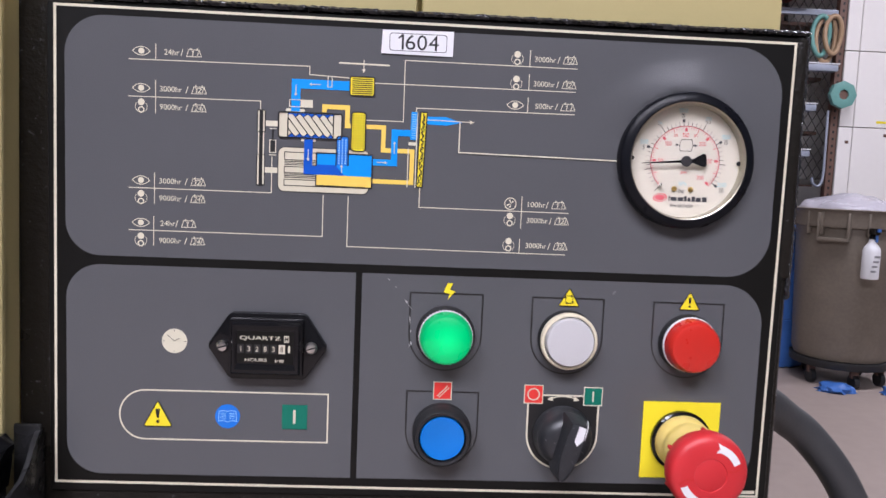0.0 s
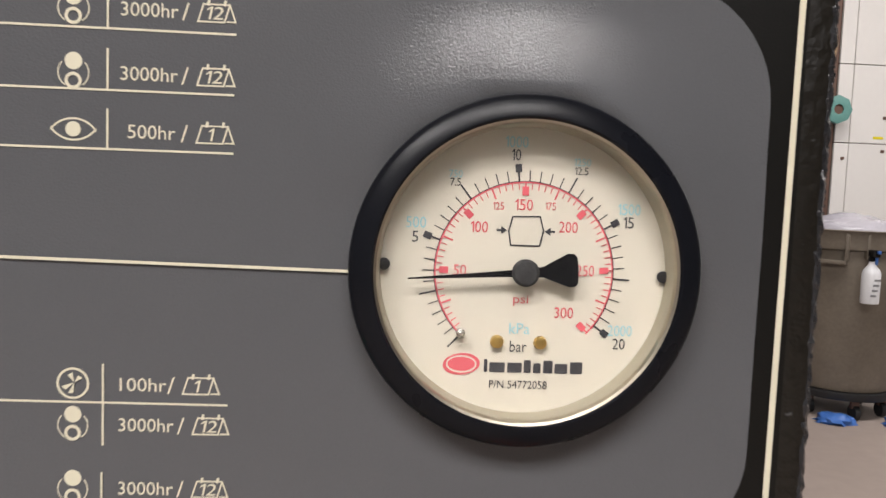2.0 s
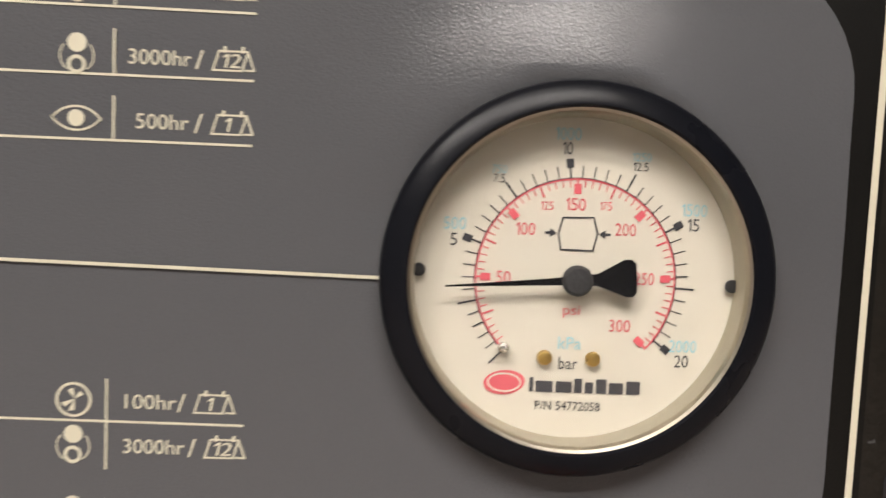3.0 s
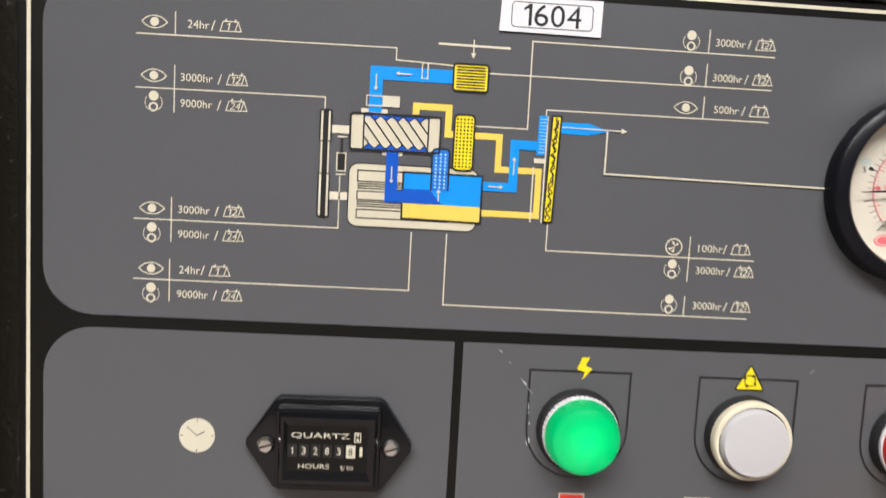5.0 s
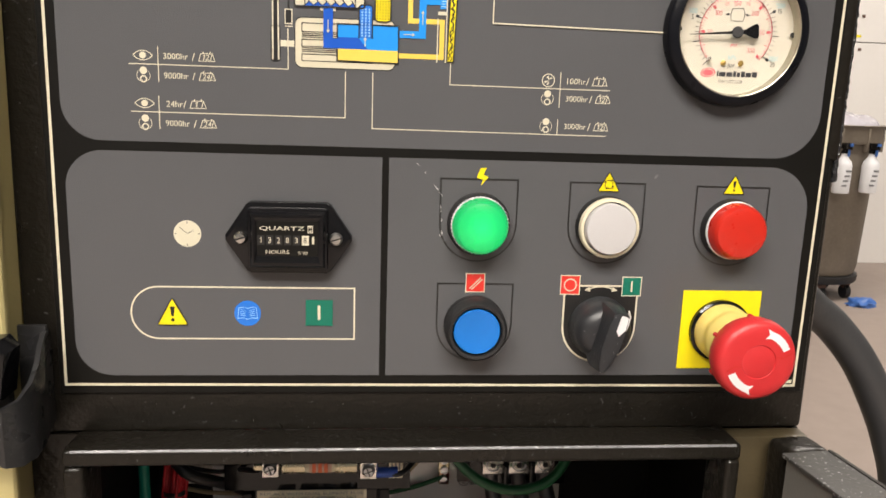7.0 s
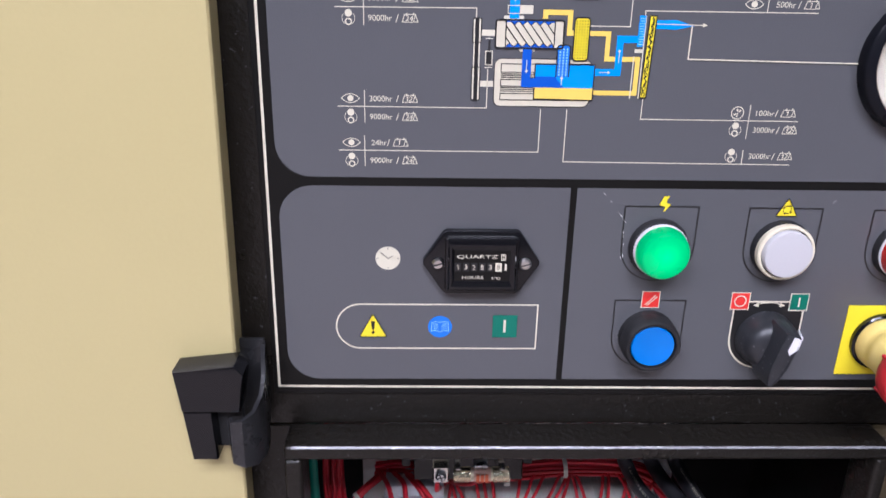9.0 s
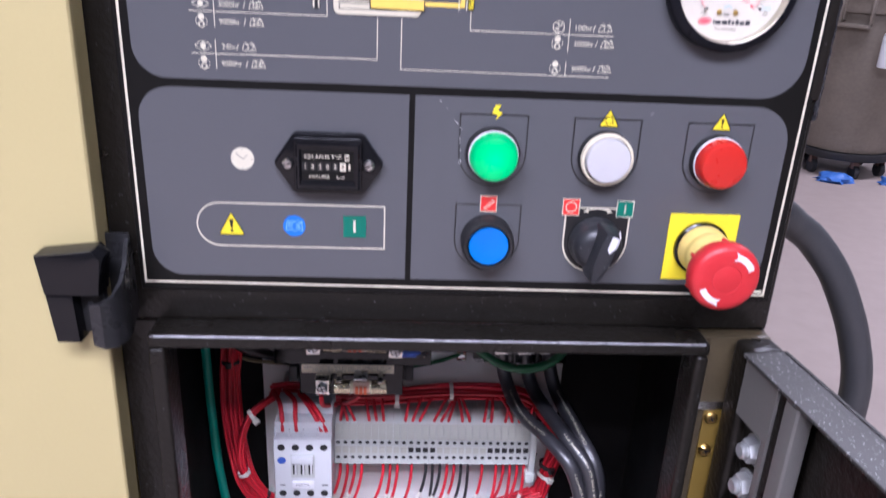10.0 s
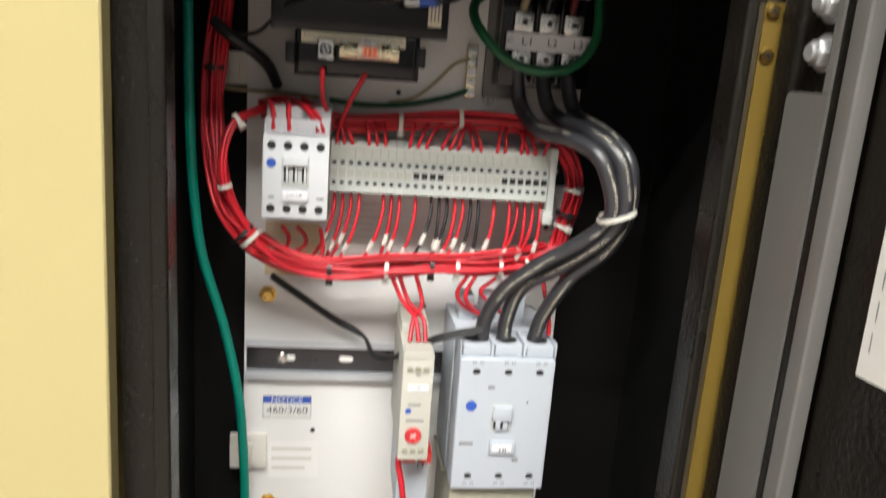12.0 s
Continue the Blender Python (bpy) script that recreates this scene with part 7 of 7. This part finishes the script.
part("lip", boxed(0, 1900, -30, -0.3, 0, 12, 2), M_SHELFRED, beam)
part("lip", boxed(0, 1900, -30, -0.3, 148, 160, 2), M_SHELFRED, beam)
for x in (1.0, 2.7):
    bs = solo("beam_bracket", boxed(0, 80, 0, 700, 60, 120, 3), M_SHELFRED, *far(x, 4.62, FLOOR + 2.42), "red bracket carrying the beam", "bracket", "beam brackets")
rack = thing("storage_rack", *far(1.25, 4.95, FLOOR), "dark steel storage rack full of parts behind the mesh", "storage rack")
# near-black sheet added to paint the gloom between the shelves
part("back_sheet", boxed(0, 1680, 560, 566, 0, 2900), M_HOLE, rack, "added dark backdrop for the gloom behind the mesh")
for v in (200, 760, 1130, 1500, 1880, 2260, 2620):
    part("shelf", boxed(0, 1680, 0, 555, v, v + 24, 3), M_RUST, rack)
random.seed(17)
for v in (784, 1154, 1524, 1904, 2284):
    u = 20.0
    while u < 1600:
        wd, ht = random.uniform(90, 260), random.uniform(90, 270)
        if u + wd > 1670:
            break
        m_ = random.choice((M_RUST, M_GREYBOX, M_PLASTKM, M_BLUEPL, M_SHELFRED, M_GREYBOX, M_LABEL))
        dp = random.uniform(20, 120)
        bt = thing("stored_box", 1250 + u, 4950 + dp, (FLOOR - PZ) * 1000 + v, random.choice(("worn parts box on the rack", "old metal parts case on the rack", "small machine part stored on the rack")), "box", "goods on the rack")
        part("box_body", boxed(0, wd, 0, 200, 0.5, ht, 8), m_, bt)
        part("box_lid", boxed(-3, wd + 3, -4, 204, ht + 0.5, ht + 18, 5), random.choice((m_, M_PLASTKM)), bt)
        u += wd + random.uniform(12, 70)

# hoses and trays hung on the cage
for k, (m_, du, r, nm) in enumerate(((M_TANHOSE, 0, 120, "tan"), (M_AQUA, -45, 105, "aqua green"), (M_TANHOSE, 30, 100, "tan"))):
    pts = [(r * 0.55 * math.sin(a * 0.5236), -18 * k - 8 * math.sin(a * 1.1), -r * 1.25 + r * 1.25 * math.cos(a * 0.5236)) for a in range(25)]
    wire_o = far(2.80 + du / 1000, 4.70, 2.56)
    solo("hanging_hose", tube(bmesh.new(), pts, 15, 10, 4), m_, *wire_o, nm + " rubber hose coil hung on the cage", "hose", "hoses on the cage", smooth=60)
aq = thing("hose_reel", *far(2.915, 4.66, 2.04), "small aqua green plastic reel hung on the post", "hose reel")
part("rim", lathe(bmesh.new(), [(92, 0), (92, 36), (60, 44), (34, 40), (34, 0)], 8), M_AQUA, aq)
part("core", lathe(bmesh.new(), [(33, 4), (33, 30), (0, 30)], 20), M_RUST, aq)
for z, x in ((2.20, 2.83), (1.93, 2.70), (1.62, 2.68)):
    tr_ = thing("steel_tray", *far(x, 4.705, z), "pale steel tray fixed to the mesh", "tray", "trays on the mesh")
    part("pan", boxed(-150, 70, -20, 60, 0, 45, 8), M_GREYBOX, tr_)
    part("edge", boxed(-156, 76, -26, 66, 45.5, 54, 3), M_LABEL, tr_)
solo("pipe_hook", tube(bmesh.new(), [(0, 0, 520), (0, -6, 200), (-4, -10, 60), (-30, -14, 5), (-70, -14, 20), (-84, -14, 60)], 9, 8, 5), M_GREYBOX, *far(2.86, 4.70, 1.42), "bent grey pipe hooked on the mesh", "pipe", smooth=60)
